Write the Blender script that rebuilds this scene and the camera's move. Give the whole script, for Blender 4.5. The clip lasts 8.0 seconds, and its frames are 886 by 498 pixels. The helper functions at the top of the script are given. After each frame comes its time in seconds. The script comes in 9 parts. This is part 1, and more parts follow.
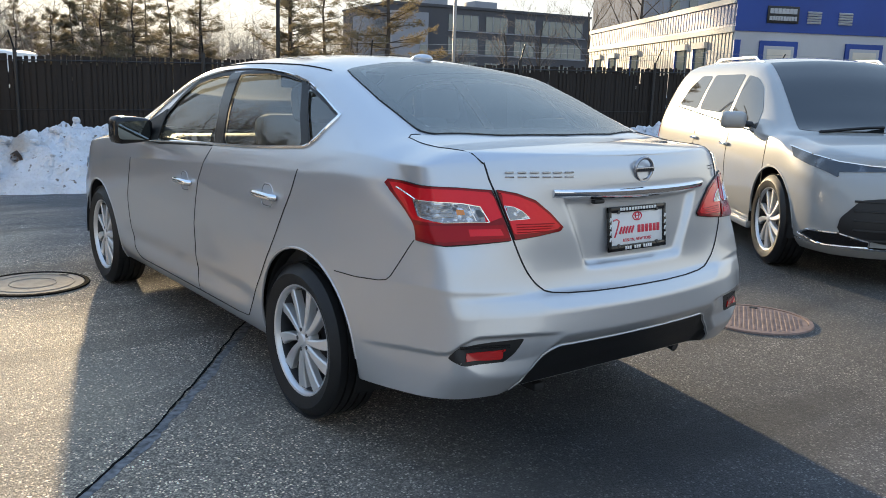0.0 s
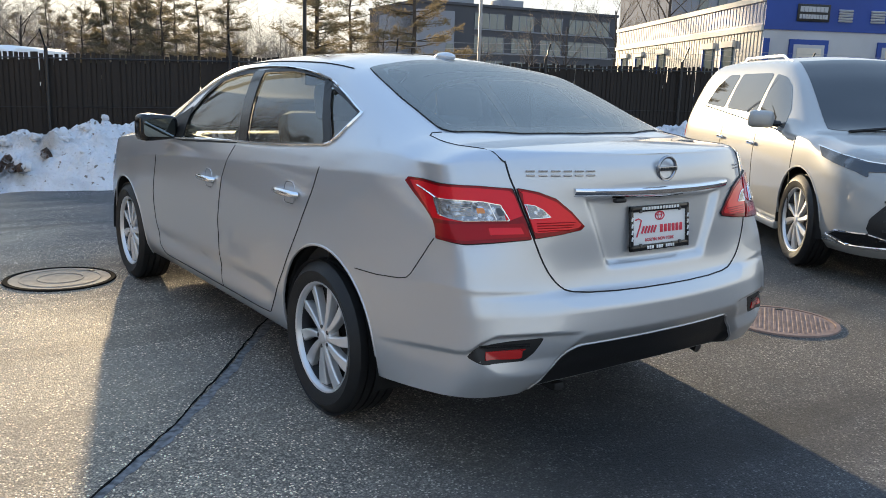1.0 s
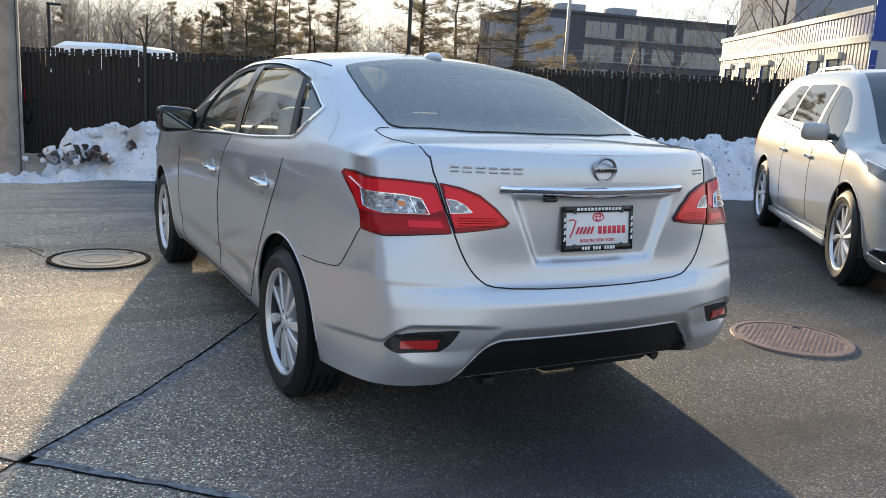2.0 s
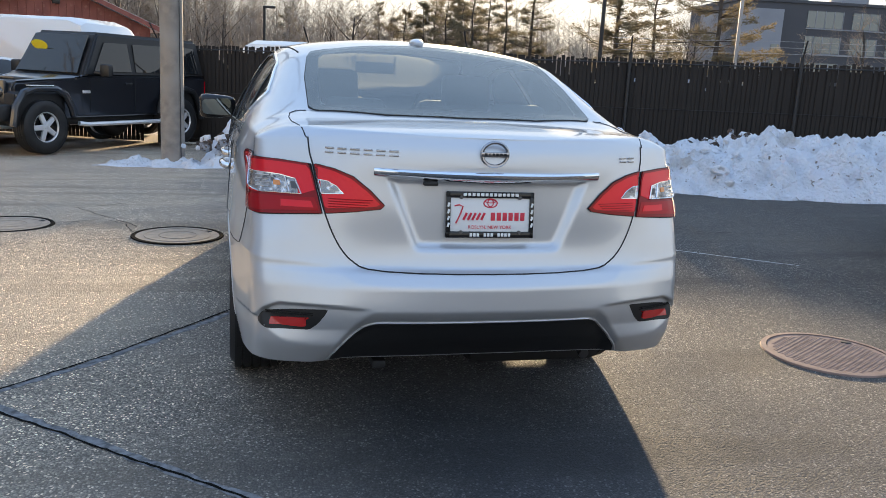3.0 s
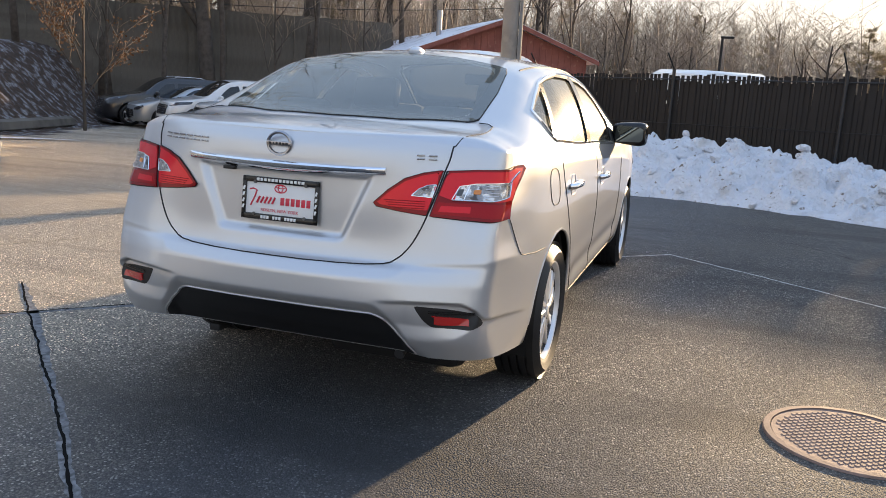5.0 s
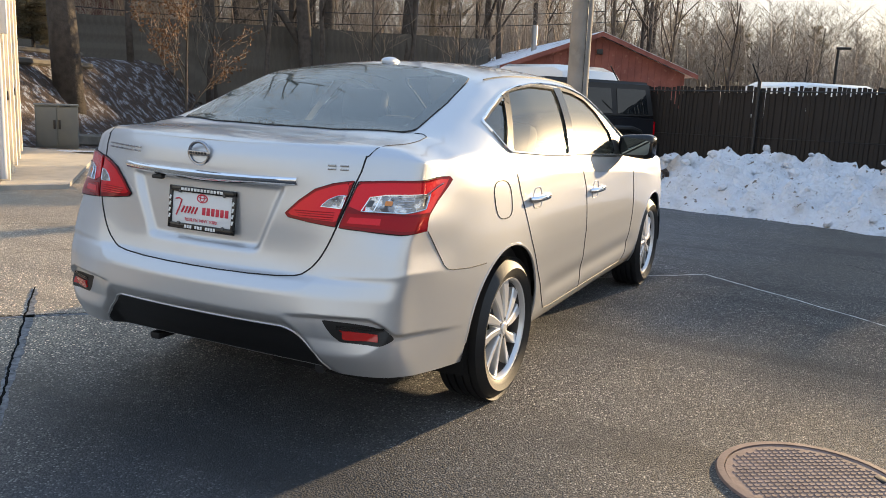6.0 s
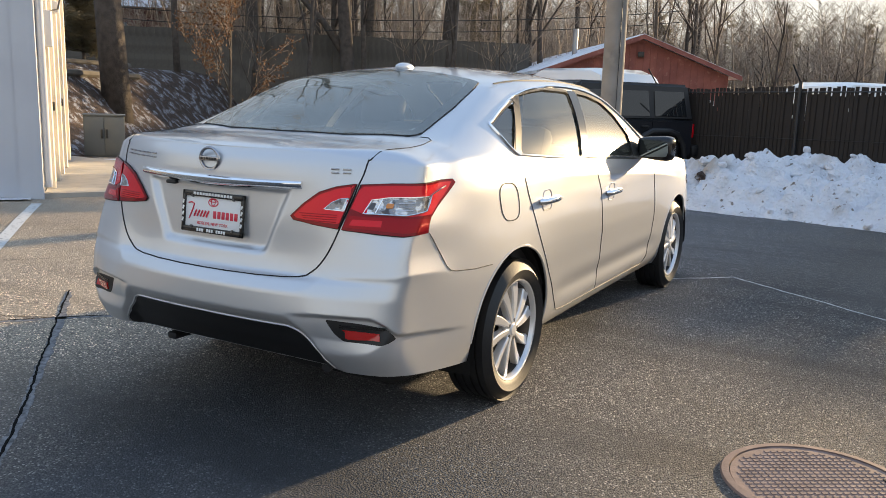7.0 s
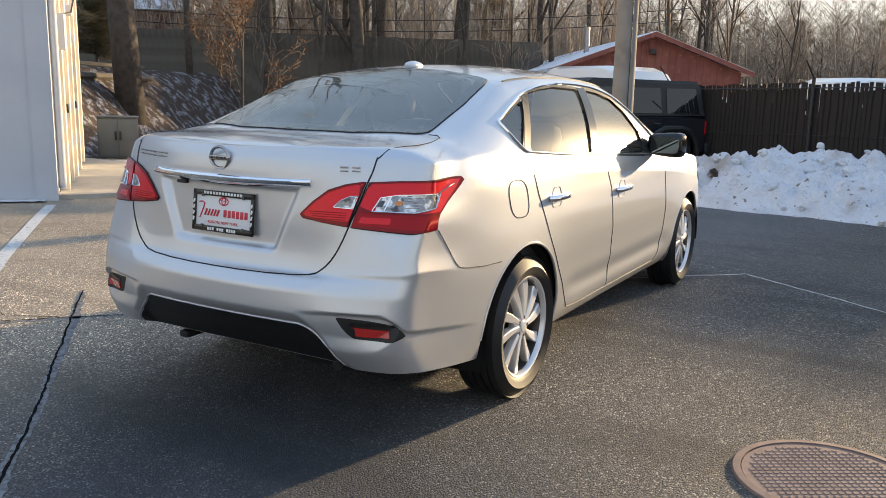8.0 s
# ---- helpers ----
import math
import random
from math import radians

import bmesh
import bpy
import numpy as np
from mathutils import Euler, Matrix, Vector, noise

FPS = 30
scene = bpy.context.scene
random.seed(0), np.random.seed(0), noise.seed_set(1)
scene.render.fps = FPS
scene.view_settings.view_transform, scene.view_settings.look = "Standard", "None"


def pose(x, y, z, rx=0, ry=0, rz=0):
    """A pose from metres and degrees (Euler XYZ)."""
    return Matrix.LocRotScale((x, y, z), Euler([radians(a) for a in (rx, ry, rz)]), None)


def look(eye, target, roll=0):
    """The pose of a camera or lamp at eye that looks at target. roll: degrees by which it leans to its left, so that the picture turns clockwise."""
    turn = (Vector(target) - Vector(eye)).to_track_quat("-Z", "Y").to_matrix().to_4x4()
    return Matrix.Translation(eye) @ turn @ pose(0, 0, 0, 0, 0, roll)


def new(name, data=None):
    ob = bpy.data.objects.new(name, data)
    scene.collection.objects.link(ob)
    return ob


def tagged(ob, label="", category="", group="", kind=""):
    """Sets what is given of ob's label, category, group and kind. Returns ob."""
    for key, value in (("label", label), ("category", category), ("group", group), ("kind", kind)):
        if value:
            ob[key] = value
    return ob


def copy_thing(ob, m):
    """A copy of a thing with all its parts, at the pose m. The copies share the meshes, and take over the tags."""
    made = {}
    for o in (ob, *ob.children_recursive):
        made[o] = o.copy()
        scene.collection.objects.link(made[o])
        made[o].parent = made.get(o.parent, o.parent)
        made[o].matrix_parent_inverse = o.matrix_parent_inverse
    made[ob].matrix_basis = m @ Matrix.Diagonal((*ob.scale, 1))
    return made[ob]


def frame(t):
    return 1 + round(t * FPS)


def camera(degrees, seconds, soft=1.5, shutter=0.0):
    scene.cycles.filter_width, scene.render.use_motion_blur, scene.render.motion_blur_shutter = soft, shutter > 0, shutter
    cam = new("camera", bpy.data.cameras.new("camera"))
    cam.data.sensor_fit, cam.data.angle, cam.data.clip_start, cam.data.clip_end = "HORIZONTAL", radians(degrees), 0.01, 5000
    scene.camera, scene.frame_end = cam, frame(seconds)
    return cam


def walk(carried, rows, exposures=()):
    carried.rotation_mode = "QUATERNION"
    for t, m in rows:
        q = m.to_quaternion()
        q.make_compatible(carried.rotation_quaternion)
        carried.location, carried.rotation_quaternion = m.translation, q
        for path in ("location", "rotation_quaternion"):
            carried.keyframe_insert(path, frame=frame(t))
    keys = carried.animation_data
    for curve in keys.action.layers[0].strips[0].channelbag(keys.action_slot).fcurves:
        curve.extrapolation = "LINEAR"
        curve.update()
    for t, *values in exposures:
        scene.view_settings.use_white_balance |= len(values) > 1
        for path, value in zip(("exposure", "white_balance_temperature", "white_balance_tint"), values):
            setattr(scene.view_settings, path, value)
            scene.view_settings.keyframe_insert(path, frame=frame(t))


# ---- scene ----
cam = camera(56.5, 8.0, soft=0.9)
PATH = [
    (0, (-2.355, -2.836, 1.321), (-1.149, -1.287, 0.938), 1.9),
    (0.5, (-2.353, -2.841, 1.32), (-1.159, -1.284, 0.935), 1.9),
    (1, (-2.341, -2.842, 1.319), (-1.183, -1.258, 0.931), 2.0),
    (1.5, (-2.263, -2.922, 1.321), (-1.171, -1.292, 0.931), 2.4),
    (1.7, (-2.127, -3.051, 1.305), (-1.088, -1.386, 0.922), 2.9),
    (2.8, (-1.092, -3.549, 1.352), (-0.486, -1.689, 0.935), 3.2),
    (3, (-0.857, -3.623, 1.325), (-0.365, -1.73, 0.906), 3.1),
    (3.5, (-0.265, -3.732, 1.317), (-0.075, -1.786, 0.895), 2.7),
    (4, (0.352, -3.794, 1.324), (0.246, -1.842, 0.902), 2.8),
    (4.5, (0.938, -3.763, 1.323), (0.559, -1.843, 0.91), 2.8),
    (4.7, (1.197, -3.71, 1.321), (0.711, -1.813, 0.912), 3.0),
    (5.8, (2.046, -3.315, 1.318), (1.219, -1.534, 0.937), 2.6),
    (6, (2.12, -3.25, 1.324), (1.258, -1.485, 0.946), 2.6),
    (6.5, (2.25, -3.199, 1.325), (1.324, -1.466, 0.953), 2.2),
    (7, (2.282, -3.225, 1.325), (1.323, -1.51, 0.956), 1.8),
    (7.5, (2.288, -3.236, 1.325), (1.311, -1.531, 0.954), 1.4),
    (8, (2.297, -3.224, 1.318), (1.311, -1.524, 0.947), 1.3),
]
walk(cam, [(t, look(eye, target, roll)) for t, eye, target, roll in PATH],
     exposures=[(0, 1.09, 6330, 3), (1.7, 1.10, 6330, 4), (3.0, 1.20, 6440, 6), (3.5, 1.20, 6480, 7), (4.5, 1.18, 6760, 10), (6.0, 1.10, 6900, 6), (8.0, 1.06, 6880, 6)])

# ---- sky and sun: low winter sun through thin high haze ----
SUN_AZ, SUN_EL = -16.5, 9.3  # degrees: azimuth left of +y, height
world = bpy.data.worlds.new("sky")
scene.world = world
world.use_nodes = True
wn, wl = world.node_tree.nodes, world.node_tree.links
sky = wn.new("ShaderNodeTexSky")
sky.sky_type = "NISHITA"
sky.sun_disc = False
sky.sun_elevation = radians(SUN_EL)
sky.sun_rotation = radians(-SUN_AZ)
sky.dust_density, sky.air_density, sky.ozone_density = 1.5, 1.0, 2.0
# thin haze: pale and warm low down, clearing to blue overhead
where = wn.new("ShaderNodeTexCoord").outputs["Generated"]
height = wn.new("ShaderNodeSeparateXYZ")
wl.new(where, height.inputs[0])
veil = wn.new("ShaderNodeValToRGB")
veil.color_ramp.elements[0].position, veil.color_ramp.elements[0].color = 0.0, (0.585, 0.535, 0.470, 1)
veil.color_ramp.elements[1].position, veil.color_ramp.elements[1].color = 1.0, (0.215, 0.325, 0.560, 1)
mid_sky = veil.color_ramp.elements.new(0.42)
mid_sky.color = (0.340, 0.428, 0.575, 1)
wl.new(height.outputs[2], veil.inputs[0])
thick = wn.new("ShaderNodeVectorMath")
thick.operation = "SCALE"
thick.inputs["Scale"].default_value = 13.3
wl.new(veil.outputs[0], thick.inputs[0])
haze = wn.new("ShaderNodeMix")
haze.data_type = "RGBA"
haze.inputs["Factor"].default_value = 0.955
wn["Background"].inputs["Strength"].default_value = 0.074
wl.new(sky.outputs[0], haze.inputs["A"])
wl.new(thick.outputs[0], haze.inputs["B"])
wl.new(haze.outputs["Result"], wn["Background"].inputs["Color"])
sun = new("sun", bpy.data.lights.new("sun", "SUN"))
sun.data.energy, sun.data.angle, sun.data.color = 5.0, radians(1.4), (1.0, 0.74, 0.46)
SUN_WAY = Vector((-math.sin(radians(SUN_AZ)) * math.cos(radians(SUN_EL)), math.cos(radians(SUN_AZ)) * math.cos(radians(SUN_EL)), math.sin(radians(SUN_EL))))
sun.matrix_world = look(SUN_WAY * 50, (0, 0, 0))

# ---- materials ----
def material(name, base, rough=0.5, metal=0.0, bump=None, vary=None, **more):
    """A principled material. bump: (scale, strength, distance); vary: list of (scale, colour, low, high) noise layers laid over the base."""
    m = bpy.data.materials.new(name)
    m.use_nodes = True
    n, l = m.node_tree.nodes, m.node_tree.links
    b = n["Principled BSDF"]
    b.inputs["Base Color"].default_value = (*base, 1)
    b.inputs["Roughness"].default_value = rough
    b.inputs["Metallic"].default_value = metal
    for key, value in more.items():
        b.inputs[key.replace("_", " ")].default_value = value
    where = n.new("ShaderNodeTexCoord").outputs["Object"]
    last = None
    for scale, colour, low, high in vary or ():
        tex = n.new("ShaderNodeTexNoise")
        tex.inputs["Scale"].default_value, tex.inputs["Detail"].default_value = scale, 6.0
        l.new(where, tex.inputs["Vector"])
        ramp = n.new("ShaderNodeMapRange")
        ramp.inputs[1].default_value, ramp.inputs[2].default_value = low, high
        l.new(tex.outputs["Fac"], ramp.inputs[0])
        mix = n.new("ShaderNodeMix")
        mix.data_type = "RGBA"
        l.new(ramp.outputs[0], mix.inputs["Factor"])
        mix.inputs["B"].default_value = (*colour, 1)
        if last is None:
            mix.inputs["A"].default_value = (*base, 1)
        else:
            l.new(last, mix.inputs["A"])
        last = mix.outputs["Result"]
    if last is not None:
        l.new(last, b.inputs["Base Color"])
    if bump:
        tex = n.new("ShaderNodeTexNoise")
        tex.inputs["Scale"].default_value, tex.inputs["Detail"].default_value = bump[0], 5.0
        l.new(where, tex.inputs["Vector"])
        bp = n.new("ShaderNodeBump")
        bp.inputs["Strength"].default_value, bp.inputs["Distance"].default_value = bump[1], bump[2]
        l.new(tex.outputs["Fac"], bp.inputs["Height"])
        l.new(bp.outputs["Normal"], b.inputs["Normal"])
    return m


def glass_material(name, tint, see, rough=0.02, ior=1.6):
    """A thin pane: clear tinted body with a mirror coat that grows to the edges."""
    m = bpy.data.materials.new(name)
    m.use_nodes = True
    n, l = m.node_tree.nodes, m.node_tree.links
    out = n["Material Output"]
    n.remove(n["Principled BSDF"])
    clear, dull, gloss = n.new("ShaderNodeBsdfTransparent"), n.new("ShaderNodeBsdfDiffuse"), n.new("ShaderNodeBsdfGlossy")
    clear.inputs["Color"].default_value = (*tint, 1)
    dull.inputs["Color"].default_value = (0.44, 0.52, 0.47, 1)
    gloss.inputs["Roughness"].default_value = rough
    body, coat, fres = n.new("ShaderNodeMixShader"), n.new("ShaderNodeMixShader"), n.new("ShaderNodeFresnel")
    fres.inputs["IOR"].default_value = ior
    body.inputs[0].default_value = see
    l.new(clear.outputs[0], body.inputs[1])
    l.new(dull.outputs[0], body.inputs[2])
    l.new(fres.outputs[0], coat.inputs[0])
    l.new(body.outputs[0], coat.inputs[1])
    # dust film: a faint broad sheen beside the clear reflection
    film, sheen = n.new("ShaderNodeBsdfGlossy"), n.new("ShaderNodeMixShader")
    film.inputs["Roughness"].default_value = 0.34
    sheen.inputs[0].default_value = 0.07
    l.new(gloss.outputs[0], sheen.inputs[1])
    l.new(film.outputs[0], sheen.inputs[2])
    l.new(sheen.outputs[0], coat.inputs[2])
    l.new(coat.outputs[0], out.inputs["Surface"])
    return m


def paint(name, base, metal, rough=0.32, dirt=0.0):
    m = material(name, base, rough, metal, Coat_Weight=1.0, Coat_Roughness=0.03)
    n, l = m.node_tree.nodes, m.node_tree.links
    b = n["Principled BSDF"]
    where = n.new("ShaderNodeTexCoord").outputs["Object"]
    fleck, film = n.new("ShaderNodeTexNoise"), n.new("ShaderNodeTexNoise")
    fleck.inputs["Scale"].default_value, fleck.inputs["Detail"].default_value = 700, 1
    film.inputs["Scale"].default_value, film.inputs["Detail"].default_value = 3.0, 8
    l.new(where, fleck.inputs["Vector"])
    l.new(where, film.inputs["Vector"])
    up = n.new("ShaderNodeMapRange")
    up.inputs[1].default_value, up.inputs[2].default_value = 0.35, 0.7
    up.inputs[3].default_value, up.inputs[4].default_value = 0.02, 0.06 + 0.16 * dirt
    l.new(film.outputs["Fac"], up.inputs[0])
    l.new(up.outputs[0], b.inputs["Coat Roughness"])
    bp = n.new("ShaderNodeBump")
    bp.inputs["Strength"].default_value, bp.inputs["Distance"].default_value = 0.03, 0.0005
    l.new(fleck.outputs["Fac"], bp.inputs["Height"])
    l.new(bp.outputs["Normal"], b.inputs["Normal"])
    return m


SILVER = paint("silver_paint", (0.585, 0.595, 0.615), 0.62, 0.36, 0.1)
PEARL = paint("pearl_white_paint", (0.36, 0.36, 0.35), 0.0, 0.3)
WHITE_CAR = paint("white_paint", (0.68, 0.68, 0.67), 0.0, 0.3)
NAVY = paint("near_black_paint", (0.012, 0.014, 0.020), 0.2, 0.3)
GREY_CAR = paint("grey_paint", (0.19, 0.19, 0.20), 0.7, 0.35)
DARK_CAR = paint("dark_paint", (0.014, 0.014, 0.016), 0.2, 0.3)
RED_CAR = paint("red_paint", (0.32, 0.02, 0.02), 0.3, 0.3)
LIGHT_GREY_CAR = paint("light_grey_paint", (0.42, 0.43, 0.44), 0.7, 0.35)
BLACK_PLASTIC = material("black_plastic", (0.010, 0.010, 0.011), 0.5, bump=(400, 0.2, 0.001))
GLOSS_BLACK = material("gloss_black", (0.01, 0.01, 0.011), 0.12)
GAP_BLACK = material("gap_shadow_rubber", (0.006, 0.006, 0.007), 0.7)
RUBBER = material("tyre_rubber", (0.010, 0.010, 0.011), 0.55, bump=(120, 0.35, 0.002), vary=[(9, (0.020, 0.0195, 0.019), 0.5, 0.8)])
ALLOY = material("machined_alloy", (0.74, 0.74, 0.75), 0.34, 0.55, Coat_Weight=0.6)
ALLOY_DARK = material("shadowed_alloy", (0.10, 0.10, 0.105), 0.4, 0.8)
CHROME = material("chrome", (0.88, 0.88, 0.89), 0.05, 1.0)
BADGE_CHROME = material("badge_chrome", (0.36, 0.36, 0.38), 0.16, 1.0)
RED_LENS = material("red_lens", (0.70, 0.006, 0.016), 0.22, 0.25, Coat_Weight=0.6, Coat_Roughness=0.02, Specular_IOR_Level=0.15, bump=(70, 0.22, 0.006))
RED_RIB = material("red_lens_rib", (0.34, 0.002, 0.006), 0.18, 0.25, Coat_Weight=0.25, Specular_IOR_Level=0.2)
CLEAR_LENS = material("clear_lens_reflector", (0.26, 0.25, 0.25), 0.18, 0.9, Coat_Weight=1.0, bump=(55, 0.7, 0.01), vary=[(38, (0.70, 0.68, 0.66), 0.52, 0.60), (30, (0.06, 0.05, 0.05), 0.58, 0.64)])
RED_RIM = material("dark_red_lamp_rim", (0.22, 0.002, 0.005), 0.14, 0.2, Coat_Weight=0.3, Specular_IOR_Level=0.2)
REFLECTOR = material("red_reflector", (0.45, 0.012, 0.012), 0.22, Coat_Weight=1.0, bump=(260, 0.6, 0.002))
GLASS = glass_material("window_glass", (0.80, 0.87, 0.83), 0.02, 0.012, 2.3)
REAR_GLASS = glass_material("rear_window_glass", (0.74, 0.84, 0.80), 0.15, 0.012, 2.3)
DARK_GLASS = material("dark_tinted_glass", (0.010, 0.012, 0.014), 0.03, IOR=1.6)
SKY_GLASS = material("clear_side_glass", (0.05, 0.05, 0.048), 0.02, IOR=2.6)
BEADS = material("water_beads", (0.9, 0.95, 0.8), 0.3)
_n, _l = BEADS.node_tree.nodes, BEADS.node_tree.links
_t, _r, _m = _n.new("ShaderNodeBsdfTranslucent"), _n.new("ShaderNodeBsdfRefraction"), _n.new("ShaderNodeMixShader")
_t.inputs["Color"].default_value = (1.0, 1.0, 0.80, 1)
_r.inputs["Roughness"].default_value, _r.inputs["IOR"].default_value = 0.46, 1.33
_m.inputs[0].default_value = 0.30
_l.new(_t.outputs[0], _m.inputs[1])
_l.new(_r.outputs[0], _m.inputs[2])
_l.new(_m.outputs[0], _n["Material Output"].inputs["Surface"])
TRIM_CLOTH = material("grey_seat_cloth", (0.10, 0.10, 0.10), 0.9, bump=(300, 0.4, 0.002))
DARK_TRIM = material("dark_cabin_trim", (0.03, 0.03, 0.032), 0.7)
HEADLAMP = material("headlamp_lens", (0.045, 0.048, 0.055), 0.10, 0.6, Coat_Weight=1.0, bump=(14, 0.3, 0.01), vary=[(7, (0.16, 0.165, 0.18), 0.50, 0.60)])
AMBER = material("amber_lens", (0.7, 0.22, 0.02), 0.15, Coat_Weight=1.0)
PLATE_WHITE = material("plate_white", (0.78, 0.78, 0.78), 0.35)
PLATE_RED = material("plate_red", (0.62, 0.03, 0.06), 0.4)
YELLOW = material("yellow_sticker", (0.75, 0.62, 0.02), 0.5)

# ---- building helpers ----
def mesh_of(name, verts, faces, mat, parent=None, label="", smooth=True, sharp=40, mats=None, index=None):
    me = bpy.data.meshes.new(name)
    me.from_pydata([tuple(v) for v in verts], [], faces)
    for m in mats or ([mat] if mat else []):
        me.materials.append(m)
    if index is not None:
        me.polygons.foreach_set("material_index", index)
    me.polygons.foreach_set("use_smooth", [smooth] * len(me.polygons))
    if smooth and sharp:
        me.set_sharp_from_angle(angle=radians(sharp))
    me.update()
    ob = new(name, me)
    ob.parent = parent
    return tagged(ob, label)


def part(name, bm, mat, parent=None, label="", smooth=True, sharp=40):
    me = bpy.data.meshes.new(name)
    bm.normal_update()
    bm.to_mesh(me)
    bm.free()
    for m in mat if isinstance(mat, (list, tuple)) else [mat]:
        me.materials.append(m)
    me.polygons.foreach_set("use_smooth", [smooth] * len(me.polygons))
    if smooth and sharp:
        me.set_sharp_from_angle(angle=radians(sharp))
    ob = new(name, me)
    ob.parent = parent
    return tagged(ob, label)


def thing(name, label, category, at=None, group="", kind=""):
    ob = new(name)
    if at is not None:
        ob.matrix_world = at
    return tagged(ob, label, category, group, kind)


def add_box(bm, c, s, rot=(0, 0, 0), bevel=0.0):
    made = bmesh.ops.create_cube(bm, size=1.0, matrix=pose(*c, *rot) @ Matrix.Diagonal((*s, 1)))["verts"]
    if bevel:
        edges = list({e for v in made for e in v.link_edges})
        bmesh.ops.bevel(bm, geom=edges, offset=bevel, segments=2, affect="EDGES", profile=0.5)


def box_bm(c, s, rot=(0, 0, 0), bevel=0.0):
    bm = bmesh.new()
    add_box(bm, c, s, rot, bevel)
    return bm


def tube_data(points, radius, sides=6, closed=False, taper=None):
    """Vertices and faces of a tube along points."""
    pts = [Vector(p) for p in points]
    verts, faces, n = [], [], len(pts)
    side = None
    for i, p in enumerate(pts):
        a = pts[(i - 1) % n] if closed or i > 0 else p
        b = pts[(i + 1) % n] if closed or i < n - 1 else p
        way = (b - a).normalized()
        if side is None:
            side = way.orthogonal().normalized()
        side = (side - way * side.dot(way)).normalized()
        other = way.cross(side)
        r = radius if taper is None else radius + (taper - radius) * i / max(1, n - 1)
        for k in range(sides):
            q = 2 * math.pi * k / sides
            verts.append(p + (side * math.cos(q) + other * math.sin(q)) * r)
    for i in range(n if closed else n - 1):
        for k in range(sides):
            a, b = i * sides + k, i * sides + (k + 1) % sides
            c, d = ((i + 1) % n) * sides + (k + 1) % sides, ((i + 1) % n) * sides + k
            faces.append((a, b, c, d))
    if not closed:
        faces.append(tuple(range(sides))[::-1])
        faces.append(tuple((n - 1) * sides + k for k in range(sides)))
    return verts, faces


def tube(name, points, radius, mat, parent=None, label="", sides=6, closed=False, taper=None):
    v, f = tube_data(points, radius, sides, closed, taper)
    return mesh_of(name, v, f, mat, parent, label)


def lathe(name, profile, steps, mat, parent, at, label="", sharp=35):
    """Turns (radius, offset) pairs round the x axis; offset runs along x. at: the pose of the part in its parent."""
    verts, faces, n = [], [], len(profile)
    for i in range(steps):
        a = 2 * math.pi * i / steps
        for r, o in profile:
            verts.append((o, r * math.cos(a), r * math.sin(a)))
    for i in range(steps):
        j = (i + 1) % steps
        for k in range(n - 1):
            faces.append((i * n + k, i * n + k + 1, j * n + k + 1, j * n + k))
    ob = mesh_of(name, verts, faces, mat, parent, label, sharp=sharp)
    ob.matrix_local = at
    return ob


def inside(poly, a, b):
    """Which of the points (a, b) lie in the polygon; arrays or numbers."""
    a, b = np.asarray(a, float), np.asarray(b, float)
    hit = np.zeros(np.broadcast(a, b).shape, bool)
    for (x0, y0), (x1, y1) in zip(poly, poly[1:] + poly[:1]):
        if y0 != y1:
            hit ^= ((y0 > b) != (y1 > b)) & (a < (x1 - x0) * (b - y0) / (y1 - y0) + x0)
    return hit


def nearest_on(poly, a, b):
    best, far = (a, b), 1e9
    for (x0, y0), (x1, y1) in zip(poly, poly[1:] + poly[:1]):
        dx, dy = x1 - x0, y1 - y0
        u = max(0.0, min(1.0, ((a - x0) * dx + (b - y0) * dy) / (dx * dx + dy * dy + 1e-12)))
        d = (x0 + u * dx - a) ** 2 + (y0 + u * dy - b) ** 2
        if d < far:
            best, far = (x0 + u * dx, y0 + u * dy), d
    return best


def rounded(poly, r=0.3, steps=5, closed=True):
    """The polygon with its corners rounded by a share r of the shorter neighbour side."""
    out, n = [], len(poly)
    for i, p in enumerate(poly):
        p0, p1, p2 = Vector(poly[i - 1]), Vector(p), Vector(poly[(i + 1) % n])
        d = r * min((p0 - p1).length, (p2 - p1).length)
        a, b = p1 + (p0 - p1).normalized() * d, p1 + (p2 - p1).normalized() * d
        for k in range(steps + 1):
            u = k / steps
            q = a * (1 - u) ** 2 + p1 * 2 * u * (1 - u) + b * u * u
            out.append((q.x, q.y))
    return out


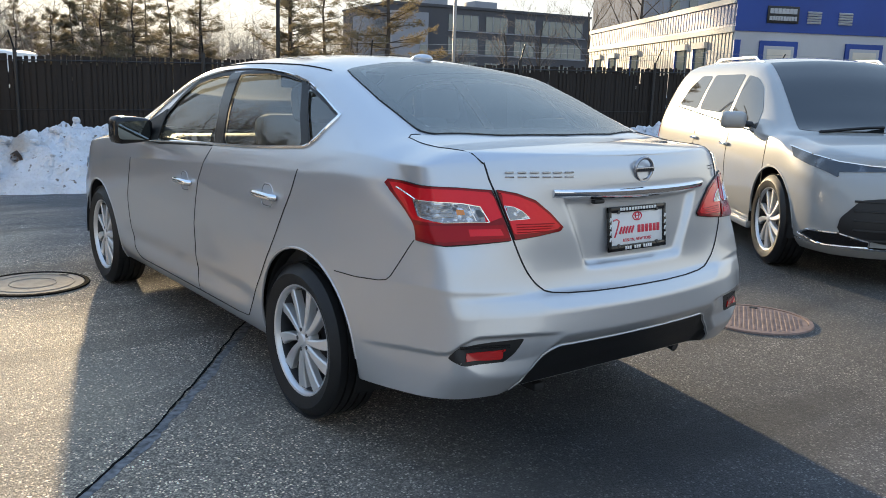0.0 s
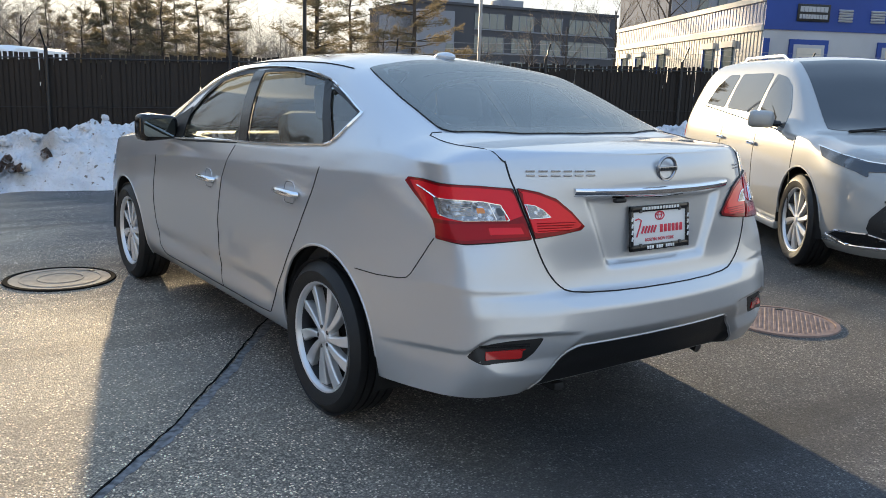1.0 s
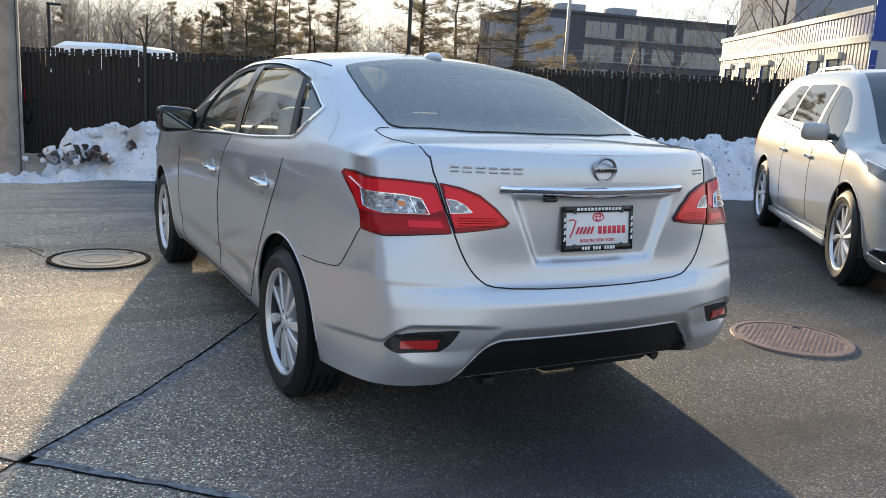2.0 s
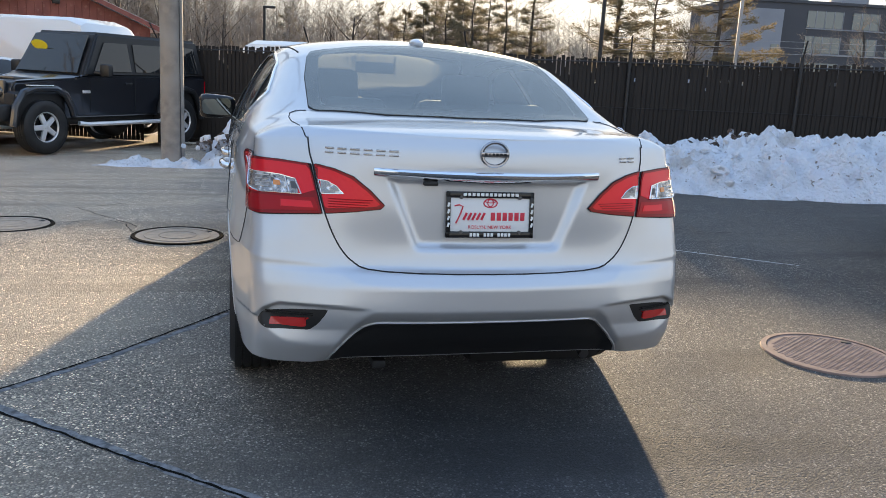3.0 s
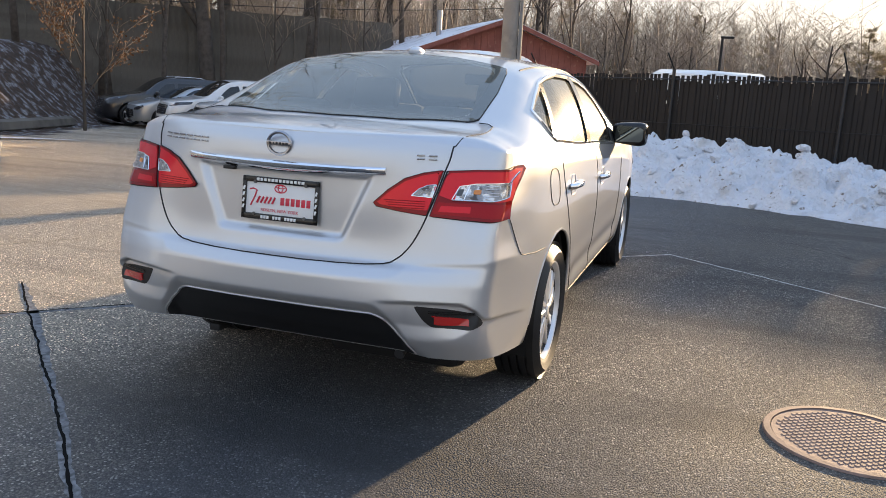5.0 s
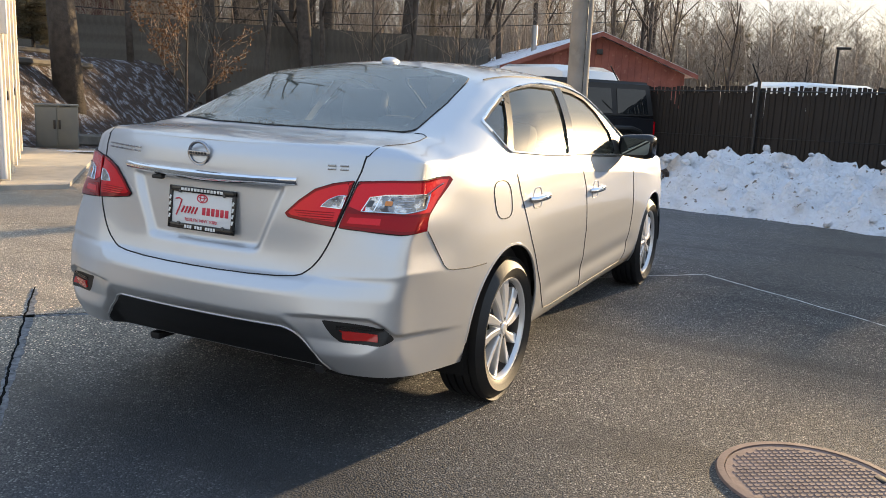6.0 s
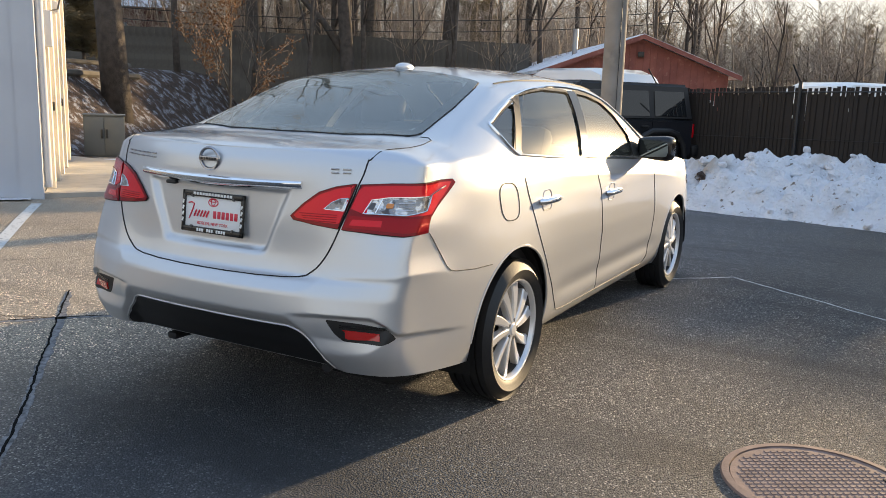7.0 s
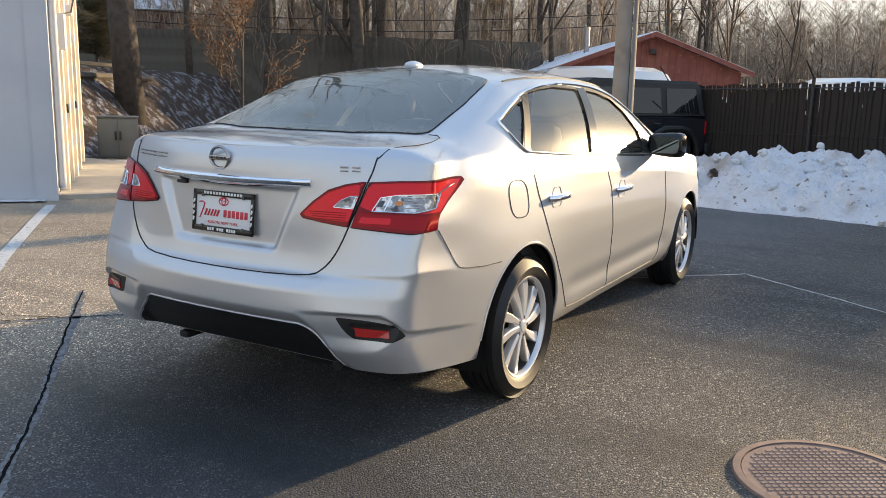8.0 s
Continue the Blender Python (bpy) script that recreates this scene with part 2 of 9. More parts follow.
def patch(name, fn, poly, step, lift, depth, mat, parent=None, label="", mirror=False):
    """A sheet over the polygon (a, b), laid on the surface fn(a, b) -> (place, normal), raised by lift, with its rim turned in by depth."""
    lo = [min(p[k] for p in poly) for k in (0, 1)]
    hi = [max(p[k] for p in poly) for k in (0, 1)]
    na, nb = max(2, int((hi[0] - lo[0]) / step[0]) + 1), max(2, int((hi[1] - lo[1]) / step[1]) + 1)
    ga, gb = np.linspace(lo[0], hi[0], na + 1), np.linspace(lo[1], hi[1], nb + 1)
    ca, cb = np.meshgrid((ga[1:] + ga[:-1]) / 2, (gb[1:] + gb[:-1]) / 2, indexing="ij")
    keep = inside(poly, ca, cb)
    ids, uses, faces = {}, {}, []
    for i in range(na):
        for j in range(nb):
            if keep[i, j]:
                f = [(i, j), (i + 1, j), (i + 1, j + 1), (i, j + 1)]
                faces.append(f)
                for q in f:
                    uses[q] = uses.get(q, 0) + 1
    spots = []
    for q, c in uses.items():
        a, b = ga[q[0]], gb[q[1]]
        if c < 4:
            a, b = nearest_on(poly, a, b)
        ids[q] = len(spots)
        spots.append((a, b))
    verts, low = [], []
    for a, b in spots:
        p, nrm = fn(a, b)
        verts.append(Vector(p) + Vector(nrm) * lift)
        low.append(Vector(p) + Vector(nrm) * (lift - depth))
    fs = [tuple(ids[q] for q in f) for f in faces]
    count = {}
    for f in fs:
        for a, b in zip(f, f[1:] + f[:1]):
            count[(a, b)] = 1
    n = len(verts)
    rim = [(a, b) for a, b in count if (b, a) not in count]
    allv = verts + low
    out = fs + [(b, a, a + n, b + n) for a, b in rim]
    # face the sheet outward
    f = fs[len(fs) // 2]
    cross = (verts[f[1]] - verts[f[0]]).cross(verts[f[2]] - verts[f[1]])
    a, b = spots[f[0]]
    if cross.dot(Vector(fn(a, b)[1])) < 0:
        out = [g[::-1] for g in out]
    made = [mesh_of(name, allv, out, mat, parent, label)]
    if mirror:
        made.append(mesh_of(name, [(-v.x, v.y, v.z) for v in allv], [g[::-1] for g in out], mat, parent, label))
    return made


def curve_rows(xs, ys):
    """A smooth monotone interpolant through the given rows."""
    xs, ys = np.asarray(xs, float), np.asarray(ys, float)
    h, d = np.diff(xs), np.diff(ys) / np.diff(xs)
    m = np.concatenate([[d[0]], np.where(d[1:] * d[:-1] > 0, 2 * d[1:] * d[:-1] / (d[1:] + d[:-1] + 1e-12), 0), [d[-1]]])

    def at(x):
        x = np.clip(x, xs[0], xs[-1])
        i = np.clip(np.searchsorted(xs, x) - 1, 0, len(h) - 1)
        t = (x - xs[i]) / h[i]
        return (2 * t**3 - 3 * t**2 + 1) * ys[i] + (t**3 - 2 * t**2 + t) * h[i] * m[i] + (3 * t**2 - 2 * t**3) * ys[i + 1] + (t**3 - t**2) * h[i] * m[i + 1]

    return at


class Shell:
    """The outer skin of a car, one half: flanks as horizontal slices (plan curves by height), and a top as cross-sections."""

    def __init__(self, heights, plans, ztop, zc, rail, cols, low, dent=None, bulge=0.02, nup=14, hem=None):
        self.zk, self.c = np.array(heights, float), np.array(plans, float)
        n, m, _ = self.c.shape
        self.m = m
        h = np.diff(self.zk)[:, None, None]
        d = np.diff(self.c, axis=0) / h
        mid = np.where(d[1:] * d[:-1] > 0, 2 * d[1:] * d[:-1] / (d[1:] + d[:-1] + 1e-12 * np.sign(d[1:] + d[:-1] + 1e-30)), 0)
        self.d = np.concatenate([d[:1], mid, d[-1:]])
        self.zt, self.dent = np.array(ztop, float), dent
        self.cols = np.array(cols, float)
        top = self.top(self.cols)
        hems = np.full(len(cols), low[0]) if hem is None else self.spline(np.array(hem, float), self.cols)
        keep = 0.60
        rows = [np.where(z < keep, hems + (z - low[0]) * (keep - hems) / (keep - low[0]), z) for z in low]
        rows += [low[-1] + (top - low[-1]) * (k + 1) / nup for k in range(nup)]
        Z = np.array(rows).T
        S = np.broadcast_to(self.cols[:, None], Z.shape)
        self.S, self.g1 = S, self.p1(S, Z)
        # the top
        A, B = 16, 20
        g2 = np.zeros((len(cols), A + B + 1, 3))
        for j in range(len(cols)):
            x0, y0, z0 = self.g1[j, -1]
            c = float(zc(y0))
            xr, zr = (float(v) for v in rail(y0, x0, z0, c))
            u = np.linspace(0, 1, A + 1)
            nx, nz = zr - z0, x0 - xr
            nn = math.hypot(nx, nz) + 1e-9
            k = 4 * u * (1 - u) * bulge * min(1.0, nn / 0.3)
            xa, za = x0 + (xr - x0) * u + k * nx / nn, z0 + (zr - z0) * u + k * nz / nn
            w = np.linspace(0, 1, B + 1)[1:]
            xb, zb = xr * (1 - w), zr + (c - zr) * (1 - (1 - w) ** 2)
            x, z = np.r_[xa, xb], np.r_[za, zb]
            for _ in range(6):
                x[A - 3 : A + 4] = (x[A - 4 : A + 3] + 2 * x[A - 3 : A + 4] + x[A - 2 : A + 5]) / 4
                z[A - 3 : A + 4] = (z[A - 4 : A + 3] + 2 * z[A - 3 : A + 4] + z[A - 2 : A + 5]) / 4
            g2[j, :, 0], g2[j, :, 1], g2[j, :, 2] = x, y0, z
        self.g2, self.A, self.B = g2, A, B
        self.ysec = g2[:, 0, 1]
        self.order = np.maximum.accumulate(self.ysec + np.arange(len(cols)) * 1e-9)

    def top(self, s):
        return self.spline(self.zt, s)

    def weights(self, s):
        i = np.clip(np.floor(s).astype(int), 0, self.m - 2)
        t = s - i
        w = [(-t + 2 * t**2 - t**3) / 2, (2 - 5 * t**2 + 3 * t**3) / 2, (t + 4 * t**2 - 3 * t**3) / 2, (-(t**2) + t**3) / 2]
        return [(i + k - 1, w[k]) for k in range(4)]

    def spline(self, vals, s):
        s = np.asarray(s, float)
        total = 0
        for i, w in self.weights(s):
            i = np.abs(i)
            i = np.where(i > self.m - 1, 2 * (self.m - 1) - i, i)
            total = total + vals[i] * w
        return total

    def p1(self, s, z):
        s, z = np.broadcast_arrays(np.asarray(s, float), np.asarray(z, float))
        zz = np.clip(z, self.zk[0], self.zk[-1])
        k = np.clip(np.searchsorted(self.zk, zz) - 1, 0, len(self.zk) - 2)
        h = self.zk[k + 1] - self.zk[k]
        t = (zz - self.zk[k]) / h
        h00, h10, h01, h11 = 2 * t**3 - 3 * t**2 + 1, t**3 - 2 * t**2 + t, 3 * t**2 - 2 * t**3, t**3 - t**2
        out = np.zeros(s.shape + (3,))
        for i, w in self.weights(s):
            flip = np.where((i < 0) | (i > self.m - 1), -1.0, 1.0)
            i = np.abs(i)
            i = np.where(i > self.m - 1, 2 * (self.m - 1) - i, i)
            v = h00[..., None] * self.c[k, i] + (h * h10)[..., None] * self.d[k, i] + h01[..., None] * self.c[k + 1, i] + (h * h11)[..., None] * self.d[k + 1, i]
            out[..., 0] += w * v[..., 0] * flip
            out[..., 1] += w * v[..., 1]
        out[..., 2] = z
        if self.dent is not None:
            out = self.dent(out)
        return out

    def fn1(self, s, z):
        """Place and outward normal of the flank at s, z."""
        e = 0.02
        q = self.p1(np.array([s, s + e, s - e, s, s]), np.array([z, z, z, z + 0.004, z - 0.004]))
        nrm = np.cross(q[1] - q[2], q[3] - q[4])
        return q[0], nrm / (np.linalg.norm(nrm) + 1e-12)

    def s_at_x(self, x, z, end="rear"):
        s = np.linspace(0, 8, 160) if end == "rear" else np.linspace(self.m - 1, self.m - 7, 120)
        p = self.p1(s, z)
        return float(np.interp(x, np.maximum.accumulate(p[:, 0]), s))

    def s_at_y(self, y, z):
        s = np.linspace(4, self.m - 3, 220)
        p = self.p1(s, z)
        return float(np.interp(y, np.maximum.accumulate(p[:, 1]), s))

    def section(self, y):
        j = int(np.clip(np.searchsorted(self.order, y) - 1, 0, len(self.order) - 2))
        t = (y - self.order[j]) / (self.order[j + 1] - self.order[j] + 1e-12)
        return self.g2[j] * (1 - t) + self.g2[j + 1] * t

    def side(self, y, z):
        """Place and outward normal of the side at y, z: flank below the shoulder, glasshouse above."""
        def at(y, z):
            sec = self.section(y)
            if z <= sec[0, 2]:
                return self.p1(self.s_at_y(y, z), z)
            return np.array([np.interp(z, sec[: self.A + 6, 2], sec[: self.A + 6, 0]), y, z])
        p, e = at(y, z), 0.01
        nrm = np.cross(at(y + e, z) - at(y - e, z), at(y, z + e) - at(y, z - e))
        return p, nrm / (np.linalg.norm(nrm) + 1e-12)

    def over(self, x, y):
        """Place and upward normal of the top at x, y."""
        def at(x, y):
            sec = self.section(y)
            return np.array([x, y, np.interp(abs(x), sec[::-1, 0], sec[::-1, 2])])
        p, e = at(x, y), 0.01
        nrm = np.cross(at(x + e, y) - at(x - e, y), at(x, y + e) - at(x, y - e))
        return p, nrm / (np.linalg.norm(nrm) + 1e-12)

    def build(self, panels, mat, parent, side_holes=(), top_holes=(), arches=(), rear_holes=()):
        """Makes the skin as one mesh a panel. panels: list of (name, label, mat, test(flank, x, y, z)); the last takes the rest."""
        C, R = self.g1.shape[:2]
        N = self.g2.shape[1]
        verts = np.concatenate([self.g1.reshape(-1, 3), self.g2[:, 1:].reshape(-1, 3)])
        base = C * R

        def vid2(j, k):
            return j * R + R - 1 if k == 0 else base + j * (N - 1) + k - 1

        quads, where = [], []
        for j in range(C - 1):
            for k in range(R - 1):
                quads.append((j * R + k, (j + 1) * R + k, (j + 1) * R + k + 1, j * R + k + 1))
                where.append(0)
            for k in range(N - 1):
                quads.append((vid2(j, k), vid2(j + 1, k), vid2(j + 1, k + 1), vid2(j, k + 1)))
                where.append(1 if k < self.A else 2)
        quads, where = np.array(quads), np.array(where)
        mid = verts[quads].mean(axis=1)
        gone = np.zeros(len(quads), bool)
        snaps = []
        for poly in side_holes:
            hit = (where == 1) & inside(poly, mid[:, 1], mid[:, 2])
            snaps.append((hit, "side", poly))
            gone |= hit
        for poly in top_holes:
            hit = (where > 0) & inside(poly, mid[:, 0], mid[:, 1])
            snaps.append((hit, "top", poly))
            gone |= hit
        for cy, cz, r in arches:
            hit = (where == 0) & ((mid[:, 1] - cy) ** 2 + (mid[:, 2] - cz) ** 2 < r * r) & (mid[:, 0] > 0.4)
            snaps.append((hit, "arch", (cy, cz, r)))
            gone |= hit
        moved = verts.copy()
        for hit, how, poly in snaps:
            inner = set(quads[hit].ravel().tolist())
            keep = set(quads[~gone].ravel().tolist())
            for v in inner & keep:
                x, y, z = verts[v]
                if how == "side":
                    a, b = nearest_on(poly, y, z)
                    if (a - y) ** 2 + (b - z) ** 2 < 0.0012:
                        moved[v] = self.side(a, b)[0]
                elif how == "top" and x > 0.004:
                    a, b = nearest_on(poly, x, y)
                    if (a - x) ** 2 + (b - y) ** 2 < 0.0012:
                        moved[v] = self.over(a, b)[0]
                elif how == "arch":
                    cy, cz, r = poly
                    d = math.hypot(y - cy, z - cz)
                    ny, nz = cy + (y - cy) * r / d, cz + (z - cz) * r / d
                    if nz > 0.16:
                        moved[v] = self.p1(self.s_at_y(ny, nz), nz)
        verts = moved
        # merge the seam points of a degenerate centre line
        full = np.concatenate([verts, verts * [-1, 1, 1]])
        q2 = np.concatenate([quads, quads[:, ::-1] + len(verts)])
        gone2, where2 = np.r_[gone, gone], np.r_[where, where]
        mid2 = full[q2].mean(axis=1)
        owner = np.full(len(q2), len(panels) - 1)
        for i, (_, _, _, test) in reversed(list(enumerate(panels[:-1]))):
            owner[test(where2 == 0, np.abs(mid2[:, 0]), mid2[:, 1], mid2[:, 2], mid2[:, 0])] = i
        # smooth normals of the whole skin, kept on every panel
        nrm = np.zeros_like(full)
        fn = np.cross(full[q2[:, 2]] - full[q2[:, 0]], full[q2[:, 3]] - full[q2[:, 1]])
        for k in range(4):
            np.add.at(nrm, q2[:, k], fn)
        twin = np.arange(len(full))
        edge = np.abs(full[:, 0]) < 1e-5
        nrm[edge, 0] = 0
        nrm /= np.linalg.norm(nrm, axis=1)[:, None] + 1e-12
        made = {}
        for i, (name, label, pm, _) in enumerate(panels):
            f = q2[(owner == i) & ~gone2]
            if len(f) == 0:
                continue
            used, inv = np.unique(f.ravel(), return_inverse=True)
            ob = mesh_of(name, full[used], [tuple(q) for q in inv.reshape(-1, 4).tolist()], pm or mat, parent, label, sharp=None)
            ob.data.normals_split_custom_set_from_vertices([tuple(v) for v in nrm[used]])
            made[name] = ob
        return made

# ---- the place ----
def smooth(a, b, v):
    t = np.clip((v - a) / (b - a), 0, 1)
    return t * t * (3 - 2 * t)


def ground_z(x, y):
    """The lot falls gently away beyond the car, and a wooded bank rises to the left."""
    x, y = np.asarray(x, float), np.asarray(y, float)
    d = -0.30 * x + 0.954 * y
    t = np.maximum(0, d - 3.0)
    z = -0.034 * t * t / (t + 1.5)
    z = z - 0.18 * smooth(6.5, 9.5, -x) * smooth(9, 13, y)
    z = np.maximum(z, -1.1)
    e = -0.90 * (x - 2) + 0.43 * (y + 3)
    edge = 21.5 + np.clip((y - 12) * 0.95, 0, 9)
    far = smooth(edge, edge + 10, e)
    e2 = -0.90 * (x + 14.9) - 0.436 * (y - 11.0)
    slope = smooth(0, 3.4, e2) * smooth(2, 8, y)
    return np.maximum(z * (1 - far) + far * (1.35 + 0.03 * np.clip(e - 34, 0, 60)), z * (1 - slope) + slope * 1.9)


def asphalt_material():
    m = bpy.data.materials.new("worn_asphalt")
    m.use_nodes = True
    n, l = m.node_tree.nodes, m.node_tree.links
    b = n["Principled BSDF"]
    where = n.new("ShaderNodeTexCoord").outputs["Object"]

    def noise_at(scale, detail=4.0, rough=0.5):
        t = n.new("ShaderNodeTexNoise")
        t.inputs["Scale"].default_value, t.inputs["Detail"].default_value, t.inputs["Roughness"].default_value = scale, detail, rough
        l.new(where, t.inputs["Vector"])
        return t.outputs["Fac"]

    def band(src, lo, hi, a=0.0, c=1.0):
        r = n.new("ShaderNodeMapRange")
        for k, v in zip((1, 2, 3, 4), (lo, hi, a, c)):
            r.inputs[k].default_value = v
        l.new(src, r.inputs[0])
        return r.outputs[0]

    def mix(fac, a, c):
        x = n.new("ShaderNodeMix")
        x.data_type = "RGBA"
        l.new(fac, x.inputs["Factor"])
        for key, v in (("A", a), ("B", c)):
            if isinstance(v, tuple):
                x.inputs[key].default_value = (*v, 1)
            else:
                l.new(v, x.inputs[key])
        return x.outputs["Result"]

    grit = n.new("ShaderNodeTexVoronoi")
    grit.inputs["Scale"].default_value = 125
    l.new(where, grit.inputs["Vector"])
    pick = n.new("ShaderNodeSeparateColor")
    l.new(grit.outputs["Color"], pick.inputs[0])
    stone = mix(band(pick.outputs[0], 0.0, 1.0), (0.050, 0.051, 0.055), (0.255, 0.252, 0.250))
    bright = mix(band(pick.outputs[1], 0.885, 0.925), stone, (0.62, 0.61, 0.59))
    pores = mix(band(grit.outputs["Distance"], 0.45, 0.75), bright, (0.042, 0.042, 0.046))
    fine = mix(band(noise_at(260, 3), 0.35, 0.70, 0.0, 0.35), pores, (0.09, 0.09, 0.095))
    patchy = mix(band(noise_at(0.55, 7, 0.6), 0.42, 0.66, 0.0, 0.45), fine, (0.21, 0.205, 0.195))
    worn = mix(band(noise_at(0.16, 5, 0.55), 0.48, 0.62, 0.0, 0.45), patchy, (0.085, 0.085, 0.09))
    damp = mix(band(noise_at(2.2, 6, 0.6), 0.56, 0.72, 0.0, 0.35), worn, (0.075, 0.075, 0.08))
    dust_and_light = mix(band(noise_at(7, 6, 0.65), 0.58, 0.75, 0.0, 0.35), damp, (0.24, 0.235, 0.225))
    # tyre tracks swept across the lot
    turn = n.new("ShaderNodeMapping")
    turn.inputs["Rotation"].default_value = (0, 0, radians(-24))
    turn.inputs["Scale"].default_value = (0.22, 2.6, 1)
    l.new(where, turn.inputs["Vector"])
    tracks = n.new("ShaderNodeTexNoise")
    tracks.inputs["Scale"].default_value, tracks.inputs["Detail"].default_value, tracks.inputs["Distortion"].default_value = 1.0, 5, 0.6
    l.new(turn.outputs[0], tracks.inputs["Vector"])
    dust_and_light = mix(band(tracks.outputs["Fac"], 0.50, 0.64, 0.0, 0.52), dust_and_light, (0.075, 0.073, 0.072))
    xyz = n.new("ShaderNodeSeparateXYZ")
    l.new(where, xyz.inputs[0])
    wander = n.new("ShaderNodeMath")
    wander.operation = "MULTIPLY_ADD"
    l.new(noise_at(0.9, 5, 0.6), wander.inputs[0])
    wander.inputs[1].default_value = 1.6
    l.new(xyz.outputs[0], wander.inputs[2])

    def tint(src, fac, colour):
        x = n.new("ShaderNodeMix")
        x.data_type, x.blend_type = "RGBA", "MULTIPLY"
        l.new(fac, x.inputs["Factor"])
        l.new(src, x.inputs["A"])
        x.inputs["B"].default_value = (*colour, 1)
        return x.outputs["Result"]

    # paler, dusty left side; the low sun's warmth is put into this tint too
    dust_and_light = tint(dust_and_light, band(wander.outputs[0], 0.65, -0.75), (3.0, 2.54, 1.95))
    # darker towards the right side
    dust_and_light = tint(dust_and_light, band(wander.outputs[0], 1.4, 2.8), (0.78, 0.73, 0.66))
    # wet patch behind the car where the exhaust drips, the car's shade painted in
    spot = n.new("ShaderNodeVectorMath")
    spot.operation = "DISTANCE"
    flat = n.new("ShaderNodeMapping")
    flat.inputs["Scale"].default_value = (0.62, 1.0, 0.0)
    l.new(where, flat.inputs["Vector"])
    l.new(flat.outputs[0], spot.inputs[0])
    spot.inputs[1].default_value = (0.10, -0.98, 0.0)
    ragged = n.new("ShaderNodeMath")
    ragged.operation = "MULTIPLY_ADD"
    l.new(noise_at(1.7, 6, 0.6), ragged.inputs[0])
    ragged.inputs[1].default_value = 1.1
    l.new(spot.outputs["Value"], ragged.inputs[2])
    wet_and_shade = band(ragged.outputs[0], 1.55, 0.75)
    dust_and_light = tint(dust_and_light, wet_and_shade, (0.40, 0.43, 0.46))
    l.new(dust_and_light, b.inputs["Base Color"])
    l.new(band(noise_at(1.1, 5), 0.3, 0.75, 0.74, 0.95), b.inputs["Roughness"])
    b.inputs["Specular IOR Level"].default_value = 0.3
    h = n.new("ShaderNodeMath")
    h.operation = "MULTIPLY_ADD"
    l.new(grit.outputs["Distance"], h.inputs[0])
    h.inputs[1].default_value = -1.0
    l.new(noise_at(220, 3), h.inputs[2])
    bp = n.new("ShaderNodeBump")
    bp.inputs["Strength"].default_value, bp.inputs["Distance"].default_value = 0.9, 0.007
    l.new(h.outputs[0], bp.inputs["Height"])
    l.new(bp.outputs["Normal"], b.inputs["Normal"])
    return m


ASPHALT = asphalt_material()
SNOW = material("trodden_snow", (0.70, 0.72, 0.76), 0.75, bump=(22, 1.0, 0.06), vary=[(3.0, (0.56, 0.57, 0.60), 0.50, 0.72), (11, (0.20, 0.17, 0.14), 0.635, 0.70), (1.1, (0.42, 0.39, 0.36), 0.60, 0.72)])
CLEAN_SNOW = material("lump_snow", (0.70, 0.71, 0.74), 0.75, bump=(6, 0.5, 0.1), vary=[(1.5, (0.55, 0.55, 0.57), 0.5, 0.75)])
LEAVES = material("leaf_litter", (0.055, 0.037, 0.027), 0.9, bump=(30, 1.0, 0.08), vary=[(6, (0.032, 0.022, 0.017), 0.45, 0.65), (3.5, (0.34, 0.35, 0.38), 0.50, 0.60), (16, (0.10, 0.06, 0.04), 0.50, 0.56)])
CONCRETE = material("concrete", (0.42, 0.39, 0.34), 0.85, bump=(60, 0.3, 0.004), vary=[(4, (0.33, 0.31, 0.27), 0.4, 0.7)])
CRACK = material("crack_tar", (0.012, 0.0115, 0.011), 0.95, Specular_IOR_Level=0.03)
SEAL = material("joint_repair", (0.23, 0.23, 0.235), 0.8, bump=(150, 0.5, 0.003), vary=[(30, (0.07, 0.07, 0.072), 0.4, 0.65)])
IRON = material("rusty_cast_iron", (0.19, 0.125, 0.10), 0.75, 0.1, bump=(90, 0.4, 0.003), vary=[(12, (0.25, 0.17, 0.14), 0.4, 0.65)])
PALE_COVER = material("pale_cover", (0.33, 0.28, 0.22), 0.8, bump=(90, 0.4, 0.003), vary=[(14, (0.26, 0.22, 0.18), 0.4, 0.65)])
LINE_PAINT = material("worn_white_line", (0.60, 0.60, 0.58), 0.75, bump=(120, 0.5, 0.002), vary=[(24, (0.22, 0.22, 0.22), 0.55, 0.68)])
SLAT = material("black_fence_slat", (0.034, 0.029, 0.026), 0.75, Specular_IOR_Level=0.2, bump=(40, 0.2, 0.002), vary=[(3, (0.030, 0.026, 0.023), 0.4, 0.7)])
STEEL = material("galvanised_steel", (0.35, 0.35, 0.36), 0.45, 0.8)
DARK_STEEL = material("dark_coated_steel", (0.02, 0.02, 0.021), 0.5)
POLE_WOOD = material("weathered_pole_wood", (0.27, 0.24, 0.21), 0.85, bump=(25, 0.6, 0.01), vary=[(8, (0.19, 0.17, 0.15), 0.4, 0.7), (2, (0.33, 0.30, 0.27), 0.5, 0.7)])
WHITE_WALL = material("painted_white_wall", (0.52, 0.54, 0.58), 0.7, bump=(40, 0.15, 0.004), vary=[(1.2, (0.46, 0.48, 0.53), 0.4, 0.7)])
CREAM_WALL = material("cream_painted_wall", (0.74, 0.68, 0.58), 0.7, bump=(30, 0.2, 0.004), vary=[(1.5, (0.62, 0.56, 0.47), 0.45, 0.7)])
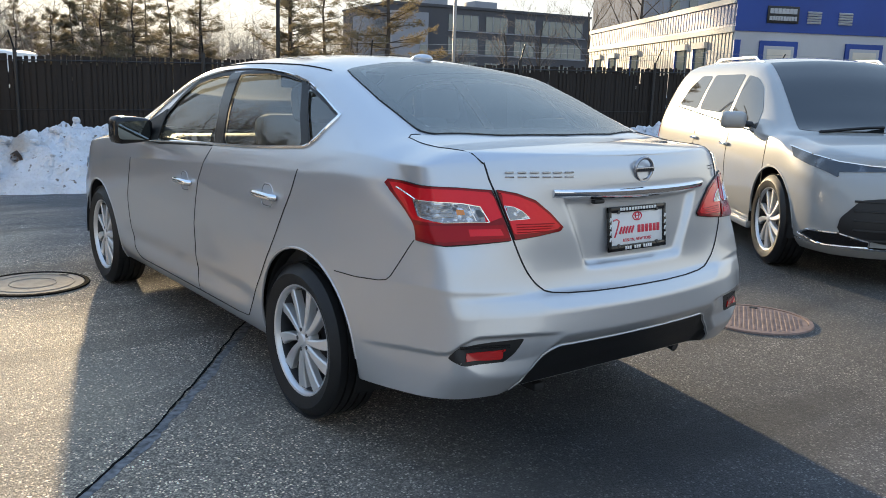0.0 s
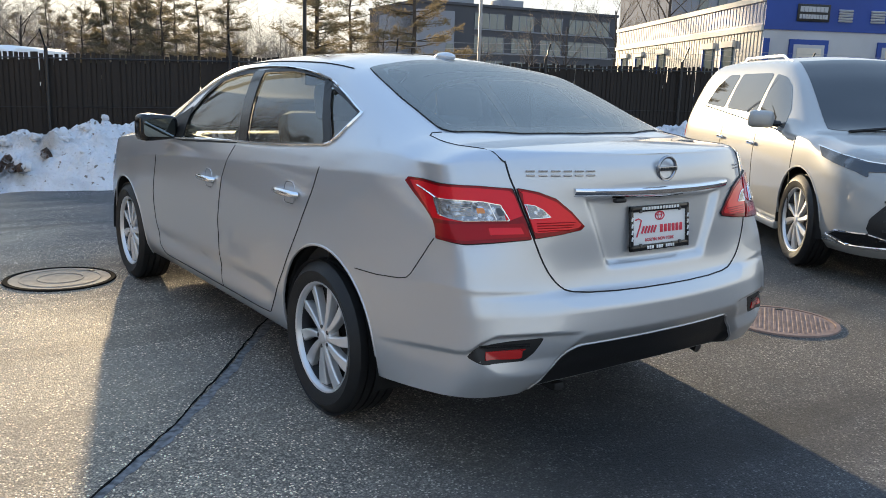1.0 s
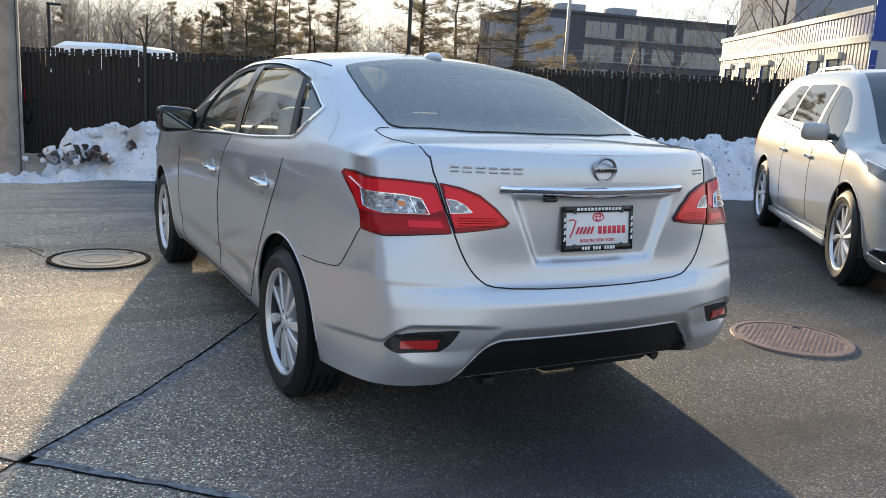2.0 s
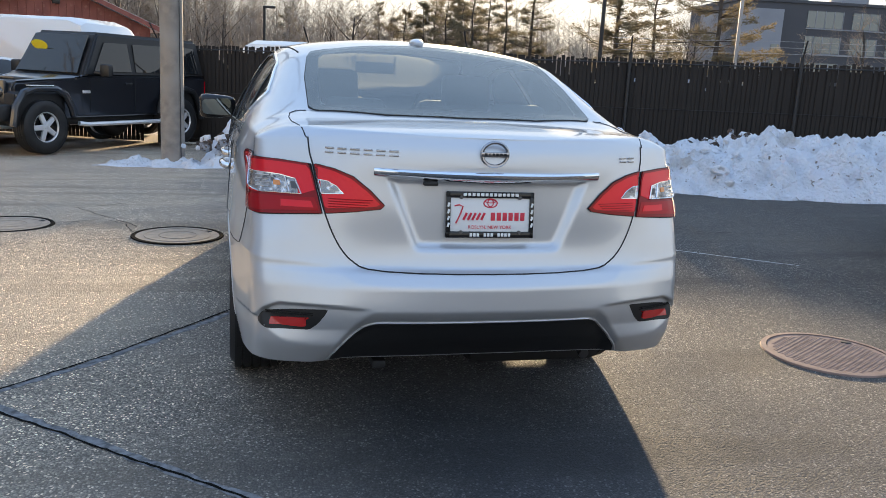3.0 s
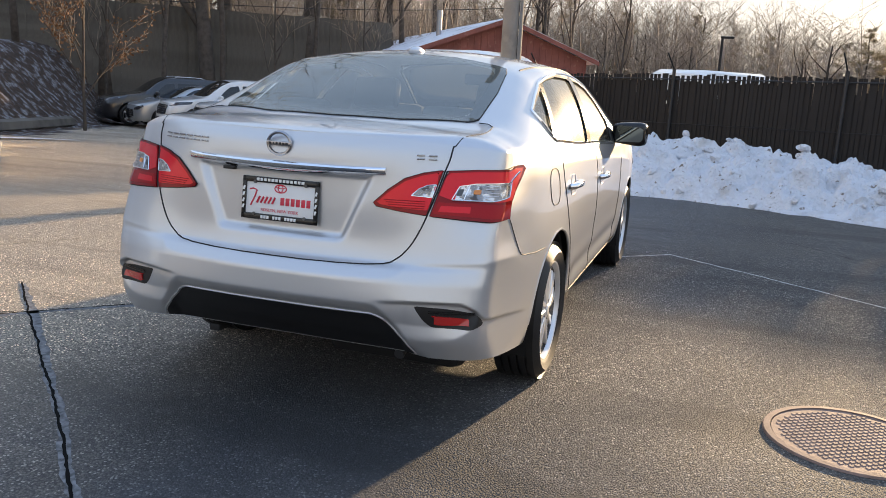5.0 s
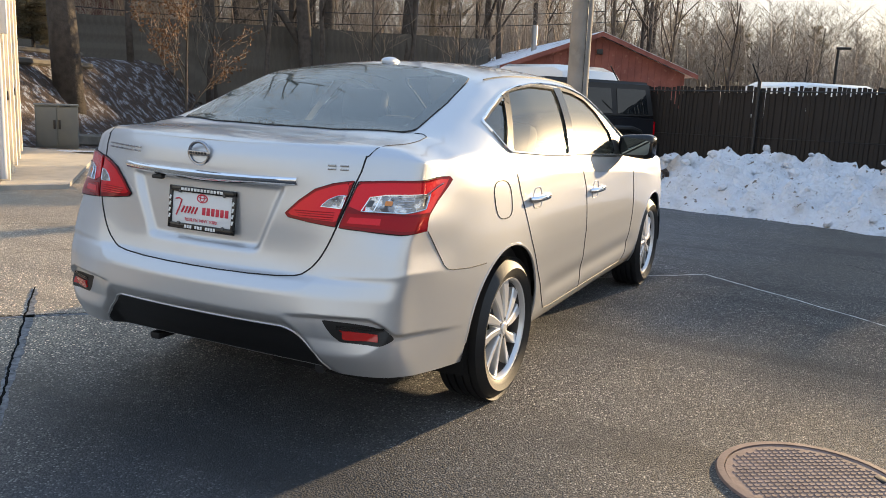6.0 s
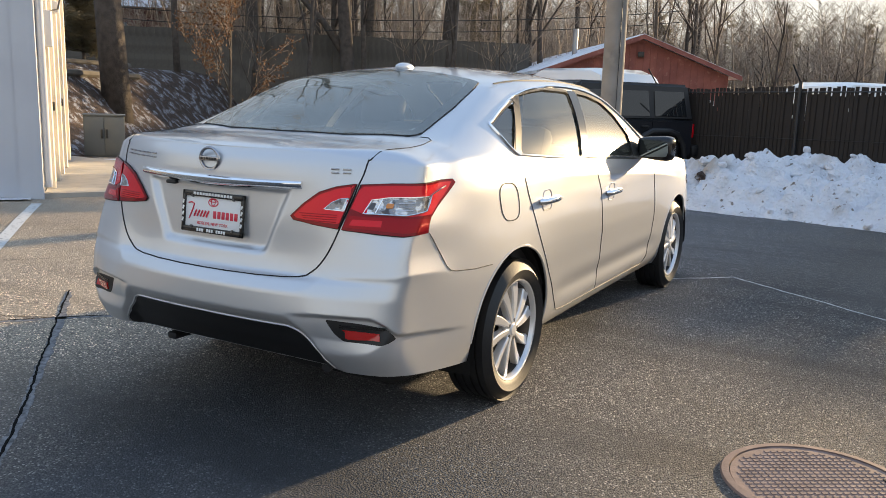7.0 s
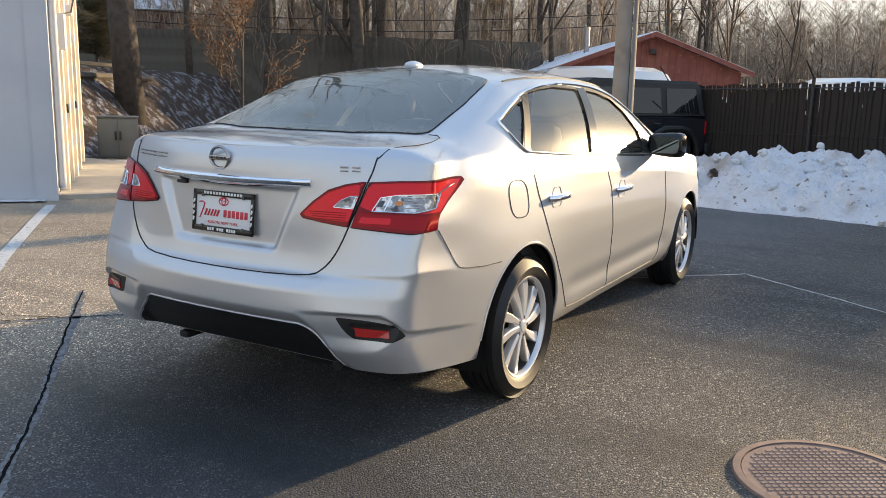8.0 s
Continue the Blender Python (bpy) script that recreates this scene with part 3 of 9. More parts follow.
RED_BOARD = material("red_painted_board", (0.25, 0.090, 0.072), 0.85, bump=(20, 0.4, 0.01), vary=[(2.0, (0.19, 0.066, 0.055), 0.4, 0.65), (7, (0.30, 0.15, 0.12), 0.6, 0.75)])
ROOF_SNOW = material("roof_snow", (0.74, 0.76, 0.80), 0.75, bump=(8, 0.4, 0.03), vary=[(1.2, (0.50, 0.51, 0.54), 0.52, 0.66), (2.6, (0.13, 0.12, 0.12), 0.66, 0.70)])
FENCE_WOOD = material("grey_weathered_fence", (0.135, 0.120, 0.100), 0.9, bump=(30, 0.5, 0.01), vary=[(2, (0.085, 0.075, 0.062), 0.4, 0.65), (0.7, (0.17, 0.15, 0.125), 0.5, 0.7)])
BRICK = material("dark_brick", (0.15, 0.065, 0.05), 0.85, bump=(50, 0.4, 0.008), vary=[(10, (0.10, 0.045, 0.035), 0.4, 0.65)])
TRAILER_BLUE = material("blue_trailer_panel", (0.012, 0.058, 0.31), 0.45, bump=(30, 0.1, 0.003), vary=[(1, (0.010, 0.046, 0.25), 0.4, 0.7)])
TRAILER_WHITE = material("white_trailer_panel", (0.50, 0.51, 0.53), 0.55, vary=[(1, (0.43, 0.44, 0.47), 0.4, 0.7)])
CORRUGATED = material("pale_trailer_siding", (0.40, 0.37, 0.34), 0.6, vary=[(2, (0.42, 0.40, 0.38), 0.4, 0.7)])
CORR_BLUE = material("faded_blue_siding", (0.26, 0.27, 0.38), 0.6, vary=[(3, (0.32, 0.32, 0.40), 0.4, 0.7)])
OFFICE_WALL = material("grey_office_brick", (0.088, 0.088, 0.096), 0.85, vary=[(0.6, (0.085, 0.085, 0.095), 0.4, 0.7)])
OFFICE_LIGHT = material("light_grey_cladding", (0.30, 0.31, 0.34), 0.7, vary=[(0.5, (0.26, 0.27, 0.30), 0.4, 0.7)])
OFFICE_GLASS = material("office_window_glass", (0.11, 0.145, 0.15), 0.12, IOR=1.9)
CABINET_GREY = material("grey_utility_cabinet", (0.11, 0.125, 0.13), 0.6, bump=(60, 0.1, 0.002), vary=[(2, (0.14, 0.15, 0.145), 0.4, 0.7)])
BARK = material("winter_bark", (0.095, 0.078, 0.064), 0.95, bump=(14, 0.8, 0.03), vary=[(5, (0.060, 0.048, 0.040), 0.4, 0.65)])
TWIG = material("fine_twigs", (0.29, 0.23, 0.175), 0.95)
NEEDLES = material("pine_needles", (0.105, 0.098, 0.062), 0.8, vary=[(0.8, (0.15, 0.125, 0.085), 0.45, 0.65)])
# thin needles let light through
_n, _l = NEEDLES.node_tree.nodes, NEEDLES.node_tree.links
_t, _m = _n.new("ShaderNodeBsdfTranslucent"), _n.new("ShaderNodeMixShader")
_t.inputs["Color"].default_value = (0.27, 0.22, 0.135, 1)
_m.inputs[0].default_value = 0.55
_l.new(_n["Principled BSDF"].outputs[0], _m.inputs[1])
_l.new(_t.outputs[0], _m.inputs[2])
_l.new(_m.outputs[0], _n["Material Output"].inputs["Surface"])
DRY_LEAF = material("dry_brown_leaves", (0.20, 0.10, 0.045), 0.9)

# ground: one sheet, fine near the car and wide to the horizon
gx = np.concatenate([[-900, -500, -300, -180, -120], np.arange(-90, -24, 3.0), np.arange(-24, 24, 0.6), np.arange(24, 90, 3.0), [120, 180, 300, 500, 900]])
gy = np.concatenate([[-900, -500, -300, -180, -120], np.arange(-90, -12, 3.0), np.arange(-12, 36, 0.6), np.arange(36, 120, 3.0), [150, 200, 300, 500, 900]])
GX, GY = np.meshgrid(gx, gy, indexing="ij")
GZ = ground_z(GX, GY)
E_ = -0.90 * (GX - 2) + 0.43 * (GY + 3)
GZ = GZ + np.where(E_ > 33, 0.12 * np.sin(GX * 1.7) * np.cos(GY * 1.3), 0)
gv = np.stack([GX, GY, GZ], -1).reshape(-1, 3)
ny = len(gy)
gf, gm = [], []
for i in range(len(gx) - 1):
    for j in range(ny - 1):
        gf.append((i * ny + j, (i + 1) * ny + j, (i + 1) * ny + j + 1, i * ny + j + 1))
        gm.append(1 if (GY[i, j] > 6 and -0.90 * (GX[i, j] + 14.6) - 0.436 * (GY[i, j] - 11.0) > 0) or E_[i, j] > 21.5 + min(max((GY[i, j] - 12) * 0.95, 0), 9) else 0)
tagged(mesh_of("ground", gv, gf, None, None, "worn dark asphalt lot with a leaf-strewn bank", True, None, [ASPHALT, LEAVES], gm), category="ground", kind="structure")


def strip(name, pts, widths, mat, lift, jitter=0.0, parent=None, label="", gap=0.04):
    """A flat ribbon along points, resting on the ground."""
    rnd = random.Random(len(pts) * 7 + int(100 * abs(pts[0][0])))
    dense = []
    for (a, b), (c, d) in zip(pts, pts[1:]):
        k = max(1, int(math.hypot(c - a, d - b) / gap))
        dense += [(a + (c - a) * q / k, b + (d - b) * q / k) for q in range(k)]
    dense.append(pts[-1])
    verts, faces = [], []
    off = 0.0
    for i, (x, y) in enumerate(dense):
        a, b = dense[max(0, i - 1)], dense[min(len(dense) - 1, i + 1)]
        w = Vector((b[0] - a[0], b[1] - a[1])).normalized()
        nx, ny_ = -w.y, w.x
        off = off * 0.8 + rnd.uniform(-jitter, jitter)
        u = i / max(1, len(dense) - 1)
        h = (widths[0] + (widths[1] - widths[0]) * u) / 2 * rnd.uniform(0.65, 1.3) if jitter else widths[0] / 2
        for s in (-1, 1):
            px, py = x + nx * (off + s * h), y + ny_ * (off + s * h)
            verts.append((px, py, float(ground_z(px, py)) + lift))
    for i in range(len(dense) - 1):
        faces.append((2 * i, 2 * i + 2, 2 * i + 3, 2 * i + 1)[::-1])
    return mesh_of(name, verts, faces, mat, parent, label)


# joints, cracks and worn lines in the asphalt
for pts in ([(0.35, 2.35), (-0.55, 1.27), (-0.87, 0.84), (-1.39, 0.18), (-1.84, -0.30), (-2.6, -1.2)], [(-2.35, 0.12), (-1.84, -0.33), (-1.30, -0.80), (-0.80, -1.24), (-0.30, -1.70), (0.9, -2.8)]):
    tagged(strip("pavement_crack", pts, (0.011, 0.011), CRACK, 0.003, 0.004, None, "dark open joint across the asphalt", 0.03), category="crack", kind="structure")
    tagged(strip("joint_repair", [(x + 0.030, y - 0.014) for x, y in pts], (0.045, 0.040), SEAL, 0.0016, 0.006, None, "pale repaired strip beside the joint"), category="joint", kind="structure")
for pts in ([(-1.9, -0.36), (-2.2, -0.5), (-2.5, -0.45)], [(-2.2, 3.4), (-1.9, 3.55), (-1.7, 3.3), (-1.55, 2.75), (-2.4, 2.5), (-3.4, 2.6)], [(-1.6, 3.2), (-2.2, 4.2), (-0.9, 5.2), (0.4, 5.6)], [(-3.1, 2.9), (-3.6, 2.2), (-4.6, 1.4), (-6.0, 1.2)], [(2.2, 4.6), (3.0, 3.7), (3.3, 3.1), (4.6, 2.9)], [(-5.2, 4.6), (-3.8, 5.0), (-2.5, 4.6), (-1.4, 4.9)], [(-4.2, -0.4), (-3.4, 0.6), (-2.9, 1.5)]):
    tagged(strip("pavement_crack", pts, (0.008, 0.005), CRACK, 0.0025, 0.010, None, "thin wandering crack in the asphalt", 0.03), category="crack", kind="structure")
tagged(strip("white_line", [(0.45, 2.60), (1.20, 3.34), (2.21, 2.62), (3.4, 1.75)], (0.019, 0.015), LINE_PAINT, 0.003, 0.006, None, "thin worn white line on the asphalt"), category="road marking", kind="structure")
tagged(strip("white_line", [(-3.2, 0.0), (-3.79, 0.48), (-6.15, 2.52)], (0.11, 0.11), LINE_PAINT, 0.003, 0, None, "white painted parking line"), category="road marking", kind="structure")
for x in range(6):
    p0 = Vector((-8.6 - 2.3 * x, 11.6 + 1.55 * x))
    tagged(strip("white_line", [tuple(p0), tuple(p0 + Vector((1.2, 1.6)))], (0.11, 0.11), LINE_PAINT, 0.004, 0, None, "white painted bay line", 0.2), category="road marking", kind="structure")


def manhole(x, y, r, mat, fine, label):
    cover = thing("manhole_cover", label, "manhole cover", pose(x, y, float(ground_z(x, y)), 0, 0, 33))
    prof = [(r + 0.035, 0.001), (r + 0.03, 0.010), (r + 0.004, 0.011), (r + 0.003, -0.004)]
    v, f = [], []
    for i in range(48):
        a = 2 * math.pi * i / 48
        v += [(q * math.cos(a), q * math.sin(a), z) for q, z in prof]
    for i in range(48):
        j = (i + 1) % 48
        for k in range(3):
            f.append((i * 4 + k, j * 4 + k, j * 4 + k + 1, i * 4 + k + 1))
    mesh_of("cover_frame", v, f, mat if fine else CRACK, cover)
    bm = bmesh.new()
    bmesh.ops.create_cone(bm, cap_ends=True, segments=48, radius1=r, radius2=r, depth=0.012, matrix=pose(0, 0, 0.001))
    part("cover_plate", bm, mat, cover)
    v, f = [], []
    if fine:
        step = 0.026
        k = int(r / step)
        for i in range(-k, k + 1):
            for j in range(-k, k + 1):
                cx, cy = i * step, j * step
                if math.hypot(cx, cy) < r - 0.025:
                    b = len(v)
                    h = 0.0085
                    v += [(cx - h, cy - h, 0.007), (cx + h, cy - h, 0.007), (cx + h, cy + h, 0.007), (cx - h, cy + h, 0.007)]
                    v += [(cx - h * 0.8, cy - h * 0.8, 0.0092), (cx + h * 0.8, cy - h * 0.8, 0.0092), (cx + h * 0.8, cy + h * 0.8, 0.0092), (cx - h * 0.8, cy + h * 0.8, 0.0092)]
                    f += [(b + 4, b + 5, b + 6, b + 7)] + [(b + q, b + (q + 1) % 4, b + 4 + (q + 1) % 4, b + 4 + q) for q in range(4)]
        tagged(mesh_of("cover_studs", v, f, mat, cover), kind="stuff")
    else:
        for q in (0.45, 0.8):
            tube("cover_ring", [(q * r * math.cos(a), q * r * math.sin(a), 0.007) for a in np.linspace(0, 2 * math.pi, 41)[:-1]], 0.004, mat, cover, "", 5, True)
    part("lift_slot", box_bm((r * 0.86, 0, 0.0085), (0.035, 0.05, 0.006), bevel=0.002), GAP_BLACK, cover)


manhole(2.14, -0.17, 0.305, IRON, True, "rusty studded iron manhole cover in the asphalt")
manhole(-1.27, 2.83, 0.305, PALE_COVER, False, "pale dusty round manhole cover")
manhole(-2.56, 3.30, 0.300, PALE_COVER, False, "flat brown round manhole cover")

# ---- fence with dark slats ----
FA, FDIR = Vector((-0.95, 12.95)), Vector((0.936, -0.352))
fence = thing("slat_fence", "chain-link fence filled with upright black slats", "fence")
rnd = random.Random(5)
slat_mesh = []
for k, hgt in enumerate((1.82, 1.835, 1.85, 1.825)):
    bm = box_bm((0, 0, hgt / 2), (0.0625, 0.006, hgt))
    me = bpy.data.meshes.new("slat")
    bm.to_mesh(me)
    bm.free()
    me.materials.append(SLAT)
    slat_mesh.append(me)
U0, U1 = -1.4, 22.2
rot = math.degrees(math.atan2(FDIR.y, FDIR.x))
fang = rot
count = int((U1 - U0) / 0.0785)
for i in range(count):
    u = U0 + i * 0.0785
    p = FA + FDIR * u
    z = float(ground_z(p.x, p.y)) + 0.04 + rnd.uniform(-0.012, 0.012)
    lean = rnd.gauss(0, 0.35)
    shift = rnd.uniform(-0.0025, 0.0025)
    turn = rnd.gauss(0, 2)
    m = pose(p.x + FDIR.x * shift, p.y + FDIR.y * shift, z, 0, lean, rot + turn)
    ob = new("slat", slat_mesh[rnd.randrange(4)])
    ob.matrix_world = m
    ob.parent = fence
# second row of slats, set behind the first, closing most of the gaps
bv, bf = [], []
for i in range(count):
    u = U0 + (i + 0.5) * 0.0785
    p = FA + FDIR * u + Vector((0.352, 0.936)) * 0.016
    holes = noise.noise(Vector((u * 0.7, 3.0, 0))) + 0.7 * noise.noise(Vector((u * 3.1, 8.0, 0)))
    top = 1.765 + rnd.uniform(-0.04, 0.03)
    if holes > 0.30:
        top = rnd.uniform(1.50, 1.70)
    z = float(ground_z(p.x, p.y))
    for z0, z1 in ((0.04, top),) if rnd.random() > 0.10 else ((0.04, 0.9 * top - 0.10), (0.9 * top - 0.04, top)):
        b = len(bv)
        for sx in (-1, 1):
            for d in (0.0, 0.005):
                q = p + FDIR * (sx * 0.030) + Vector((0.352, 0.936)) * d
                bv += [(q.x, q.y, z + z0), (q.x, q.y, z + z1)]
        bf += [(b, b + 4, b + 5, b + 1), (b + 2, b + 3, b + 7, b + 6), (b, b + 1, b + 3, b + 2), (b + 4, b + 6, b + 7, b + 5), (b + 1, b + 5, b + 7, b + 3)]
tagged(mesh_of("back_slats", bv, bf, SLAT, fence, smooth=False), kind="stuff")
for i in range(9):
    u = U0 + i * 2.95
    p = FA + FDIR * u
    z = float(ground_z(p.x, p.y))
    tube("fence_post", [(p.x, p.y - 0.06, z), (p.x, p.y - 0.06, z + 1.98)], 0.032, DARK_STEEL, fence, "", 10)
    tube("wire_arm", [(p.x, p.y - 0.06, z + 1.96), (p.x - 0.12, p.y - 0.30, z + 2.25)], 0.014, DARK_STEEL, fence, "", 6)
ends = [FA + FDIR * u for u in np.linspace(U0, U1, 26)]
for h, r in ((0.12, 0.006), (1.00, 0.006), (1.80, 0.012)):
    tube("fence_rail", [(p.x, p.y - 0.045, float(ground_z(p.x, p.y)) + h) for p in ends], r, DARK_STEEL, fence, "", 6)
for k in range(3):
    pts = [(p.x - 0.04 * k, p.y - 0.14 - 0.07 * k, float(ground_z(p.x, p.y)) + 2.02 + 0.10 * k + 0.012 * math.sin(i * 1.7)) for i, p in enumerate(ends)]
    tube("barbed_wire", pts[9:], 0.004, STEEL, fence, "", 4)
low = thing("low_fence", "low black slatted fence behind the parked cars", "fence")
for i in range(62):
    a = Vector((-2.6, 13.6)) + Vector((-0.80, 0.60)) * (0.105 * i)
    z = float(ground_z(a.x, a.y))
    ob = new("slat", slat_mesh[i % 4])
    ob.matrix_world = pose(a.x, a.y, z + 0.02, 0, 0, -37) @ Matrix.Diagonal((1.45, 1, 0.83, 1))
    ob.parent = low
tube("fence_rail", [(-2.6, 13.56, 1.0), (-7.7, 17.4, 0.86)], 0.02, DARK_STEEL, low, "", 6)

# ---- snow banks ----
def snow_bank(name, toe, depth, heights, label, seed, dirs=None, cols=260, rows=46, lumps=()):
    """A ploughed bank along the line toe; heights: crest height along it."""
    toe = [Vector(p) for p in toe]
    cum = [0.0]
    for a, b in zip(toe, toe[1:]):
        cum.append(cum[-1] + (b - a).length)
    off = Vector((seed * 3.1, seed * 1.7, 0))
    verts, faces = [], []
    us = np.linspace(0, cum[-1], cols)
    hs = curve_rows(np.linspace(0, cum[-1], len(heights)), heights)
    ix, iy = curve_rows(cum, [p.x for p in toe]), curve_rows(cum, [p.y for p in toe])
    back = Vector((0.352, 0.936))
    for u in us:
        p = Vector((float(ix(u)), float(iy(u))))
        p = p - back * 0.25 * (noise.noise(Vector((u * 1.1, seed, 0))) + 0.5 * noise.noise(Vector((u * 3.7, seed, 4))))
        h = float(hs(u))
        for j in range(rows):
            v = j / (rows - 1)
            q = p + back * depth * v
            k = min(1.0, v / 0.34)
            prof = math.sin(k * math.pi / 2) ** 1.15 * (1 - 0.35 * max(0.0, (v - 0.5) / 0.5) ** 2) * (1 if v < 0.9 else max(0.0, (1 - v) / 0.1))
            w = Vector((q.x, q.y, 0)) + off
            n1 = noise.fractal(w * 0.9, 0.9, 2.0, 4)
            n2 = noise.fractal(w * 3.6, 0.8, 2.1, 4)
            n3 = noise.noise(w * 13.0)
            crust = abs(noise.noise(w * 6.5 + Vector((9, 0, 0))))
            ridge = abs(noise.noise(w * 2.3))
            z = h * prof * (0.86 + 0.26 * n1) + min(1.0, prof * 2.5) * (0.12 * n2 + 0.040 * n3 + 0.012 * noise.noise(w * 27.0) - 0.14 * ridge - 0.05 * crust)
            for lx, ly, lr, lh in lumps:
                dd = ((q.x - lx) ** 2 + (q.y - ly) ** 2) / (lr * lr)
                if dd < 1:
                    z += lh * math.sqrt(1 - dd)
            z = max(z, 0.0) + (0.012 if v < 0.03 else 0.0)
            if v == 0 or v == 1 or u == us[0] or u == us[-1]:
                z = -0.02
            verts.append((q.x, q.y, float(ground_z(q.x, q.y)) + z))
    for i in range(cols - 1):
        for j in range(rows - 1):
            faces.append((i * rows + j, (i + 1) * rows + j, (i + 1) * rows + j + 1, i * rows + j + 1))
    return tagged(mesh_of(name, verts, faces, SNOW, None, label, sharp=None), category="snow bank")


snow_bank("snow_bank", [(-1.35, 9.3), (-0.75, 8.3), (0.3, 8.05), (1.3, 7.75), (2.6, 7.05), (3.7, 6.25), (4.7, 5.55), (5.7, 5.05), (7.0, 4.95), (8.6, 4.7), (10.2, 4.9)], 3.1, [0.48, 0.74, 0.84, 0.80, 0.70, 0.58, 0.55, 0.62, 0.66, 0.78, 0.86, 0.80, 0.66, 0.5], "long ploughed bank of dirty white snow along the fence", 1, cols=520, rows=64)
snow_bank("snow_patch", [(-2.75, 8.25), (-2.1, 8.05), (-1.4, 8.05), (-0.7, 8.2)], 1.1, [0.02, 0.05, 0.10, 0.16], "thin flat patch of snow round the pole", 2, cols=80, rows=24)
bank_ob = bpy.data.objects["snow_bank"]
for k, (x, y, z, rx, rz) in enumerate(((3.95, 7.2, 0.58, 0.15, 0.20), (4.36, 7.12, 0.42, 0.30, 0.27))):
    bm = bmesh.new()
    bmesh.ops.create_icosphere(bm, subdivisions=4, radius=1.0)
    for v in bm.verts:
        w = v.co + Vector((k * 5.0, 0, 0))
        s = 1 + 0.12 * noise.noise(w * 1.6) + 0.06 * noise.noise(w * 5)
        wide = 1.0 - 0.28 * max(0.0, v.co.z)
        v.co = Vector((v.co.x * rx * s * wide, v.co.y * rx * 0.8 * s * wide, v.co.z * rz * s))
    ob = part("snow_lump", bm, CLEAN_SNOW, bank_ob, sharp=None)
    ob.matrix_world = pose(x, y, z, 0, 0, 20)
rl = random.Random(77)
chunk_mesh = []
for k in range(6):
    bm = bmesh.new()
    bmesh.ops.create_icosphere(bm, subdivisions=2, radius=1.0)
    for v in bm.verts:
        v.co *= 1 + 0.45 * noise.noise(v.co * 1.7 + Vector((k * 3.3, 0, 0)))
        v.co.z *= 0.7
    me = bpy.data.meshes.new("snow_chunk")
    bm.to_mesh(me)
    bm.free()
    me.materials.append(CLEAN_SNOW)
    chunk_mesh.append(me)
bank_v = [v.co.copy() for v in bank_ob.data.vertices]
for k in range(120):
    q = rl.choice(bank_v)
    r = rl.uniform(0.025, 0.085) * (1.5 if rl.random() < 0.12 else 1.0)
    ob = new("snow_chunk", chunk_mesh[k % 6])
    ob.parent = bank_ob
    ob.matrix_world = pose(q.x, q.y, q.z + 0.15 * r, rl.uniform(-25, 25), rl.uniform(-25, 25), rl.uniform(0, 360)) @ Matrix.Scale(r, 4)
clods = thing("dirt_clod_heap", "heap of brown frozen clods on the snow", "frozen clods")
rnd = random.Random(9)
for i in range(46):
    x, y = -0.95 + rnd.gauss(0, 0.28), 8.75 + rnd.gauss(0, 0.20)
    bm = bmesh.new()
    r = rnd.uniform(0.035, 0.10)
    bmesh.ops.create_icosphere(bm, subdivisions=1, radius=r)
    for v in bm.verts:
        v.co *= rnd.uniform(0.7, 1.25)
    ob = part("clod", bm, LEAVES if i % 3 else SNOW, clods, smooth=False)
    ob.matrix_world = pose(x, y, float(ground_z(x, y)) + 0.20 + 0.16 * rnd.random() + 0.10 * max(0, x + 1.2), rnd.uniform(0, 90), rnd.uniform(0, 90), rnd.uniform(0, 90))

heap = thing("dirt_clod_heap", "scatter of brown dirt clods in the dirty snow", "frozen clods")
for i in range(70):
    x, y = 6.3 + rnd.gauss(0, 0.45), 7.1 + rnd.gauss(0, 0.35)
    near = min(bank_v, key=lambda q: (q.x - x) ** 2 + (q.y - y) ** 2)
    bm = bmesh.new()
    r = rnd.uniform(0.02, 0.075)
    bmesh.ops.create_icosphere(bm, subdivisions=1, radius=r)
    for v in bm.verts:
        v.co *= rnd.uniform(0.7, 1.25)
    ob = part("clod", bm, LEAVES if i % 3 else SNOW, heap, smooth=False)
    ob.matrix_world = pose(near.x, near.y, near.z + 0.2 * r, rnd.uniform(0, 90), rnd.uniform(0, 90), rnd.uniform(0, 90))

# ---- wooden pole ----
pole = thing("utility_pole", "tall weathered wooden utility pole standing in snow", "utility pole", pose(-1.71, 8.92, -0.15))
v, f = [], []
for i in range(24):
    z = -0.2 + 9.5 * i / 23
    for k in range(18):
        a = 2 * math.pi * k / 18
        r = 0.168 - 0.004 * i * 0.5 + 0.004 * math.sin(5 * a + i * 0.2)
        v.append((r * math.cos(a), r * math.sin(a), z))
for i in range(23):
    for k in range(18):
        f.append((i * 18 + k, i * 18 + (k + 1) % 18, (i + 1) * 18 + (k + 1) % 18, (i + 1) * 18 + k))
mesh_of("shaft", v, f, POLE_WOOD, pole, sharp=None)
tube("ground_wire", [(0.12, -0.125, 0.0), (0.118, -0.120, 6.0)], 0.006, DARK_STEEL, pole, "", 5)

# ---- white building corner with its side doors ----
BC, BA, BB = Vector((-6.51, 2.83)), Vector((-0.62, -0.785)), Vector((-0.785, 0.62))
hall = thing("service_building", "white-painted service building with a cream side wall", "building")


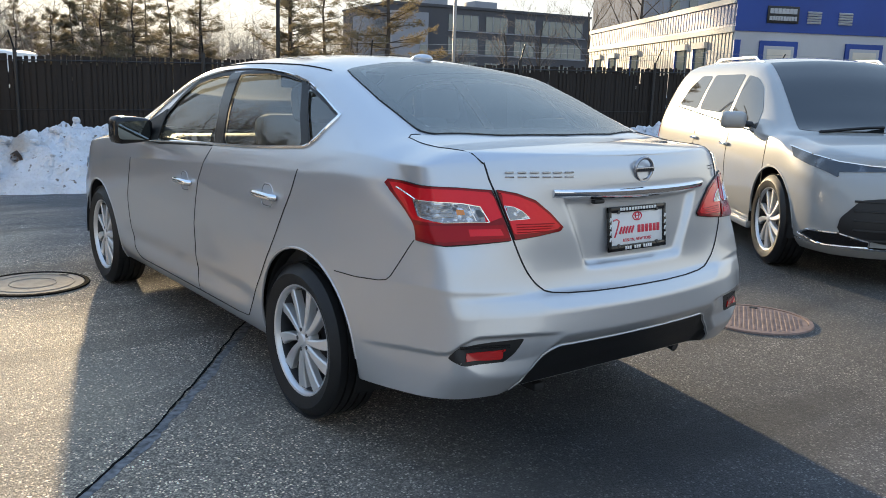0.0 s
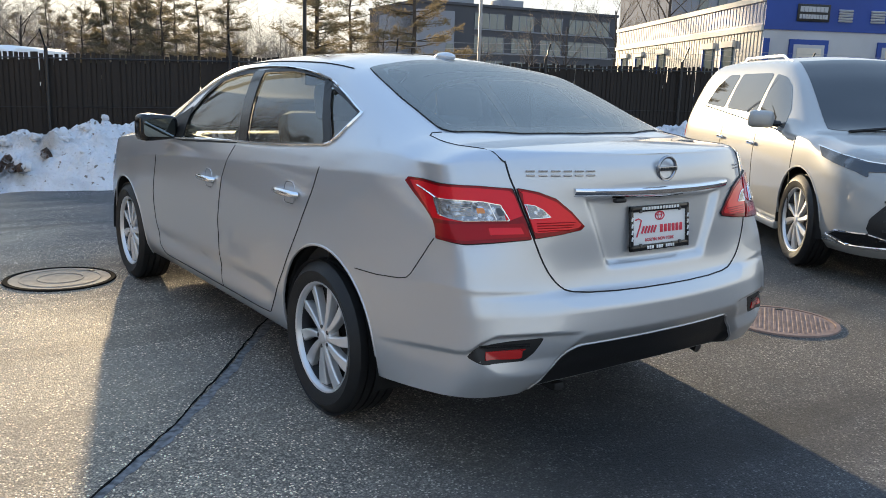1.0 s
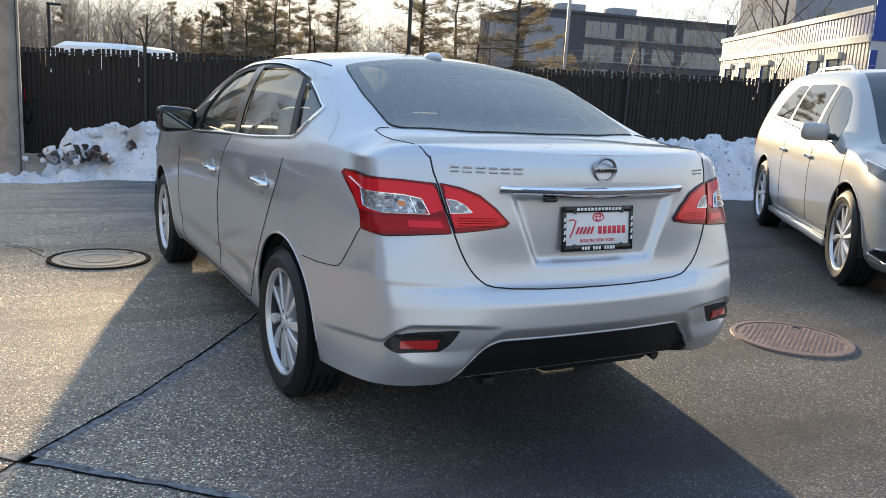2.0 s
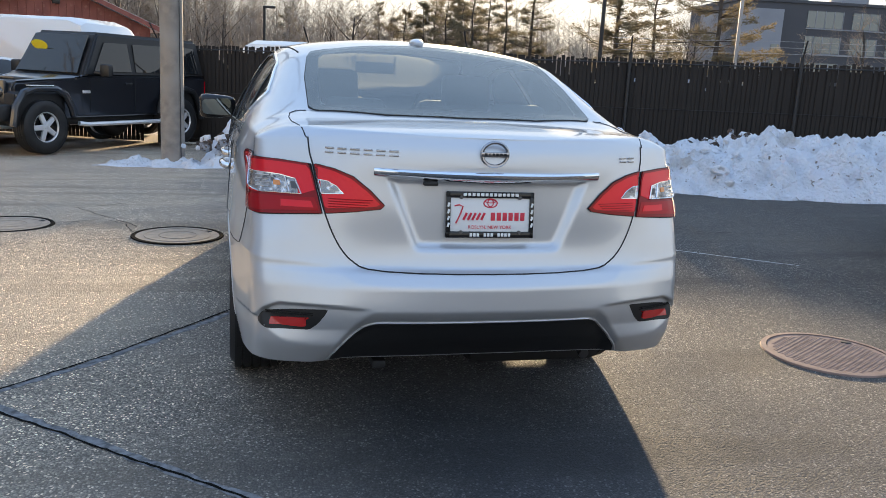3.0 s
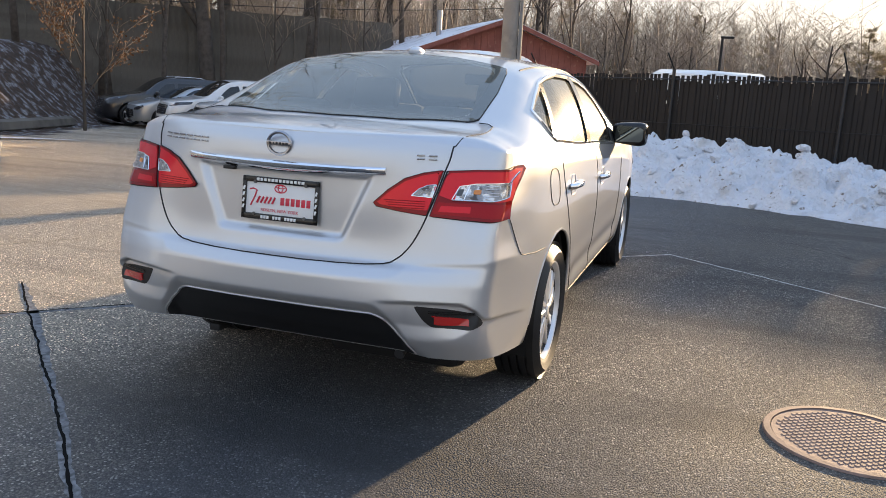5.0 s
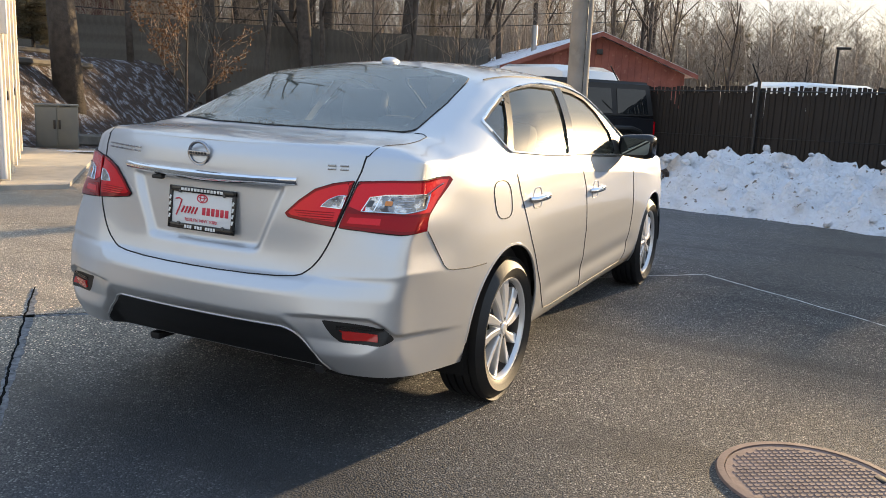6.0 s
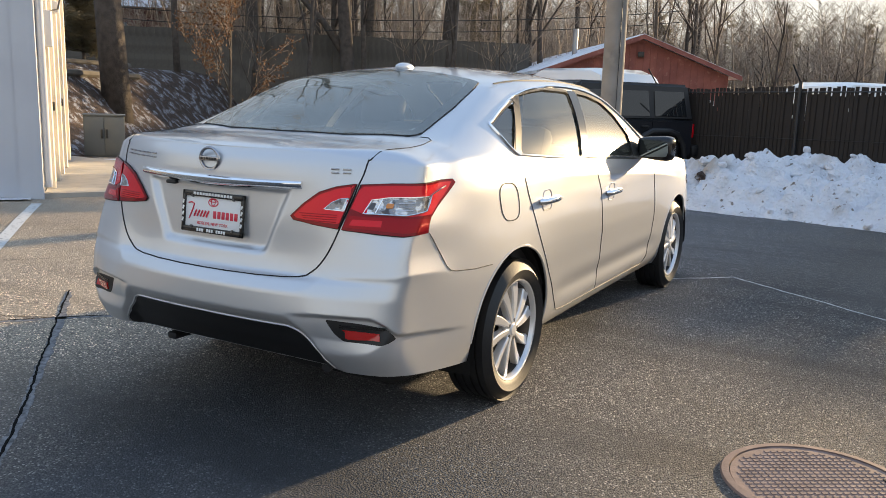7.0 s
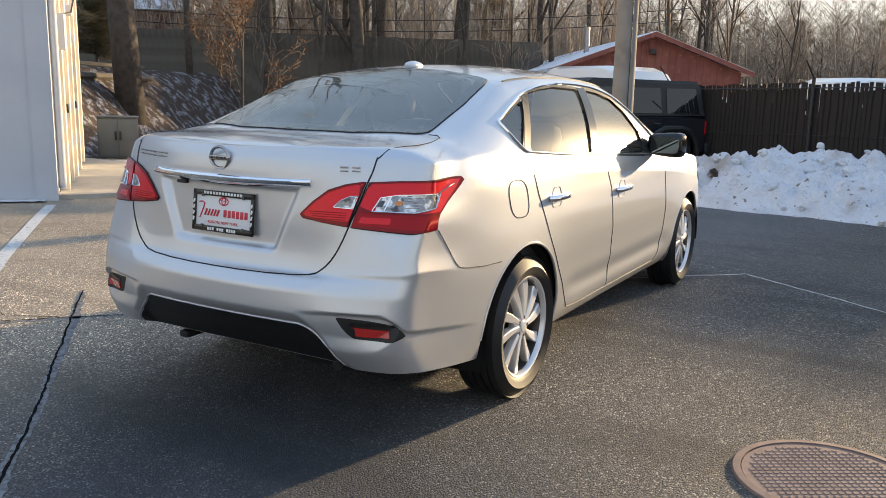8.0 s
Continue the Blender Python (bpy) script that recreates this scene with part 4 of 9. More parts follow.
def wall(name, a, b, h0, h1, thick, mat, parent, inward):
    n = inward.normalized() * thick
    v = [(a.x, a.y, h0), (b.x, b.y, h0), (b.x, b.y, h1), (a.x, a.y, h1)]
    v += [(x + n.x, y + n.y, z) for x, y, z in v]
    ob = mesh_of(name, v, [(0, 1, 2, 3), (7, 6, 5, 4), (0, 4, 5, 1), (1, 5, 6, 2), (2, 6, 7, 3), (3, 7, 4, 0)], mat, parent, sharp=20)
    bm = bmesh.new()
    bm.from_mesh(ob.data)
    bmesh.ops.recalc_face_normals(bm, faces=bm.faces[:])
    bm.to_mesh(ob.data)
    bm.free()
    return ob


wall("wall", BC, BC + BA * 13, -0.1, 4.6, 0.25, WHITE_WALL, hall, BB)
wall("wall", BC + BB * 0.255, BC + BB * 9.0, -0.3, 4.6, 0.25, CREAM_WALL, hall, BA)
wall("wall", BC + BB * 9.0 + BA * 0.255, BC + BB * 9.0 + BA * 13, -0.3, 4.6, 0.25, WHITE_WALL, hall, -BB)
wall("wall", BC + BA * 13 + BB * 0.26, BC + BA * 13 + BB * 8.99, -0.1, 4.6, 0.25, WHITE_WALL, hall, -BA)
c4 = [BC, BC + BA * 13, BC + BA * 13 + BB * 9, BC + BB * 9]
mesh_of("roof", [(p.x, p.y, 4.604) for p in c4] + [(p.x, p.y, 4.8) for p in c4], [(0, 1, 2, 3), (7, 6, 5, 4), (0, 4, 5, 1), (1, 5, 6, 2), (2, 6, 7, 3), (3, 7, 4, 0)], WHITE_WALL, hall)
up = lambda p, z: (p.x, p.y, z)
orient = math.degrees(math.atan2(BB.y, BB.x))
p = BC + BB * 0.06 - BA * 0.035 - BB * 0.10
part("corner_board", box_bm(up(BC + BB * 0.08 - BA * 0.014, 2.2), (0.22, 0.028, 4.8), (0, 0, orient)), WHITE_WALL, hall)
part("corner_board", box_bm(up(BC + BA * 0.10 - BB * 0.014, 2.2), (0.028, 0.22, 4.8), (0, 0, orient)), WHITE_WALL, hall)
tube("downpipe", [up(BC + BB * 0.16 - BA * 0.075, 0.1), up(BC + BB * 0.16 - BA * 0.075, 4.5)], 0.045, WHITE_WALL, hall, "", 10)
for k, d in enumerate((0.9, 2.1, 3.4, 4.8, 6.3)):
    part("wall_pier", box_bm(up(BC + BB * d - BA * 0.06, 2.05), (0.24, 0.12, 4.3), (0, 0, orient), 0.01), CREAM_WALL, hall)
for k, d in enumerate((1.5, 4.1)):
    door = new("side_door")
    door.parent = hall
    part("door_leaf", box_bm(up(BC + BB * d - BA * 0.02, 1.02), (0.90, 0.04, 2.04), (0, 0, orient), 0.006), CABINET_GREY if k else CREAM_WALL, door)
    part("door_knob", box_bm(up(BC + BB * (d + 0.36) - BA * 0.07, 1.0), (0.05, 0.08, 0.12), (0, 0, orient), 0.01), DARK_STEEL, door)
part("meter_box", box_bm(up(BC + BB * 0.62 - BA * 0.09, 1.95), (0.26, 0.18, 0.42), (0, 0, orient), 0.015), WHITE_WALL, hall)
part("wall_lamp", box_bm(up(BC + BB * 2.5 - BA * 0.12, 2.35), (0.12, 0.14, 0.16), (0, 0, orient), 0.02), WHITE_WALL, hall)
for dz, dd in ((0, 0), (0.15, 0.12)):
    tube("loose_cable", [up(BC + BB * (1.1 + dd) - BA * 0.05, 4.3), up(BC + BB * (1.5 + dd) - BA * 0.25, 3.2 - dz), up(BC + BB * (1.8 + dd) - BA * 0.28, 2.6), up(BC + BB * 1.5 - BA * 0.22, 2.25), up(BC + BB * 1.0 - BA * 0.12, 2.18)], 0.011, DARK_STEEL, hall, "", 5)
pad = [BC - BA * 0.02 + BB * 0.1, BC - BA * 0.75 + BB * 0.35, BC - BA * 1.35 + BB * 6.2, BC - BA * 0.02 + BB * 8.6]
pz = [float(ground_z(p.x, p.y)) for p in pad]
tagged(mesh_of("pavement", [(p.x, p.y, z + 0.055) for p, z in zip(pad, pz)] + [(p.x, p.y, z - 0.1) for p, z in zip(pad, pz)], [(3, 2, 1, 0), (0, 1, 5, 4), (1, 2, 6, 5), (2, 3, 7, 6), (3, 0, 4, 7)], CONCRETE, None, "sunlit concrete walk along the building", sharp=20), category="pavement", kind="structure")
tagged(strip("snow_strip", [tuple(BC - BB * 0.12 + BA * 0.1), tuple(BC - BB * 0.16 + BA * 4)], (0.22, 0.2), SNOW, 0.02, 0.012, None, "thin strip of snow at the foot of the wall"), category="snow")
sb = BC + BB * 7.8 - BA * 0.7
tagged(strip("snow_strip", [tuple(sb), tuple(sb - BA * 2.2 + BB * 0.3)], (0.5, 0.35), SNOW, 0.03, 0.03, None, "thin strip of snow by the walk"), category="snow")

cab = thing("utility_cabinet", "grey metal utility cabinet with two doors", "cabinet", pose(-13.65, 9.4, float(ground_z(-13.65, 9.4)), 0, 0, 51))
part("cabinet_body", box_bm((0, 0, 0.46), (0.86, 0.5, 0.92), bevel=0.02), CABINET_GREY, cab)
for sx in (-1, 1):
    d = part("cabinet_door", box_bm((sx * 0.212, -0.26, 0.47), (0.41, 0.03, 0.84), bevel=0.008), CABINET_GREY, cab)
    part("handle", box_bm((sx * 0.05, -0.285, 0.52), (0.05, 0.03, 0.20), bevel=0.01), DARK_STEEL, d)
part("cabinet_top", box_bm((0, -0.01, 0.935), (0.90, 0.55, 0.035), bevel=0.01), CABINET_GREY, cab)

# ---- wooded bank: rails, tall fence, house ----
bankfence = thing("wooden_fence", "tall grey weathered board fence on the bank", "fence")
H0, H1 = Vector((-30.5, 17.5)), Vector((-13.5, 32.5))
n = 86
bdir = (H1 - H0) / n
bang = math.degrees(math.atan2(bdir.y, bdir.x))
board = box_bm((0, 0, 1.05), (bdir.length * 0.995, 0.03, 2.1))
bmesh_data = bpy.data.meshes.new("board")
board.to_mesh(bmesh_data)
board.free()
bmesh_data.materials.append(FENCE_WOOD)
rnd = random.Random(3)
for i in range(n):
    p = H0 + bdir * (i + 0.5)
    ob = new("board", bmesh_data)
    base = float(ground_z(p.x, p.y)) - 0.05
    ob.matrix_world = pose(p.x, p.y, base, rnd.gauss(0, 0.6), 0, bang) @ Matrix.Diagonal((1, 1, (3.70 - base + rnd.uniform(-0.015, 0.015)) / 2.1, 1))
    ob.parent = bankfence
for k, (a, b, h) in enumerate((((-16.6, 8.6), (-20.2, 16.0), 0.10), ((-17.5, 8.1), (-21.8, 17.0), 0.09), ((-15.0, 10.7), (-18.4, 17.8), 0.20))):
    log = thing("timber_edging", "long weathered timber edging beam on the bank", "timber edging")
    pts = [Vector(a).lerp(Vector(b), q) for q in np.linspace(0, 1, 12)]
    tube("beam", [(p.x, p.y, float(ground_z(p.x, p.y)) + h * 0.6) for p in pts], h, FENCE_WOOD, log, "", 6)
house = thing("brick_house", "low brick house with a pale roof behind the bank", "house", pose(-45.2, 31.9, 2.6, 0, 0, 38))
part("wall", box_bm((0, 0, 1.6), (14, 9, 3.2)), BRICK, house)
bm = bmesh.new()
vs = [bm.verts.new(p) for p in ((-7.4, -4.9, 3.2), (7.4, -4.9, 3.2), (7.4, 4.9, 3.2), (-7.4, 4.9, 3.2), (-7.4, 0, 5.2), (7.4, 0, 5.2))]
for q in ((0, 1, 5, 4), (2, 3, 4, 5), (1, 2, 5), (3, 0, 4), (3, 2, 1, 0)):
    bm.faces.new([vs[i] for i in q])
part("roof", bm, ROOF_SNOW, house, smooth=False)
for x in (-4, 0, 4):
    w = part("window", box_bm((x, -4.52, 1.7), (1.3, 0.08, 1.2), bevel=0.02), OFFICE_GLASS, house)
    part("sill", box_bm((x, -4.58, 1.06), (1.5, 0.16, 0.08)), WHITE_WALL, w)

# ---- red shed with a snowy roof ----
shed = thing("red_shed", "old red boarded shed with a snow-covered gable roof", "shed")
K, G_, S_ = Vector((-9.2, 24.5)), Vector((0.845, 0.535)).normalized(), Vector((-0.535, 0.845)).normalized()
GW, SL, EV, PK, BZ = 6.5, 18.0, 2.26, 3.46, -0.9
R_ = K + G_ * GW
L_ = K + S_ * SL
Q_ = R_ + S_ * SL
mid = K + G_ * (GW / 2)
gable = [up(K, BZ), up(R_, BZ), up(R_, EV), up(mid, PK), up(K, EV)]
th = S_ * 0.2
gv2 = gable + [(x + th.x, y + th.y, z) for x, y, z in gable]
mesh_of("gable_wall", gv2, [(0, 1, 2, 3, 4), (9, 8, 7, 6, 5)] + [(i, i + 5, (i + 1) % 5 + 5, (i + 1) % 5) for i in range(5)], RED_BOARD, shed, sharp=20)
wall("side_wall", K + S_ * 0.205, L_, BZ, EV, 0.2, RED_BOARD, shed, G_)
wall("side_wall", R_ + S_ * 0.205, Q_, BZ, EV, 0.2, RED_BOARD, shed, -G_)
wall("back_wall", L_ + G_ * 0.205, Q_ - G_ * 0.205, BZ, EV, 0.2, RED_BOARD, shed, -S_)
for k in range(26):
    q = K + G_ * (GW * (k + 0.5) / 26) - S_ * 0.012
    top = EV + (PK - EV) * (1 - abs((k + 0.5) / 26 - 0.5) * 2) - 0.12
    tube("board_joint", [up(q, BZ), up(q, top)], 0.012, RED_BOARD, shed, "", 4)
for k in range(40):
    q = K + S_ * (SL * (k + 0.5) / 40) - G_ * 0.012
    tube("board_joint", [up(q, BZ), up(q, EV - 0.05)], 0.012, RED_BOARD, shed, "", 4)
for a, sgn in ((K, -1), (R_, 1)):
    e0, e1 = a + G_ * 0.35 * sgn - S_ * 0.35, a + G_ * 0.35 * sgn + S_ * (SL + 0.3)
    r0, r1 = mid - S_ * 0.35, mid + S_ * (SL + 0.3)
    ez = EV - 0.10
    v = [up(e0, ez), up(e1, ez), up(r1, PK + 0.03), up(r0, PK + 0.03)]
    v += [(x, y, z + 0.12) for x, y, z in v]
    ob = mesh_of("roof_slope", v, [(0, 1, 2, 3), (7, 6, 5, 4), (0, 4, 5, 1), (1, 5, 6, 2), (2, 6, 7, 3), (3, 7, 4, 0)], ROOF_SNOW, shed, "snow-covered roof slope", sharp=20)
    bm = bmesh.new()
    bm.from_mesh(ob.data)
    bmesh.ops.recalc_face_normals(bm, faces=bm.faces[:])
    bm.to_mesh(ob.data)
    bm.free()
for a, sgn in ((K, -1), (R_, 1)):
    e0, r0 = a + G_ * 0.36 * sgn - S_ * 0.38, mid - S_ * 0.38
    v = [up(e0, EV - 0.16), up(r0, PK - 0.03), up(r0, PK + 0.13), up(e0, EV + 0.0)]
    v += [(x + S_.x * 0.025, y + S_.y * 0.025, z) for x, y, z in v]
    mesh_of("barge_board", v, [(0, 1, 2, 3), (7, 6, 5, 4), (0, 4, 5, 1), (1, 5, 6, 2), (2, 6, 7, 3), (3, 7, 4, 0)], RED_BOARD, shed, sharp=20)
gdoor = new("garage_door")
gdoor.parent = shed
for k in range(5):
    q = K + G_ * 5.1 - S_ * 0.03
    part("door_panel", box_bm(up(q, BZ + 0.24 + 0.46 * k), (1.9, 0.05, 0.44), (0, 0, math.degrees(math.atan2(G_.y, G_.x))), 0.01), TRAILER_WHITE, gdoor)
q = mid - S_ * 0.12
part("gable_lamp", box_bm(up(q, PK - 0.55), (0.22, 0.25, 0.18), (0, 0, 15), 0.03), DARK_STEEL, shed)
q = mid + S_ * 4.6 - G_ * 1.4
tube("roof_vent", [up(q, PK - 0.5), up(q, PK + 0.62)], 0.11, STEEL, shed, "", 10)

# ---- office trailers ----
TR = thing("office_trailer", "long pale corrugated site office trailer with blue upper band", "site office")
C0, C1 = Vector((15.7, 9.2)), Vector((22.4, 20.0))
tdir, tn = (C1 - C0).normalized(), Vector(((C1 - C0).y, -(C1 - C0).x)).normalized()
TL, TB, TT, TS = (C1 - C0).length, -0.3, 3.62, 2.95
ta = math.degrees(math.atan2(tdir.y, tdir.x))
side_mid = (C0 + tdir * 3.05).lerp(C1, 0.5) + tn * 1.6
part("trailer_body", box_bm(up(side_mid, (TB + TT) / 2), (TL - 3.05, 3.2, TT - TB), (0, 0, ta)), CORRUGATED, TR)
for k in range(int(TL / 0.20)):
    q = C0 + tdir * (0.10 + 0.20 * k) - tn * 0.012
    part("siding_rib", box_bm(up(q, (TB + TS) / 2), (0.13, 0.018, TS - TB), (0, 0, ta)), CORRUGATED, TR)
    part("siding_rib", box_bm(up(q, (TS + TT) / 2 + 0.03), (0.13, 0.018, TT - TS - 0.20), (0, 0, ta)), CORR_BLUE, TR)
part("blue_band", box_bm(up(C0.lerp(C1, 0.5) - tn * 0.004, (TS + TT) / 2), (TL, 0.012, TT - TS), (0, 0, ta)), CORR_BLUE, TR)
for z in (TS, TT):
    part("trim_rail", box_bm(up(C0.lerp(C1, 0.5) - tn * 0.03, z), (TL + 0.05, 0.07, 0.13), (0, 0, ta)), CREAM_WALL, TR)
for d in (1.9, 3.2, 7.2, 9.6, 11.4):
    w = new("window")
    w.parent = TR
    q = C0 + tdir * d - tn * 0.03
    part("pane", box_bm(up(q, 1.95), (0.62, 0.05, 1.25), (0, 0, ta)), OFFICE_GLASS, w)
    part("window_head", box_bm(up(q - tn * 0.03, 2.64), (0.85, 0.10, 0.16), (0, 0, ta)), CREAM_WALL, w)
    part("window_jamb", box_bm(up(q + tdir * 0.36 - tn * 0.02, 1.95), (0.10, 0.08, 1.30), (0, 0, ta)), TRAILER_BLUE, w)

TB2 = thing("office_trailer", "blue and white site office trailer with blue window frames", "site office")
E0 = C0 - tdir * 0.04
E1 = E0 + tn * 9.0
tb = math.degrees(math.atan2(tn.y, tn.x))
part("trailer_body", box_bm(up(E0.lerp(E1, 0.5) + tdir * 1.5, 1.70), (9.0, 3.0, 4.0), (0, 0, tb)), TRAILER_WHITE, TB2)
fr = E0
part("blue_band", box_bm(up(fr.lerp(fr + tn * 9, 0.5) - tdir * 0.012, 3.36), (9.02, 0.03, 0.90), (0, 0, tb)), TRAILER_BLUE, TB2)
part("corner_board", box_bm(up(fr + tn * 0.07 - tdir * 0.02, 1.3), (0.16, 0.05, 2.8), (0, 0, tb)), TRAILER_BLUE, TB2)
for d in (1.12, 3.32, 5.6):
    w = new("window")
    w.parent = TB2
    q = fr + tn * d - tdir * 0.03
    part("window_frame", box_bm(up(q, 1.95), (0.96, 0.06, 1.50), (0, 0, tb)), TRAILER_BLUE, w)
    part("inner_frame", box_bm(up(q - tdir * 0.02, 1.92), (0.76, 0.06, 1.32), (0, 0, tb)), TRAILER_WHITE, w)
    part("blind", box_bm(up(q - tdir * 0.035, 1.90), (0.60, 0.06, 1.20), (0, 0, tb)), CREAM_WALL, w)
for d in (1.95, 2.75):
    v = new("wall_vent")
    v.parent = TB2
    for k in range(5):
        part("vent_slat", box_bm(up(fr + tn * d - tdir * 0.05, 3.16 + 0.06 * k), (0.34, 0.05, 0.035), (25, 0, tb)), TRAILER_WHITE, v)
sg = new("sign")
sg.parent = TB2
part("sign_board", box_bm(up(fr + tn * 1.15 - tdir * 0.05, 3.32), (0.80, 0.03, 0.40), (0, 0, tb), 0.01), DARK_STEEL, sg)
for k in range(7):
    part("sign_mark", box_bm(up(fr + tn * (0.85 + 0.098 * k) - tdir * 0.075, 3.40), (0.085, 0.02, 0.12), (0, 0, tb)), TRAILER_WHITE, sg)
for k in range(10):
    part("sign_mark", box_bm(up(fr + tn * (0.83 + 0.070 * k) - tdir * 0.075, 3.23), (0.055, 0.02, 0.10), (0, 0, tb)), TRAILER_WHITE, sg)
tube("steel_mast", [(9.0, 11.6, -0.2), (9.0, 11.6, 5.4)], 0.035, STEEL, thing("steel_mast", "thin galvanised steel mast behind the fence", "mast"), "", 8)

# ---- office block ----
blk = thing("office_block", "long grey three-storey office block with window bands", "office building")
O0, O1 = Vector((52.5, 79.0)), Vector((80.0, 73.5))
od = (O1 - O0).normalized()
on = Vector((od.y, -od.x))
oa = math.degrees(math.atan2(od.y, od.x))
OL = (O1 - O0).length
OH = 10.7
oc = O0.lerp(O1, 0.5) - on * 8
part("wall", box_bm(up(oc, OH / 2 - 1), (OL, 16, OH + 2), (0, 0, oa)), OFFICE_WALL, blk)
part("light_bay", box_bm(up(O0 + od * 2.3 - on * 6.0 + on * 0.2, OH / 2 - 1.4), (4.6, 13, OH + 1.2), (0, 0, oa)), OFFICE_LIGHT, blk)
part("parapet", box_bm(up(oc, OH + 0.15), (OL + 0.3, 16.3, 0.30), (0, 0, oa)), OFFICE_WALL, blk)
for x in (7.5, 14.5):
    part("roof_unit", box_bm(up(O0 + od * x - on * 5, OH + 0.8), (3.2, 3, 1.3), (0, 0, oa), 0.05), OFFICE_LIGHT, blk)
for row, z in enumerate((9.1, 6.4, 3.6)):
    for k in range(19):
        if k in (4, 8, 12):
            continue
        q = O0 + od * (8.0 + 1.02 * k) + on * 0.04
        w = part("window", box_bm(up(q, z), (0.92, 0.08, 1.75), (0, 0, oa)), OFFICE_GLASS, blk)
        part("frame", box_bm(up(q + od * 0.50 + on * 0.03, z), (0.07, 0.10, 1.80), (0, 0, oa)), OFFICE_LIGHT, w)
    part("sill_band", box_bm(up(O0 + od * 17.5 + on * 0.05, z - 0.98), (20, 0.14, 0.14), (0, 0, oa)), OFFICE_LIGHT, blk)
part("window", box_bm(up(O0 + od * 4.0 + on * 0.75, 4.4), (0.9, 0.08, 3.6), (0, 0, oa)), OFFICE_GLASS, blk)
hall2 = thing("tall_building", "tall pale building behind the site offices", "building")
part("wall", box_bm((98, 72, 8), (22, 14, 20), (0, 0, -20)), OFFICE_LIGHT, hall2)
for k in range(4):
    part("window", box_bm((89.5 + 2.6 * k, 67.5 - 0.95 * k, 12.4), (1.3, 0.1, 2.6), (0, 0, -20)), OFFICE_GLASS, hall2)
low_hall = thing("low_building", "low flat-roofed grey building beyond the fence", "building")
part("wall", box_bm((30, 84, 0.8), (34, 10, 4.4), (0, 0, -8)), OFFICE_LIGHT, low_hall)
part("roof_edge", box_bm((30, 84, 3.1), (34.4, 10.4, 0.25), (0, 0, -8)), WHITE_WALL, low_hall)

